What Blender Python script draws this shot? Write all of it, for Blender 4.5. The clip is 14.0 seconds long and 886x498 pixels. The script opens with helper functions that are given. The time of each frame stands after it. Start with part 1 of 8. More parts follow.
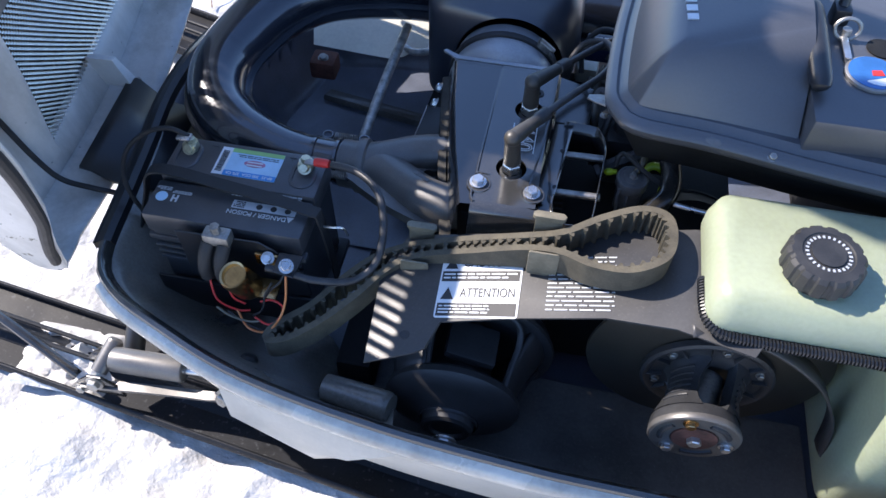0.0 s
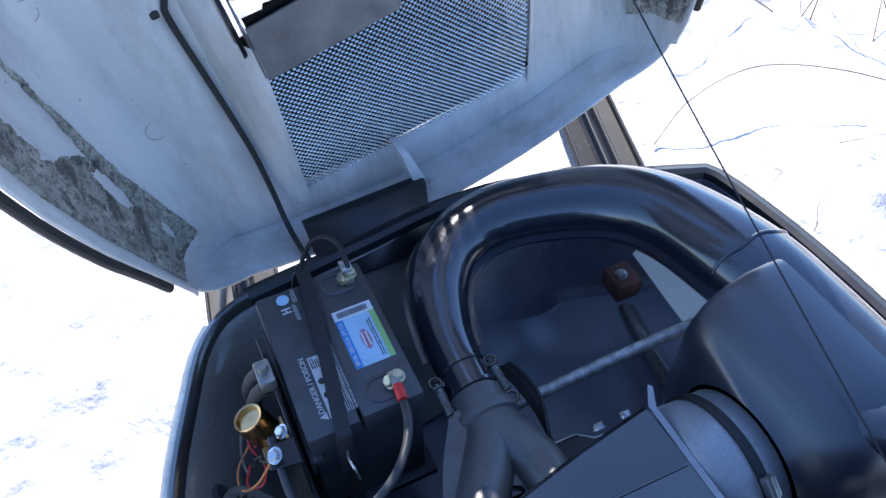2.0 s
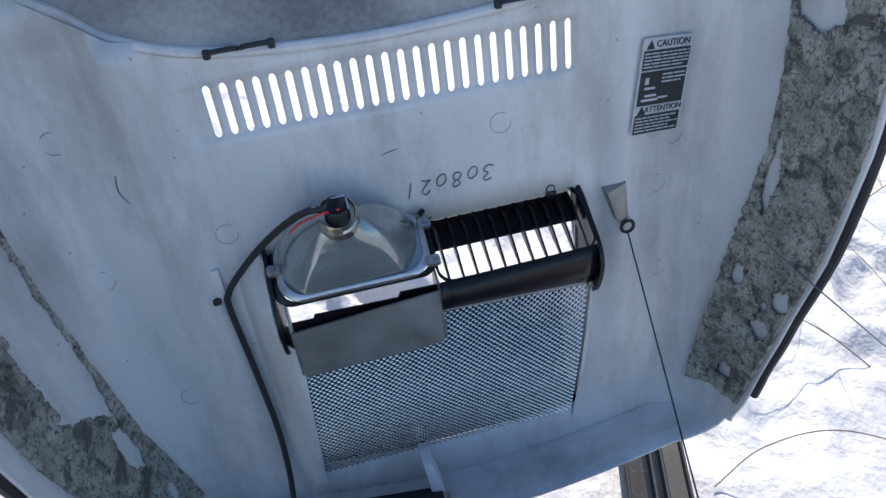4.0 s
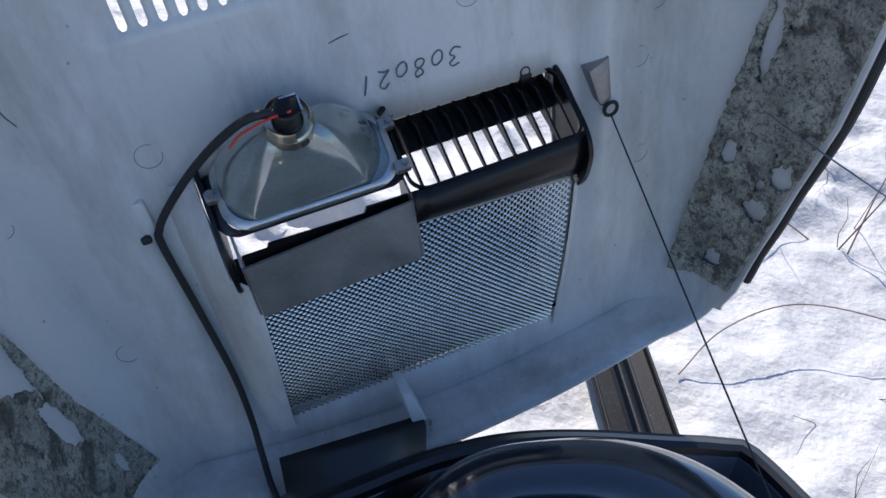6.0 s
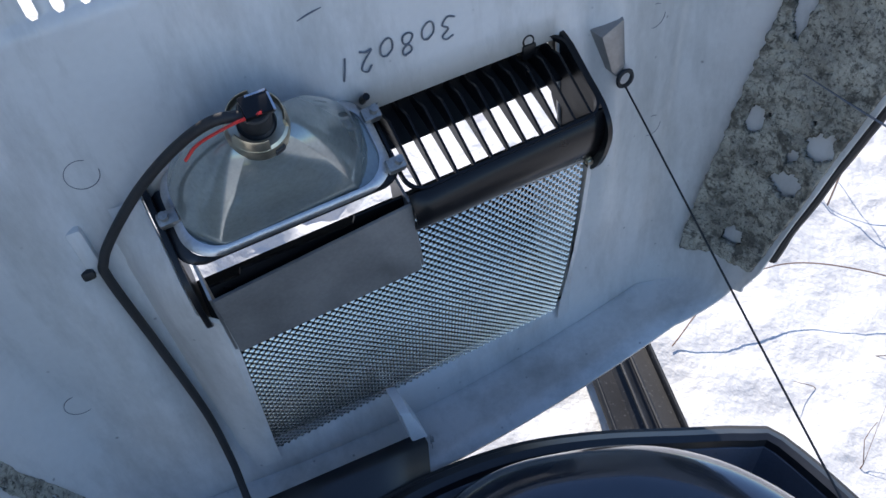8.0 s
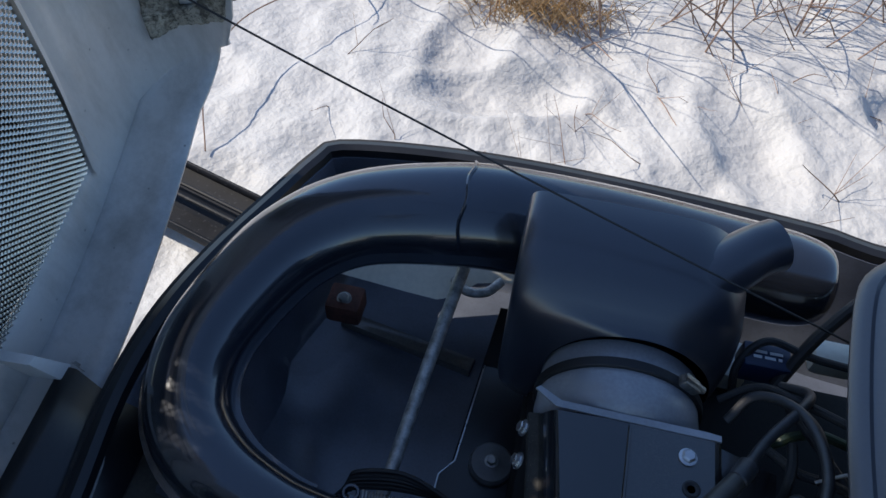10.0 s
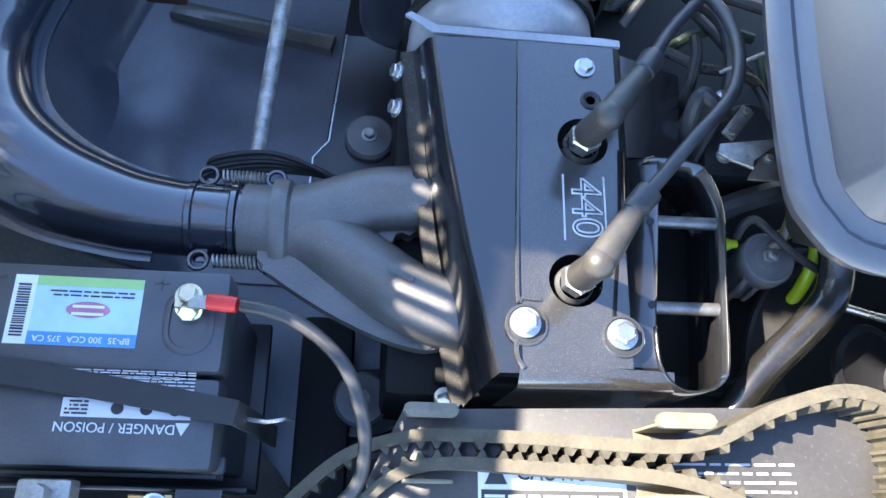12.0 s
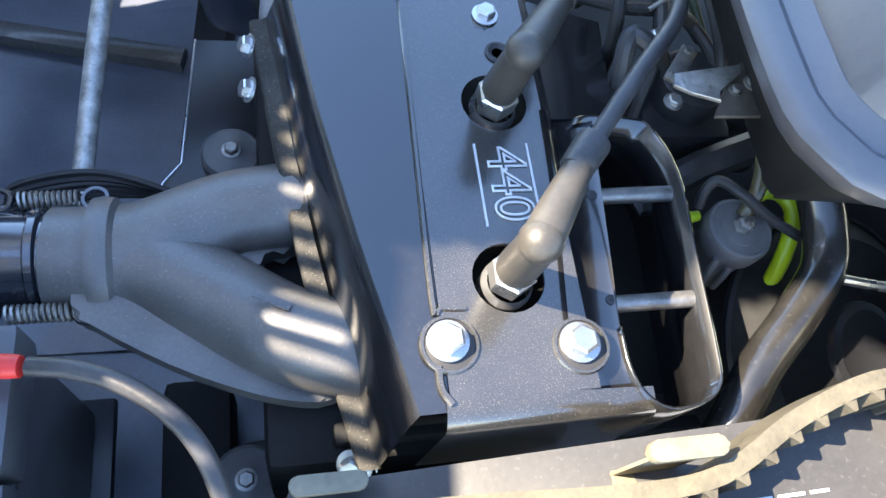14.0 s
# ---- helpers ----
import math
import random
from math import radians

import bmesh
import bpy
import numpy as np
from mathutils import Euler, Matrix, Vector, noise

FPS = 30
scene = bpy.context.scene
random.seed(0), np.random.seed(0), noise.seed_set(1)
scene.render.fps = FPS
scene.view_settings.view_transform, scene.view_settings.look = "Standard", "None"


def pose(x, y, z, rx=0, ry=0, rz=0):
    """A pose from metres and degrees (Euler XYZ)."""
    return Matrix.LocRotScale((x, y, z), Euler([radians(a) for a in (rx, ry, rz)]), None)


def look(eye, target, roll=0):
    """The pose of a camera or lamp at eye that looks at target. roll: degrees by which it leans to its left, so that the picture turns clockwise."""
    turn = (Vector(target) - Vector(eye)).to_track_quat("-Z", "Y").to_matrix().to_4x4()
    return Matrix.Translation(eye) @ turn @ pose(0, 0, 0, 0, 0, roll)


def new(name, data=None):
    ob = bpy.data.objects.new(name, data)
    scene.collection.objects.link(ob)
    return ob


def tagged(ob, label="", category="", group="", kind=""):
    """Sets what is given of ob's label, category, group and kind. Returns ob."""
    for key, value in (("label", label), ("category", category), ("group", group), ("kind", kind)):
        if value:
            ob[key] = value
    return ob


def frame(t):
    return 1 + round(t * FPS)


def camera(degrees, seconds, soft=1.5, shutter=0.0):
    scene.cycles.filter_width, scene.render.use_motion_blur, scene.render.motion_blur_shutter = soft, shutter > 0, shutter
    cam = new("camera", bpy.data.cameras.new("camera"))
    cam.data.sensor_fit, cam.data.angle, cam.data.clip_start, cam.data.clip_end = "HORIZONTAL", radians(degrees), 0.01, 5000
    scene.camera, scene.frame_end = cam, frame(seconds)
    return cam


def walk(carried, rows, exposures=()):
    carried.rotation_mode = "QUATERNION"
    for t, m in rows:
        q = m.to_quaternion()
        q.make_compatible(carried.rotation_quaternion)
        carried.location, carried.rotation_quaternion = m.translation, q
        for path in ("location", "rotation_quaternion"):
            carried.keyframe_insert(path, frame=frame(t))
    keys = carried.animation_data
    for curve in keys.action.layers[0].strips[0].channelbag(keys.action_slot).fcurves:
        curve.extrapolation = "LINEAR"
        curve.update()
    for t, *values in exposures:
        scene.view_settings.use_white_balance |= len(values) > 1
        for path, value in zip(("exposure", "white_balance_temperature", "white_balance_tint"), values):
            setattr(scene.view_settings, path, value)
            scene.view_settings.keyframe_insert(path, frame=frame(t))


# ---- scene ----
cam = camera(61.6, 14.0)
PATH = [
    (0, (0.224, 0.233, 1.269), (0.01, 1.411, -0.333), 1.0),
    (0.5, (0.299, 0.338, 1.271), (-0.164, 1.422, -0.346), -1.7),
    (1, (0.271, 0.475, 1.251), (-0.443, 1.428, -0.356), -2.6),
    (1.5, (0.252, 0.586, 1.246), (-0.715, 1.352, -0.328), -2.4),
    (2, (0.34, 0.71, 1.263), (-0.866, 1.246, -0.239), -1.6),
    (2.5, (0.293, 0.764, 1.289), (-1.105, 1.133, -0.093), 0.4),
    (3, (0.245, 0.783, 1.326), (-1.304, 1.084, 0.097), 2.4),
    (3.5, (0.244, 0.797, 1.352), (-1.395, 1.117, 0.251), 4.6),
    (4, (0.277, 0.811, 1.367), (-1.361, 1.211, 0.292), 5.4),
    (4.2, (0.302, 0.819, 1.365), (-1.3, 1.274, 0.257), 5.4),
    (6.3, (0.104, 0.772, 1.258), (-1.338, 1.374, 0.01), 5.0),
    (6.5, (0.068, 0.771, 1.241), (-1.406, 1.347, 0.019), 4.8),
    (7, (0.075, 0.776, 1.244), (-1.415, 1.305, 0.02), 3.5),
    (7.2, (0.091, 0.78, 1.253), (-1.393, 1.323, 0.027), 3.5),
    (9.3, (-0.037, 0.749, 1.229), (-0.708, 1.904, -0.26), 6.4),
    (9.5, (-0.015, 0.741, 1.223), (-0.551, 1.955, -0.274), 5.1),
    (9.7, (0.034, 0.735, 1.213), (-0.406, 1.97, -0.297), 1.9),
    (10, (0.043, 0.718, 1.206), (-0.184, 1.943, -0.359), 3.1),
    (10.5, (0.064, 0.714, 1.195), (0.071, 1.76, -0.509), 7.5),
    (11, (0.046, 0.698, 1.143), (0.143, 1.439, -0.712), 12.6),
    (11.5, (0.049, 0.693, 1.13), (0.187, 1.372, -0.747), 15.3),
    (12, (0.058, 0.699, 1.076), (0.246, 1.374, -0.797), 17.8),
    (12.5, (0.084, 0.725, 1.002), (0.311, 1.432, -0.855), 17.9),
    (13, (0.099, 0.739, 0.98), (0.399, 1.522, -0.835), 17.4),
    (13.5, (0.082, 0.72, 0.953), (0.483, 1.519, -0.836), 20.9),
    (14, (0.084, 0.717, 0.94), (0.515, 1.527, -0.837), 23.0),
]
EXPOSURES = [(0, 1.34, 6600, 16), (1.0, 1.56, 6350, 16), (1.5, 1.68, 6300, 16), (2.5, 1.4, 6350, 15), (3.5, 1.03, 6550, 13), (4.2, 0.88, 6700, 12), (6.3, 0.6, 6500, 13), (7.2, 0.96, 6500, 13), (9.3, 0.64, 6900, 11),
             (10.0, 0.41, 6900, 11), (10.5, 0.54, 6550, 12), (10.8, 1.72, 7000, 13), (11.1, 2.72, 7300, 13), (12, 2.92, 7200, 12), (13, 3.02, 7700, 11), (14, 3.07, 7800, 11)]
walk(cam, [(t, look(eye, target, roll)) for t, eye, target, roll in PATH], EXPOSURES)


# ---- world, sun and exposure ----
world = bpy.data.worlds.new("sky")
scene.world = world
world.use_nodes = True
wn = world.node_tree.nodes
sky = wn.new("ShaderNodeTexSky")
sky.sky_type, sky.sun_disc = "NISHITA", False
SUN_ELEV, SUN_TO = 43.7, Vector((-0.527, 0.123, 0.0))
sky.sun_elevation = radians(SUN_ELEV)
sky.ozone_density, sky.dust_density = 7.0, 0.2
sky.sun_rotation = math.atan2(SUN_TO.x, SUN_TO.y)
wn["Background"].inputs[1].default_value = 0.135
world.node_tree.links.new(sky.outputs[0], wn["Background"].inputs[0])
sun_data = bpy.data.lights.new("sun", "SUN")
sun_data.energy, sun_data.angle, sun_data.color = 3.6, radians(0.5), (1.0, 0.95, 0.87)
sun = new("sun", sun_data)
to_sun = (SUN_TO.normalized() * math.cos(radians(SUN_ELEV)) + Vector((0, 0, math.sin(radians(SUN_ELEV)))))
sun.matrix_world = look(to_sun * 20, (0, 0, 0))


# ---- materials ----
def material(name, color, rough=0.5, metal=0.0, var=0.25, scale=18.0, bump=0.15, fine=220.0, coat=0.0, speck=0.0, speck_color=(0.5, 0.48, 0.43), spec=0.5, coat_rough=0.12, speck_scale=420):
    """A principled surface with stains at one scale, grain at another, fine relief and, where asked, dust specks."""
    m = bpy.data.materials.new(name)
    m.use_nodes = True
    n, l = m.node_tree.nodes, m.node_tree.links
    b = n["Principled BSDF"]
    tc = n.new("ShaderNodeTexCoord")
    big, small = n.new("ShaderNodeTexNoise"), n.new("ShaderNodeTexNoise")
    big.inputs["Scale"].default_value, big.inputs["Detail"].default_value = scale, 5
    small.inputs["Scale"].default_value, small.inputs["Detail"].default_value = fine, 3
    l.new(tc.outputs["Object"], big.inputs["Vector"])
    l.new(tc.outputs["Object"], small.inputs["Vector"])
    add = n.new("ShaderNodeMath")
    add.operation = "MULTIPLY_ADD"
    add.inputs[1].default_value = 0.35
    l.new(small.outputs[0], add.inputs[0])
    l.new(big.outputs[0], add.inputs[2])
    ramp = n.new("ShaderNodeValToRGB")
    lo, hi = [tuple(c * k for c in color) + (1,) for k in (1 - var, 1 + var)]
    ramp.color_ramp.elements[0].position, ramp.color_ramp.elements[0].color = 0.45, lo
    ramp.color_ramp.elements[1].position, ramp.color_ramp.elements[1].color = 0.9, hi
    l.new(add.outputs[0], ramp.inputs[0])
    out = ramp.outputs[0]
    if speck:
        sp = n.new("ShaderNodeTexNoise")
        sp.inputs["Scale"].default_value, sp.inputs["Detail"].default_value = speck_scale, 2
        l.new(tc.outputs["Object"], sp.inputs["Vector"])
        gate = n.new("ShaderNodeValToRGB")
        gate.color_ramp.elements[0].position, gate.color_ramp.elements[1].position = 0.62, 0.74
        gate.color_ramp.elements[1].color = (speck, speck, speck, 1)
        l.new(sp.outputs[0], gate.inputs[0])
        mix = n.new("ShaderNodeMix")
        mix.data_type = "RGBA"
        l.new(gate.outputs[0], mix.inputs["Factor"])
        l.new(out, mix.inputs["A"])
        mix.inputs["B"].default_value = (*speck_color, 1)
        out = mix.outputs["Result"]
    l.new(out, b.inputs["Base Color"])
    rr = n.new("ShaderNodeMapRange")
    rr.inputs["To Min"].default_value, rr.inputs["To Max"].default_value = max(0.02, rough * 0.75), min(1, rough * 1.3)
    l.new(big.outputs[0], rr.inputs["Value"])
    l.new(rr.outputs[0], b.inputs["Roughness"])
    b.inputs["Metallic"].default_value = metal
    b.inputs["Coat Weight"].default_value = coat
    b.inputs["Coat Roughness"].default_value = coat_rough
    b.inputs["Specular IOR Level"].default_value = spec
    if bump:
        bp = n.new("ShaderNodeBump")
        bp.inputs["Strength"].default_value, bp.inputs["Distance"].default_value = bump, 0.002
        l.new(add.outputs[0], bp.inputs["Height"])
        l.new(bp.outputs[0], b.inputs["Normal"])
    return m


def snow_material():
    m = material("snow", (0.515, 0.508, 0.497), 0.6, 0, 0.05, 17, 0.55, 48)
    b = m.node_tree.nodes["Principled BSDF"]
    b.inputs["Subsurface Weight"].default_value = 0.0
    for nd in m.node_tree.nodes:
        if nd.type == "BUMP":
            nd.inputs["Distance"].default_value = 0.026
    return m


def dirty_foam_material():
    """Old foam padding, its skin gone, mottled by grime and cracked along folds."""
    m = material("old_foam", (0.36, 0.335, 0.27), 0.92, 0, 0.4, 26, 1.0, 300)
    n, l = m.node_tree.nodes, m.node_tree.links
    b = n["Principled BSDF"]
    src = b.inputs["Base Color"].links[0].from_socket
    tc = n.new("ShaderNodeTexCoord")
    for scale, detail, lo, hi, strength, color in ((30, 9, 0.50, 0.60, 0.85, (0.075, 0.067, 0.05, 1)), (110, 6, 0.54, 0.62, 0.7, (0.05, 0.045, 0.035, 1)), (260, 4, 0.55, 0.64, 0.8, (0.03, 0.028, 0.022, 1)), (170, 5, 0.62, 0.7, 0.5, (0.5, 0.48, 0.42, 1))):
        nz = n.new("ShaderNodeTexNoise")
        nz.inputs["Scale"].default_value, nz.inputs["Detail"].default_value, nz.inputs["Roughness"].default_value = scale, detail, 0.65
        nz.inputs["Distortion"].default_value = 0.6
        l.new(tc.outputs["Object"], nz.inputs["Vector"])
        g = n.new("ShaderNodeValToRGB")
        g.color_ramp.elements[0].position, g.color_ramp.elements[1].position = lo, hi
        g.color_ramp.elements[1].color = (strength, strength, strength, 1)
        l.new(nz.outputs[0], g.inputs[0])
        mix = n.new("ShaderNodeMix")
        mix.data_type = "RGBA"
        l.new(g.outputs[0], mix.inputs["Factor"])
        l.new(src, mix.inputs["A"])
        mix.inputs["B"].default_value = color
        src = mix.outputs["Result"]
    l.new(src, b.inputs["Base Color"])
    for nd in n:
        if nd.type == "BUMP":
            nd.inputs["Distance"].default_value = 0.007
    return m


def worn_skin_material():
    """Off-white inner skin of the hood with grime smears and dark specks."""
    m = material("hood_inner_paint", (0.64, 0.62, 0.59), 0.3, 0, 0.07, 7, 0.05, 160, spec=0.6)
    n, l = m.node_tree.nodes, m.node_tree.links
    b = n["Principled BSDF"]
    src = b.inputs["Base Color"].links[0].from_socket
    tc = n.new("ShaderNodeTexCoord")
    mp = n.new("ShaderNodeMapping")
    mp.inputs["Scale"].default_value = (9, 2.5, 9)
    l.new(tc.outputs["Object"], mp.inputs["Vector"])
    nz = n.new("ShaderNodeTexNoise")
    nz.inputs["Scale"].default_value, nz.inputs["Detail"].default_value, nz.inputs["Roughness"].default_value = 1.0, 9, 0.72
    l.new(mp.outputs[0], nz.inputs["Vector"])
    g = n.new("ShaderNodeValToRGB")
    g.color_ramp.elements[0].position, g.color_ramp.elements[1].position = 0.46, 0.78
    g.color_ramp.elements[1].color = (0.75, 0.75, 0.75, 1)
    l.new(nz.outputs[0], g.inputs[0])
    mix = n.new("ShaderNodeMix")
    mix.data_type = "RGBA"
    l.new(g.outputs[0], mix.inputs["Factor"])
    l.new(src, mix.inputs["A"])
    mix.inputs["B"].default_value = (0.2, 0.19, 0.16, 1)
    sp = n.new("ShaderNodeTexVoronoi")
    sp.inputs["Scale"].default_value = 34
    l.new(tc.outputs["Object"], sp.inputs["Vector"])
    g2 = n.new("ShaderNodeValToRGB")
    g2.color_ramp.elements[0].position, g2.color_ramp.elements[0].color = 0.02, (0.7, 0.7, 0.7, 1)
    g2.color_ramp.elements[1].position, g2.color_ramp.elements[1].color = 0.07, (0, 0, 0, 1)
    l.new(sp.outputs["Distance"], g2.inputs[0])
    mix2 = n.new("ShaderNodeMix")
    mix2.data_type = "RGBA"
    l.new(g2.outputs[0], mix2.inputs["Factor"])
    l.new(mix.outputs["Result"], mix2.inputs["A"])
    mix2.inputs["B"].default_value = (0.12, 0.12, 0.11, 1)
    l.new(mix2.outputs["Result"], b.inputs["Base Color"])
    return m


SNOW = snow_material()
BLACK = material("black_plastic", (0.015, 0.016, 0.019), 0.34, 0, 0.3, 14, 0.1, 300, spec=0.6)
# Black plastic with some mirrored sky blue mixed into its colour.
DUCT = material("sky_tinted_black_plastic", (0.018, 0.022, 0.034), 0.32, 0, 0.25, 9, 0.1, 500, spec=1.0, coat=0.7, coat_rough=0.28)
TRAY = material("black_grille_plastic", (0.007, 0.007, 0.008), 0.3, 0, 0.3, 20, 0.06, 260, spec=0.3)
DASH = material("black_textured_vinyl", (0.055, 0.058, 0.066), 0.42, 0, 0.2, 6, 0.12, 330, spec=0.9, coat=0.5, coat_rough=0.3)
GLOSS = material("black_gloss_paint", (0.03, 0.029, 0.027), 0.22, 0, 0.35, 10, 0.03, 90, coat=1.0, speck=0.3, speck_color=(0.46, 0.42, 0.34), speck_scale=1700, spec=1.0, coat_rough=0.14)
# Darker version of the top panel's gloss black, with far fewer specks.
SHROUD = material("darker_black_gloss_paint", (0.010, 0.010, 0.011), 0.2, 0, 0.3, 10, 0.03, 90, coat=1.0, spec=0.8, coat_rough=0.1, speck=0.05, speck_scale=900)
# Black paint, tinted blue for the sky it would mirror.
PIPE = material("sky_tinted_black_steel", (0.021, 0.026, 0.038), 0.2, 0.25, 0.3, 8, 0.04, 180, coat=1.0, spec=1.0, coat_rough=0.07)
CAST = material("satin_black_cast_iron", (0.098, 0.094, 0.09), 0.42, 0.1, 0.25, 26, 0.22, 420, spec=0.9, speck=0.25, speck_color=(0.42, 0.39, 0.33), speck_scale=700)
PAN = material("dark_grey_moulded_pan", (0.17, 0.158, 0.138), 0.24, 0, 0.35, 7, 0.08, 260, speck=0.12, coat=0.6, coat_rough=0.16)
# The blue of the reflected sky is put into this base colour.
PANFLOOR = material("smooth_sky_tinted_pan_floor", (0.088, 0.102, 0.138), 0.36, 0, 0.3, 16, 0.04, 260, speck=0.25, speck_color=(0.02, 0.02, 0.022), speck_scale=240, spec=0.9, coat=0.7, coat_rough=0.3)
TRIM = material("grey_rim_moulding", (0.46, 0.44, 0.395), 0.26, 0.1, 0.25, 22, 0.05, 160)
RUBBER = material("black_rubber", (0.02, 0.02, 0.021), 0.6, 0, 0.3, 40, 0.3, 500)
HOSE = material("dull_rubber_hose", (0.038, 0.038, 0.04), 0.42, 0, 0.4, 60, 0.2, 500)
BELT = material("worn_drive_belt", (0.080, 0.070, 0.049), 0.8, 0, 0.35, 60, 0.5, 420)
GUARD = material("grey_painted_guard", (0.052, 0.051, 0.051), 0.38, 0.1, 0.25, 12, 0.08, 300, speck=0.06)
CLIP = material("tan_spring_clip", (0.17, 0.15, 0.105), 0.5, 0, 0.3, 50, 0.2, 300)
ZINC = material("yellow_zinc_plate", (0.6, 0.57, 0.42), 0.3, 0.85, 0.25, 60, 0.1, 300)
STEEL = material("zinc_plated_steel", (0.6, 0.6, 0.6), 0.28, 0.9, 0.15, 60, 0.08, 300)
DULLSTEEL = material("weathered_steel", (0.36, 0.35, 0.33), 0.45, 0.9, 0.4, 70, 0.35, 300, speck=0.4, speck_color=(0.12, 0.09, 0.06))
ALU = material("cast_aluminium", (0.5, 0.5, 0.5), 0.38, 0.9, 0.2, 50, 0.25, 400)
COLLAR = material("grey_fan_collar", (0.36, 0.37, 0.39), 0.35, 0.15, 0.25, 12, 0.12, 300)
COLLARBRASS = material("tarnished_bulb_collar", (0.5, 0.45, 0.34), 0.3, 0.9, 0.3, 50, 0.1, 300)
BRASS = material("yellow_zinc", (0.58, 0.37, 0.17), 0.24, 1.0, 0.3, 50, 0.1, 300)
COPPER = material("copper_fitting", (0.55, 0.28, 0.16), 0.35, 1.0, 0.3, 50, 0.1, 300)
RUST = material("rusted_mount", (0.13, 0.05, 0.035), 0.75, 0.1, 0.5, 60, 0.4, 300)
# Matte near-black: the shade of deep-set parts put into the colour.
DEPTHSHADE = material("depth_shade_black", (0.012, 0.012, 0.012), 0.65, 0, 0.4, 30, 0.3, 200, spec=0.25)
SHEAVE = material("brown_grey_sheave", (0.05, 0.046, 0.038), 0.42, 0.4, 0.2, 12, 0.06, 300)
CLUTCH = material("black_clutch_casting", (0.04, 0.041, 0.044), 0.38, 0.2, 0.3, 30, 0.2, 400)
GALV = material("galvanised_rod", (0.5, 0.5, 0.48), 0.5, 0.5, 0.45, 90, 0.3, 300, speck=0.5, speck_color=(0.16, 0.13, 0.1))
SKIN = worn_skin_material()
OUTSKIN = material("weathered_white_shell", (0.46, 0.435, 0.385), 0.35, 0, 0.15, 9, 0.06, 160)
WHITE = material("white_painted_plastic", (0.7, 0.7, 0.69), 0.4, 0, 0.1, 8, 0.05, 160)
CREAM = material("cream_pan_liner", (0.72, 0.69, 0.58), 0.5, 0, 0.15, 10, 0.08, 160)
WINDOWTRIM = material("sooty_cowl_plastic", (0.34, 0.31, 0.265), 0.5, 0, 0.45, 8, 0.1, 160)
FOAM = dirty_foam_material()
SCREEN = material("bright_expanded_metal", (0.5, 0.48, 0.45), 0.22, 1.0, 0.12, 40, 0.05, 300)
PLATE = material("grey_light_bracket", (0.3, 0.29, 0.28), 0.4, 0.6, 0.2, 25, 0.08, 300)
REFLECTOR = material("smoked_reflector_back", (0.27, 0.3, 0.285), 0.14, 0.45, 0.25, 14, 0.01, 300, speck=0.15, speck_color=(0.04, 0.04, 0.04), coat=1.0, coat_rough=0.03, spec=0.9)
TANK = material("yellowed_translucent_tank", (0.31, 0.345, 0.238), 0.34, 0, 0.16, 6, 0.04, 200)
TANK.node_tree.nodes["Principled BSDF"].inputs["Subsurface Weight"].default_value = 0.25
TANK.node_tree.nodes["Principled BSDF"].inputs["Subsurface Radius"].default_value = (0.03, 0.03, 0.015)
CAP = material("black_ribbed_cap", (0.03, 0.03, 0.031), 0.5, 0, 0.3, 40, 0.3, 400)
BATTERY = material("black_battery_case", (0.046, 0.048, 0.054), 0.36, 0, 0.3, 25, 0.2, 420, spec=0.8)
PAPER = material("white_label", (0.72, 0.73, 0.74), 0.4, 0, 0.06, 30, 0.02, 200)
# Print black, also laid on surfaces as the dark inside holes and recesses.
INK_AND_SHADE = material("black_print_and_hole_shade", (0.03, 0.03, 0.032), 0.5, 0, 0.1, 30, 0.0, 200)
BLUE = material("blue_print", (0.05, 0.27, 0.62), 0.4, 0, 0.1, 30, 0.0, 200)
NAVY = material("navy_plastic", (0.012, 0.025, 0.07), 0.35, 0, 0.2, 30, 0.05, 200)
PALEBLUE = material("pale_blue_print", (0.42, 0.62, 0.78), 0.4, 0, 0.1, 30, 0.0, 200)
GREEN = material("green_print", (0.32, 0.55, 0.2), 0.4, 0, 0.1, 30, 0.0, 200)
LIME = material("yellow_green_hose", (0.4, 0.55, 0.02), 0.3, 0, 0.15, 30, 0.03, 200)
RED = material("red_sleeve", (0.62, 0.03, 0.025), 0.4, 0, 0.15, 40, 0.05, 200)
ORANGE = material("orange_wire", (0.62, 0.2, 0.06), 0.4, 0, 0.1, 40, 0.0, 200)
LOGORED = material("faded_red_print", (0.42, 0.16, 0.24), 0.4, 0, 0.3, 60, 0.0, 200)
SILVERPRINT = material("silver_print", (0.6, 0.62, 0.64), 0.35, 0.3, 0.1, 40, 0.0, 200)
PENCIL = material("grey_marker", (0.13, 0.14, 0.16), 0.6, 0, 0.2, 40, 0.0, 200)
BELTGREY = material("pale_grey_fuel_part", (0.12, 0.12, 0.122), 0.4, 0, 0.2, 40, 0.05, 200)
SKI = material("black_ski", (0.011, 0.012, 0.015), 0.5, 0, 0.4, 12, 0.2, 220, spec=0.2, speck=0.06, speck_color=(0.6, 0.62, 0.66), speck_scale=130)
FRAME = material("glossy_black_tube", (0.018, 0.017, 0.016), 0.24, 0.1, 0.4, 30, 0.06, 300, speck=0.03, coat=0.6, coat_rough=0.15)
DUSTY = material("dusty_black_paint", (0.05, 0.047, 0.042), 0.75, 0, 0.4, 60, 0.3, 600, speck=0.35, speck_color=(0.4, 0.36, 0.28), speck_scale=900, spec=0.2)
AMBER = material("smoky_amber_hose", (0.085, 0.068, 0.034), 0.25, 0, 0.3, 40, 0.03, 200, spec=0.7)
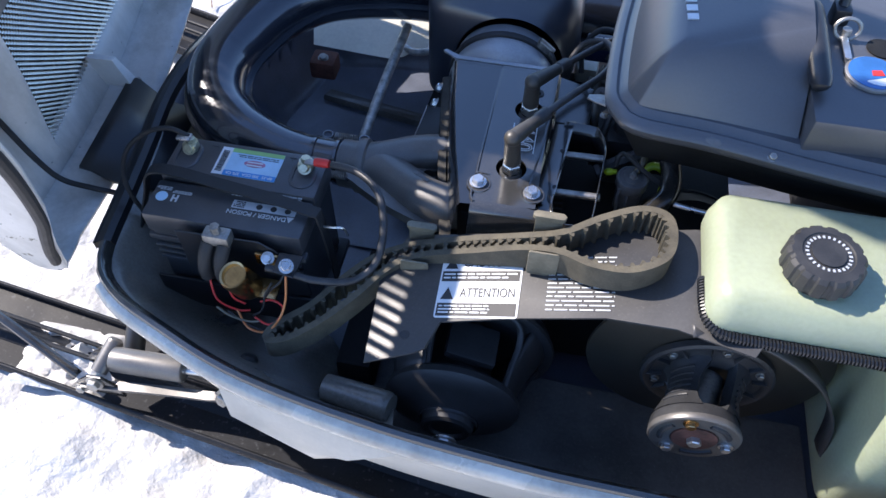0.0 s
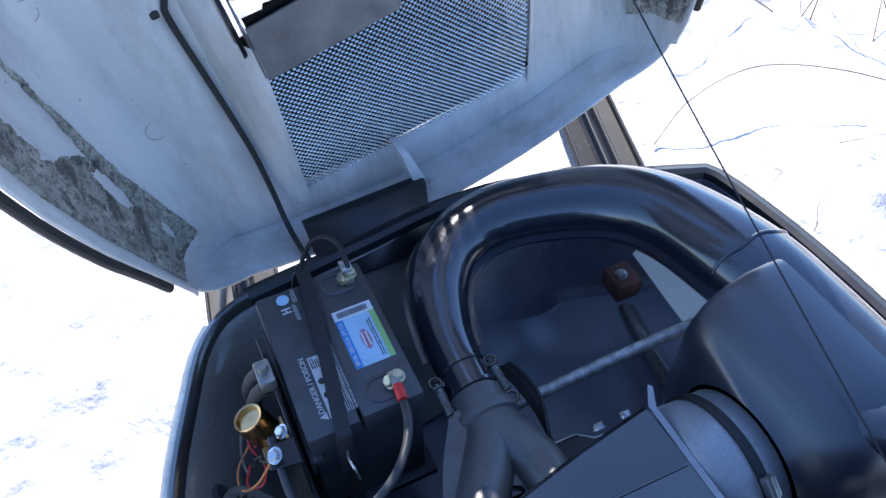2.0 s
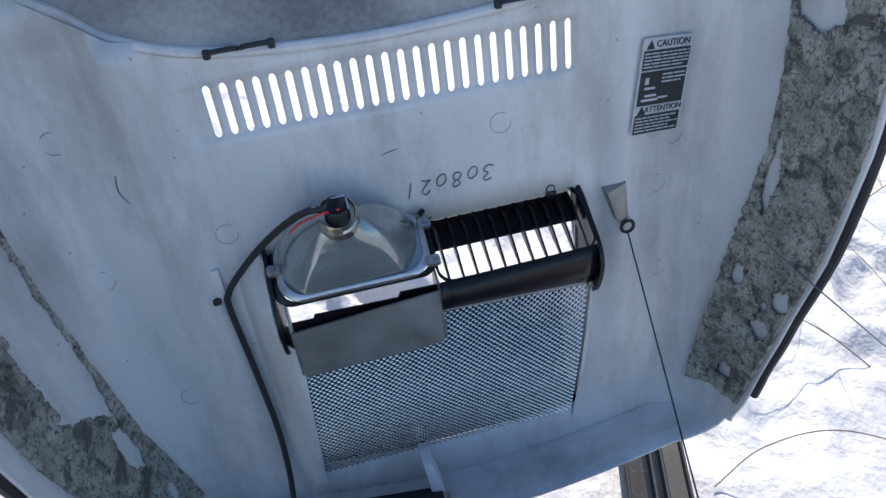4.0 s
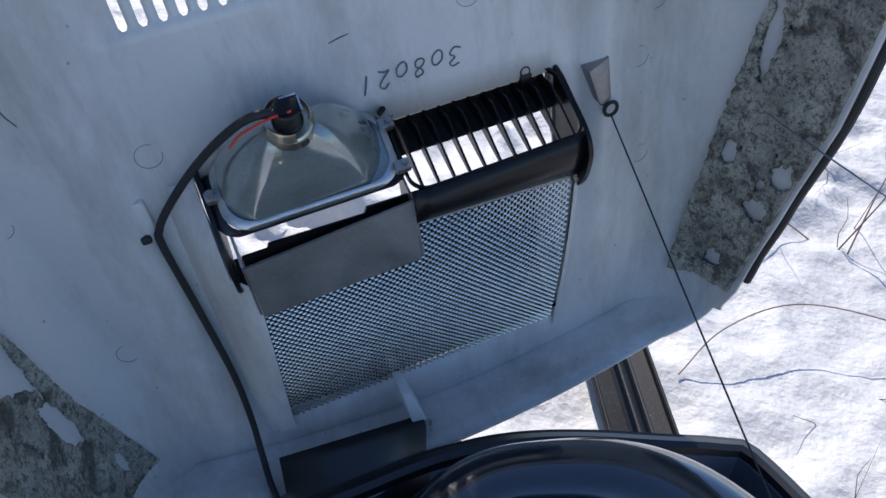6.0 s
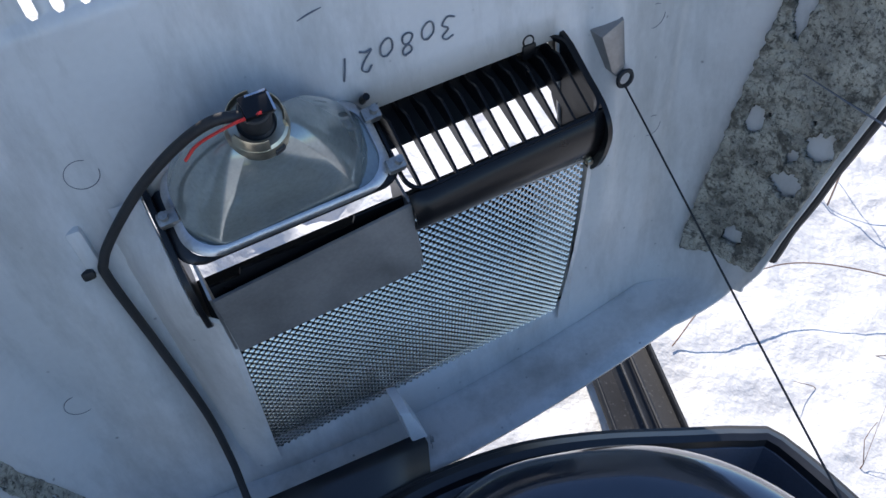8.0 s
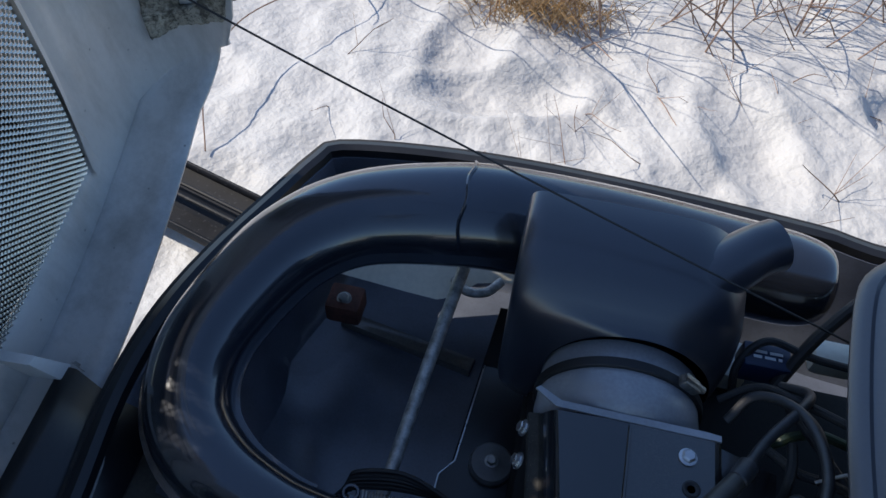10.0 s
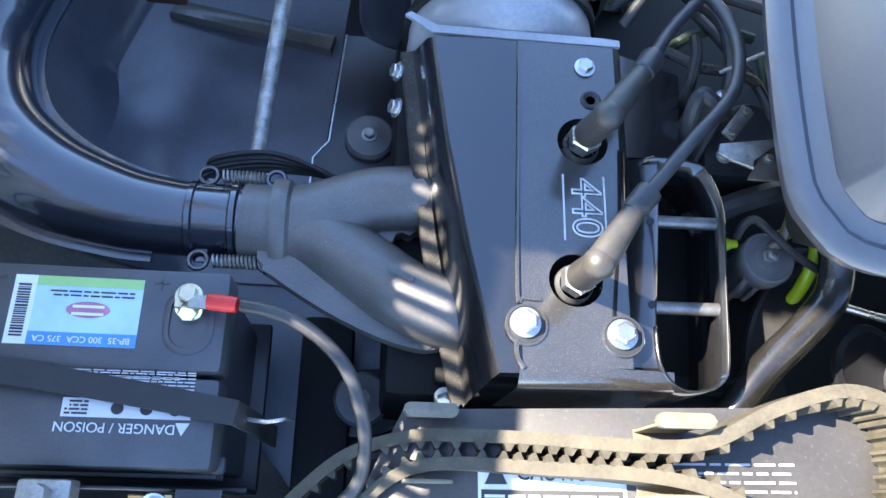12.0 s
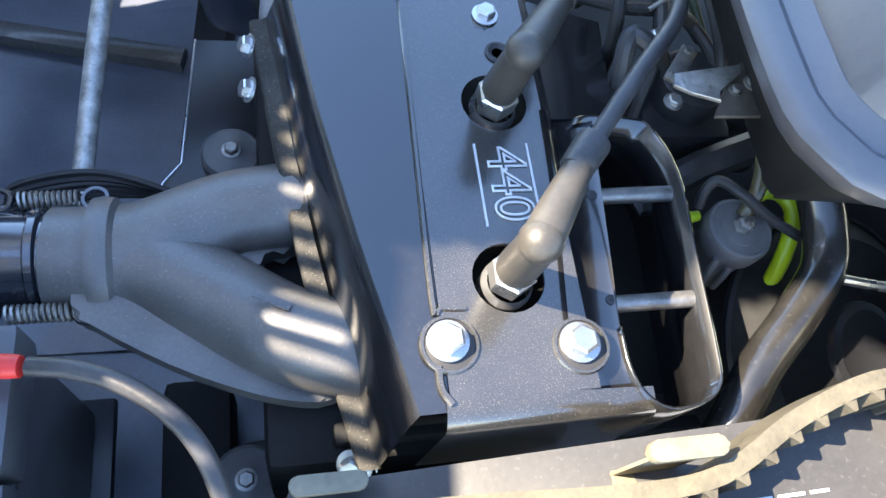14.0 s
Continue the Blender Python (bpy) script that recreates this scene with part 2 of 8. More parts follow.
BOOT = material("dusty_rubber_boot", (0.042, 0.038, 0.032), 0.42, 0, 0.4, 40, 0.12, 500, spec=0.6)
SATIN = material("satin_zinc_tube", (0.17, 0.163, 0.155), 0.42, 0.6, 0.2, 30, 0.05, 400)
PANSIDE = material("scuffed_grey_pan_bottom", (0.125, 0.122, 0.118), 0.45, 0, 0.35, 12, 0.08, 200, speck=0.12, speck_color=(0.5, 0.5, 0.5), speck_scale=300)
BELLCAST = material("dusty_clutch_casting", (0.036, 0.036, 0.038), 0.45, 0.2, 0.3, 24, 0.25, 420, spec=0.6)
BRAID = material("braided_black_sleeve", (0.035, 0.034, 0.034), 0.55, 0, 0.5, 900, 0.6, 900, speck=0.35, speck_color=(0.22, 0.21, 0.2), speck_scale=900)
GREENHOSE = material("dark_green_hose", (0.05, 0.075, 0.045), 0.35, 0, 0.3, 40, 0.05, 300)
STAY = material("dull_brown_steel", (0.12, 0.105, 0.09), 0.45, 0.5, 0.4, 40, 0.15, 300)
STALK = material("dry_stalks", (0.23, 0.15, 0.11), 0.8, 0, 0.4, 9, 0.2, 200)
STRAW = material("dead_grass", (0.36, 0.228, 0.105), 0.85, 0, 0.35, 30, 0.2, 200)
GLASSBLUE = material("blue_cap_badge", (0.03, 0.13, 0.36), 0.2, 0, 0.2, 40, 0.0, 200)


# ---- mesh helpers ----
def finish(bm, mat, name, angle=35):
    bmesh.ops.recalc_face_normals(bm, faces=bm.faces)
    me = bpy.data.meshes.new(name)
    bm.to_mesh(me)
    bm.free()
    me.materials.append(mat)
    me.shade_smooth()
    me.set_sharp_from_angle(angle=radians(angle))
    return me


def part(name, bm, mat, parent, label="", angle=35):
    ob = new(name, finish(bm, mat, name, angle))
    ob.parent = parent
    if label:
        tagged(ob, label)
    return ob


def thing(name, label, category, m=None, group="", kind=""):
    """An Empty at a thing's base that carries its parts."""
    ob = new(name)
    ob.empty_display_size = 0.02
    if m is not None:
        ob.matrix_world = m
    return tagged(ob, label, category, group, kind)


def single(name, bm, mat, label, category, group="", kind="", angle=35):
    return tagged(new(name, finish(bm, mat, name, angle)), label, category, group, kind)


def box(bm, c, s, bevel=0.0, m=None, seg=2):
    """A box of size s centred on c, bevelled, turned by m."""
    r = bmesh.ops.create_cube(bm, size=1, matrix=(m or Matrix()) @ Matrix.Translation(c) @ Matrix.Diagonal((*s, 1)))
    if bevel:
        es = list({e for v in r["verts"] for e in v.link_edges})
        bmesh.ops.bevel(bm, geom=es, offset=bevel, segments=seg, affect="EDGES", profile=0.6)
    return bm


def frame_along(d):
    d = Vector(d).normalized()
    up = Vector((0, 0, 1)) if abs(d.z) < 0.95 else Vector((1, 0, 0))
    a = up.cross(d).normalized()
    return a, d.cross(a)


def cyl(bm, p0, p1, r0, r1=None, seg=24, caps=True):
    """A round bar or cone from p0 to p1."""
    r1 = r0 if r1 is None else r1
    p0, p1 = Vector(p0), Vector(p1)
    a, b = frame_along(p1 - p0)
    rings = []
    for p, r in ((p0, r0), (p1, r1)):
        rings.append([bm.verts.new(p + a * r * math.cos(k * math.tau / seg) + b * r * math.sin(k * math.tau / seg)) for k in range(seg)])
    for k in range(seg):
        bm.faces.new((rings[0][k], rings[0][(k + 1) % seg], rings[1][(k + 1) % seg], rings[1][k]))
    if caps:
        bm.faces.new(rings[0][::-1])
        bm.faces.new(rings[1])
    return bm


def lathe(bm, p0, axis, profile, seg=32, a=None):
    """Turn (distance along the axis, radius) pairs round an axis."""
    p0, d = Vector(p0), Vector(axis).normalized()
    a, b = frame_along(d)
    rings = []
    for t, r in profile:
        if r < 1e-5:
            rings.append([bm.verts.new(p0 + d * t)])
        else:
            rings.append([bm.verts.new(p0 + d * t + a * r * math.cos(k * math.tau / seg) + b * r * math.sin(k * math.tau / seg)) for k in range(seg)])
    for u, v in zip(rings, rings[1:]):
        for k in range(seg):
            j = (k + 1) % seg
            if len(u) == 1 and len(v) == 1:
                continue
            if len(u) == 1:
                bm.faces.new((u[0], v[k], v[j]))
            elif len(v) == 1:
                bm.faces.new((u[k], u[j], v[0]))
            else:
                bm.faces.new((u[k], u[j], v[j], v[k]))
    return bm


def smooth_path(pts, n=8, closed=False):
    """Catmull-Rom through the points (tuples of any length)."""
    P = [np.array(p, float) for p in pts]
    out = []
    N = len(P)
    for i in range(N if closed else N - 1):
        p0 = P[(i - 1) % N] if closed or i > 0 else 2 * P[0] - P[1]
        p1, p2 = P[i], P[(i + 1) % N]
        p3 = P[(i + 2) % N] if closed or i + 2 < N else 2 * P[-1] - P[-2]
        for k in range(n):
            t = k / n
            out.append(0.5 * (2 * p1 + (p2 - p0) * t + (2 * p0 - 5 * p1 + 4 * p2 - p3) * t * t + (3 * p1 - p0 - 3 * p2 + p3) * t ** 3))
    if not closed:
        out.append(P[-1])
    return out


def tube(bm, pts, r, seg=12, n=8, caps=True, smooth=True):
    """A tube through points; r one radius, or points carry a fourth number."""
    P = smooth_path(pts, n) if smooth else [np.array(p, float) for p in pts]
    V = [Vector(p[:3]) for p in P]
    R = [p[3] if len(p) > 3 else r for p in P]
    rings, a = [], None
    for i, p in enumerate(V):
        d = (V[min(i + 1, len(V) - 1)] - V[max(i - 1, 0)]).normalized()
        if a is None:
            a, b = frame_along(d)
        a = (a - d * a.dot(d)).normalized()
        b = d.cross(a)
        rings.append([bm.verts.new(p + (a * math.cos(k * math.tau / seg) + b * math.sin(k * math.tau / seg)) * R[i]) for k in range(seg)])
    for u, v in zip(rings, rings[1:]):
        for k in range(seg):
            bm.faces.new((u[k], u[(k + 1) % seg], v[(k + 1) % seg], v[k]))
    if caps:
        bm.faces.new(rings[0][::-1])
        bm.faces.new(rings[-1])
    return bm


def prism(bm, poly, z0, z1, m=None, bevel=0.0, seg=2):
    """A plate of outline poly between two heights."""
    m = m or Matrix()
    lo = [bm.verts.new(m @ Vector((x, y, z0))) for x, y in poly]
    hi = [bm.verts.new(m @ Vector((x, y, z1))) for x, y in poly]
    fs = [bm.faces.new(lo[::-1]), bm.faces.new(hi)]
    n = len(poly)
    fs += [bm.faces.new((lo[k], lo[(k + 1) % n], hi[(k + 1) % n], hi[k])) for k in range(n)]
    if bevel:
        es = list({e for f in fs[:2] for e in f.edges})
        bmesh.ops.bevel(bm, geom=es, offset=bevel, segments=seg, affect="EDGES", profile=0.6)
    return bm


def round_rect(x0, y0, x1, y1, r, n=5):
    out = []
    for cx, cy, a0 in ((x1 - r, y1 - r, 0), (x0 + r, y1 - r, 90), (x0 + r, y0 + r, 180), (x1 - r, y0 + r, 270)):
        for k in range(n + 1):
            a = radians(a0 + 90 * k / n)
            out.append((cx + r * math.cos(a), cy + r * math.sin(a)))
    return out


def bolt(name, p, axis, r, parent, mat=STEEL, washer=True, height=None, label="bright hexagon bolt head"):
    """A hexagon head with chamfer, on a washer."""
    h = height or r * 0.8
    bm = bmesh.new()
    if washer:
        lathe(bm, p, axis, [(0, 0), (0, r * 1.35), (r * 0.22, r * 1.35), (r * 0.25, r * 1.25), (r * 0.25, 0)], 24)
    z = r * 0.25 if washer else 0
    lathe(bm, Vector(p) + Vector(axis).normalized() * z, axis, [(0, 0), (0, r), (h * 0.8, r), (h, r * 0.82), (h, 0)], 6)
    return part(name, bm, mat, parent, label, 25)


def glyphs(name, text, size, m, mat, parent, outline=0.0, depth=0.0004, label=""):
    """Lettering as a mesh, centred, standing a hair proud of its surface."""
    cu = bpy.data.curves.new(name, "FONT")
    cu.body, cu.size, cu.align_x, cu.align_y, cu.extrude = text, size, "CENTER", "CENTER", depth
    if outline:
        cu.fill_mode, cu.bevel_depth = "NONE", outline
    tmp = bpy.data.objects.new("tmp", cu)
    scene.collection.objects.link(tmp)
    me = bpy.data.meshes.new_from_object(tmp.evaluated_get(bpy.context.evaluated_depsgraph_get()))
    bpy.data.objects.remove(tmp)
    me.name = name
    me.materials.clear()
    me.materials.append(mat)
    ob = new(name, me)
    ob.parent = parent
    ob.matrix_basis = m
    if label:
        tagged(ob, label)
    return ob


def flat(bm, x0, y0, x1, y1, z0=0.0, z1=0.0005, m=None):
    """A thin printed patch."""
    return box(bm, ((x0 + x1) / 2, (y0 + y1) / 2, (z0 + z1) / 2), (x1 - x0, y1 - y0, z1 - z0), 0, m)


def basis(o, x, y):
    """A pose whose x and y axes run along the given directions."""
    x = Vector(x).normalized()
    z = x.cross(Vector(y)).normalized()
    y = z.cross(x)
    return Matrix(((x.x, y.x, z.x, o[0]), (x.y, y.y, z.y, o[1]), (x.z, y.z, z.z, o[2]), (0, 0, 0, 1)))


def text_lines(bm, x0, y0, x1, y1, rows, seed, z1=0.0006, fill=0.55, m=None):
    """Rows of small bars, for print too small to read."""
    rnd = random.Random(seed)
    step = (y1 - y0) / rows
    for k in range(rows):
        y = y1 - (k + 0.5) * step
        x = x0
        end = x1 - rnd.random() * 0.25 * (x1 - x0) * (k == rows - 1 or rnd.random() < 0.3)
        while x < end:
            w = min(end - x, step * (1.0 + 3 * rnd.random()))
            flat(bm, x, y - step * fill / 2, x + w, y + step * fill / 2, 0, z1, m)
            x += w + step * 0.45
    return bm


# ---- ground ----
SNOW_Z = 0.15


def snow_height(x, y):
    r = math.hypot(x - 0.2, y - 1.0)
    near = max(0.0, min(1.0, 1 - (r - 9) / 6))
    h = 0.035 * noise.noise(Vector((x * 1.3, y * 1.3, 0.3))) + 0.022 * noise.noise(Vector((x * 4.1, y * 4.1, 1.7)))
    h += 0.016 * noise.noise(Vector((x * 11, y * 9, 4.2))) * near + 0.006 * abs(noise.noise(Vector((x * 24, y * 19, 9.2)))) * near
    if r < 4:
        # packed ripples and clods
        k = 0.6 + 0.4 * noise.noise(Vector((x * 0.9, y * 0.9, 3.1)))
        near_side = 1.0 if y < 1.2 else max(0.10, 1 - (y - 1.2) / 0.5)
        h += near_side * k * (0.042 * noise.noise(Vector((x * 8.5 + 2.5 * y, y * 14.0, 6.6))) + 0.026 * noise.noise(Vector((x * 19, y * 24, 2.2))))
    for px, py, ang, deep in FEET:
        if abs(x - px) > 0.4 or abs(y - py) > 0.4:
            continue
        ca, sa = math.cos(ang), math.sin(ang)
        u, v = ((x - px) * ca + (y - py) * sa) / 0.15, (-(x - px) * sa + (y - py) * ca) / 0.07
        d = u * u + v * v
        if d < 6:
            h -= deep * math.exp(-d * d * 0.6)
            h += 0.35 * deep * math.exp(-(d - 2.0) ** 2 * 1.5)
    h += 0.5 * noise.noise(Vector((x * 0.11, y * 0.11, 7))) * min(1, max(0, (r - 4) / 14))
    return SNOW_Z + h


FEET = [(random.uniform(-1.6, 1.4), random.uniform(1.9, 4.6), random.uniform(0, 3.1), random.uniform(0.012, 0.04)) for _ in range(46)]
FEET += [(random.uniform(-1.9, 0.5), random.uniform(-0.9, 0.42), random.uniform(-0.5, 0.5), random.uniform(0.015, 0.04)) for _ in range(26)]
FEET += [(random.uniform(-2.6, -0.8), random.uniform(0.0, 2.6), random.uniform(0, 3.1), random.uniform(0.015, 0.045)) for _ in range(30)]


def build_ground():
    bm = bmesh.new()
    sect = 420
    radii = [0.0]
    r = 0.02
    while r < 700:
        radii.append(r)
        r += 0.018 if r < 3.0 else (r * 0.03 if r < 12 else r * 0.12)
    centre = bm.verts.new((0.1, 1.0, snow_height(0.1, 1.0)))
    prev = None
    for r in radii[1:]:
        ring = []
        for k in range(sect):
            a = k * math.tau / sect
            x, y = 0.1 + r * math.cos(a), 1.0 + r * math.sin(a)
            ring.append(bm.verts.new((x, y, snow_height(x, y))))
        for k in range(sect):
            j = (k + 1) % sect
            if prev is None:
                bm.faces.new((centre, ring[k], ring[j]))
            else:
                bm.faces.new((prev[k], ring[k], ring[j], prev[j]))
        prev = ring
    return single("ground", bm, SNOW, "trampled sunlit snow with footprints round the sled", "snow", kind="structure", angle=180)


build_ground()


# ---- sled body: belly pan ----
RIM = [(-0.352, 1.0), (-0.338, 0.90), (-0.325, 0.80), (-0.309, 0.695), (-0.268, 0.645), (-0.197, 0.610), (-0.078, 0.566), (0.086, 0.536), (0.25, 0.521), (0.36, 0.517),
       (0.6, 0.515), (0.95, 0.53), (0.97, 0.60), (0.97, 1.36), (0.95, 1.40), (0.7, 1.405), (0.48, 1.42), (0.40, 1.437), (0.13, 1.456), (-0.07, 1.455),
       (-0.235, 1.432), (-0.268, 1.40), (-0.300, 1.31), (-0.331, 1.205), (-0.350, 1.10)]
RIM_Z = 0.5


def resample(pts, step, closed=True):
    P = smooth_path(pts, 12, closed)
    out, acc = [P[0]], 0.0
    for a, b in zip(P, P[1:] + ([P[0]] if closed else [])):
        acc += np.linalg.norm(b - a)
        if acc >= step:
            out.append(b)
            acc = 0.0
    return out


def offset_ring(pts, d):
    """The closed outline moved inwards by d (the outline runs anticlockwise seen from above)."""
    n, c, out = len(pts), np.mean(pts, axis=0), []
    for i in range(n):
        t = pts[(i + 2) % n] - pts[i - 2]
        nrm = np.array([-t[1], t[0]]) / (np.linalg.norm(t) + 1e-9)
        if nrm @ (c - pts[i]) < 0 and d > 0.1:
            nrm = -nrm
        out.append(pts[i] + nrm * d)
    return out


def loft(bm, rings, closed=True):
    vs = [[bm.verts.new(p) for p in ring] for ring in rings]
    for u, v in zip(vs, vs[1:]):
        n = len(u)
        for k in range(n if closed else n - 1):
            bm.faces.new((u[k], u[(k + 1) % n], v[(k + 1) % n], v[k]))
    return vs


OUT = resample([(x, y) for x, y in RIM], 0.02)


def build_sled():
    sled = thing("snowmobile_body", "dark grey belly pan of an old snowmobile with open engine bay", "snowmobile")
    bm = bmesh.new()
    prof = [(0.010, RIM_Z - 0.004), (0.020, RIM_Z - 0.006), (0.026, RIM_Z - 0.03), (0.034, RIM_Z - 0.075), (0.048, RIM_Z - 0.13), (0.066, RIM_Z - 0.18), (0.09, RIM_Z - 0.21)]
    soft = [(0.010, RIM_Z - 0.004), (0.020, RIM_Z - 0.007), (0.034, RIM_Z - 0.022), (0.060, RIM_Z - 0.058), (0.10, RIM_Z - 0.105), (0.145, RIM_Z - 0.155), (0.19, RIM_Z - 0.20)]
    rings = []
    for (d0, z0), (d1, z1) in zip(prof, soft):
        steep, gentle = offset_ring(OUT, d0), offset_ring(OUT, d1)
        ring = []
        for p, q, o in zip(steep, gentle, OUT):
            k = min(1.0, max(0.0, (0.06 - o[0]) / 0.14)) * (1.0 if o[1] < 1.0 else max(0.0, 1 - (o[1] - 1.0) / 0.2))
            ring.append((p[0] + (q[0] - p[0]) * k, p[1] + (q[1] - p[1]) * k, z0 + (z1 - z0) * k))
        rings.append(ring)
    bm.free()
    # The nose wall takes the floor's sky-tinted colour, the side wall stays grey-brown.
    side = [i for i in range(len(OUT)) if OUT[i][1] < 1.0]
    nose = [i for i in range(len(OUT)) if i not in side or i - 1 not in side or (i + 1) % len(OUT) not in side]
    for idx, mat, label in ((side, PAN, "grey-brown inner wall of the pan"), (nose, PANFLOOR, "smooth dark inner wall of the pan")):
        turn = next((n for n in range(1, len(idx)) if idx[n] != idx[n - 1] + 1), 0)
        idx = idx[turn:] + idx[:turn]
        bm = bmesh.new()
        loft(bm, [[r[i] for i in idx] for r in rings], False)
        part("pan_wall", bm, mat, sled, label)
    bm = bmesh.new()
    low = [(*p, RIM_Z - 0.206) for p in offset_ring(OUT, 0.085)]
    mid = np.mean([p[:2] for p in low], axis=0)
    rings = [low] + [[(*(mid + (np.array(p[:2]) - mid) * k), RIM_Z - 0.206 - 0.02 * (1 - k) + 0.004 * noise.noise(Vector((p[0] * 9, p[1] * 9, k)))) for p in low] for k in (0.8, 0.6, 0.4, 0.2, 0.04)]
    vs = loft(bm, rings)
    bm.faces.new(vs[-1])
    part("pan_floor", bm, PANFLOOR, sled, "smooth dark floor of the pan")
    # pan bottom under the clutches, rising to the side wall
    bm = bmesh.new()
    secs = []
    for k in range(15):
        x = 0.02 + 0.62 * k / 14
        wy = float(np.interp(x, [-0.078, 0.086, 0.25, 0.36, 0.7], [0.566, 0.536, 0.521, 0.517, 0.517])) + 0.028
        secs.append([(x, wy + 0.022, 0.36), (x, wy + 0.032, 0.335), (x, wy + 0.05, 0.313), (x, wy + 0.08, 0.302), (x, wy + 0.15, 0.297 + 0.002 * math.sin(k)), (x, wy + 0.20, 0.296)])
    loft(bm, secs, False)
    part("pan_bottom", bm, PANSIDE, sled, "scuffed grey bottom of the pan under the clutches", 60)
    # rounded bowl where the nose wall runs into the floor
    rim = np.array(OUT)
    bm = bmesh.new()
    vert = {}
    for i in range(46):
        for j in range(52):
            x, y = -0.34 + 0.01 * i, 0.93 + 0.01 * j
            d = float(np.sqrt(((rim - [x, y]) ** 2).sum(1)).min())
            inside = -0.352 < x and y < float(np.interp(x, [-0.352, -0.30, -0.235, -0.07, 0.15], [1.0, 1.31, 1.43, 1.455, 1.455]))
            if d < 0.035 or not inside:
                continue
            k = min(1.0, max(0.0, (0.06 - x) / 0.14)) * (1.0 if y < 1.0 else max(0.0, 1 - (y - 1.0) / 0.2))
            wall = RIM_Z + (1 - k) * float(np.interp(d, [0.02, 0.034, 0.066, 0.09], [-0.006, -0.075, -0.18, -0.26])) + k * float(np.interp(d, [0.02, 0.06, 0.19, 0.25], [-0.007, -0.058, -0.20, -0.27]))
            vert[i, j] = bm.verts.new((x, y, 0.291 + 0.014 * math.log(1 + math.exp(max(-20.0, (wall - 0.291) / 0.014)))))
    for i, j in vert:
        if all(q in vert for q in ((i + 1, j), (i, j + 1), (i + 1, j + 1))):
            bm.faces.new([vert[q] for q in ((i, j), (i + 1, j), (i + 1, j + 1), (i, j + 1))])
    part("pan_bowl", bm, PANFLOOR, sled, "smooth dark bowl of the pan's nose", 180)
    bm = bmesh.new()
    prof = [(0.004, RIM_Z - 0.008), (0.008, RIM_Z - 0.03), (0.016, RIM_Z - 0.09), (0.032, RIM_Z - 0.18), (0.06, RIM_Z - 0.26), (0.12, RIM_Z - 0.30)]
    loft(bm, [[(*p, z) for p in offset_ring(OUT, d)] for d, z in prof])
    part("pan_outer_skin", bm, OUTSKIN, sled, "white outer skin of the pan")
    # rim moulding: grey along the sides, black rubber round the nose
    bm = bmesh.new()
    prof = [(-0.004, -0.012), (-0.006, -0.002), (-0.001, 0.006), (0.008, 0.009), (0.016, 0.005), (0.019, -0.004), (0.016, -0.012)]
    rings = [[(*p, RIM_Z + dz) for p in offset_ring(OUT, d)] for d, dz in prof]
    pale = [(0.004, -0.034), (-0.004, -0.024), (-0.008, -0.012), (-0.0075, -0.003), (-0.003, 0.003), (0.003, 0.005)]
    bead = [(0.002, 0.003), (0.005, 0.008), (0.010, 0.0095), (0.015, 0.006), (0.019, -0.004), (0.016, -0.012)]
    near = [i for i in range(len(OUT)) if OUT[i][1] < 0.74 and OUT[i][0] < 0.94]
    far = [i for i in range(len(OUT)) if i not in near or i - 1 not in near or i + 1 not in near]

    def strip(idx, profile, mat, label, name="rim_moulding"):
        turn = next((n for n in range(1, len(idx)) if idx[n] != idx[n - 1] + 1), 0)
        idx = idx[turn:] + idx[:turn]
        bm = bmesh.new()
        lines = [[(*p, RIM_Z + dz) for p in offset_ring(OUT, d)] for d, dz in profile]
        loft(bm, [[r[i] for i in idx] for r in lines], False)
        part(name, bm, mat, sled, label)
    strip([i for i in near if OUT[i][1] < 0.67], pale, TRIM, "pale grey outer band of the rim")
    strip(near, bead, GLOSS, "glossy black rim bead of the pan")
    strip(far, prof, BLACK, "black rim moulding of the pan")
    strip(far, [(-0.007, -0.010), (-0.007, 0.004), (-0.001, 0.004)], RUBBER, "black rubber edge along the rim", "rim_edge_strip")
    # white side bulge below the rim
    bm = bmesh.new()
    loft(bm, [[(-0.10, 0.566, 0.475), (-0.01, 0.548, 0.478), (0.07, 0.538, 0.48), (0.13, 0.532, 0.48)],
              [(-0.09, 0.553, 0.43), (0.0, 0.538, 0.40), (0.06, 0.53, 0.42), (0.12, 0.528, 0.47)],
              [(-0.085, 0.563, 0.40), (0.0, 0.556, 0.330), (0.035, 0.552, 0.36), (0.11, 0.548, 0.45)],
              [(-0.08, 0.62, 0.38), (0.0, 0.62, 0.325), (0.05, 0.62, 0.34), (0.10, 0.6, 0.43)]], False)
    part("side_flare", bm, OUTSKIN, sled, "white moulded flare under the rim")
    # cream liner patch at the far wall, with a curved pipe stub
    bm = bmesh.new()
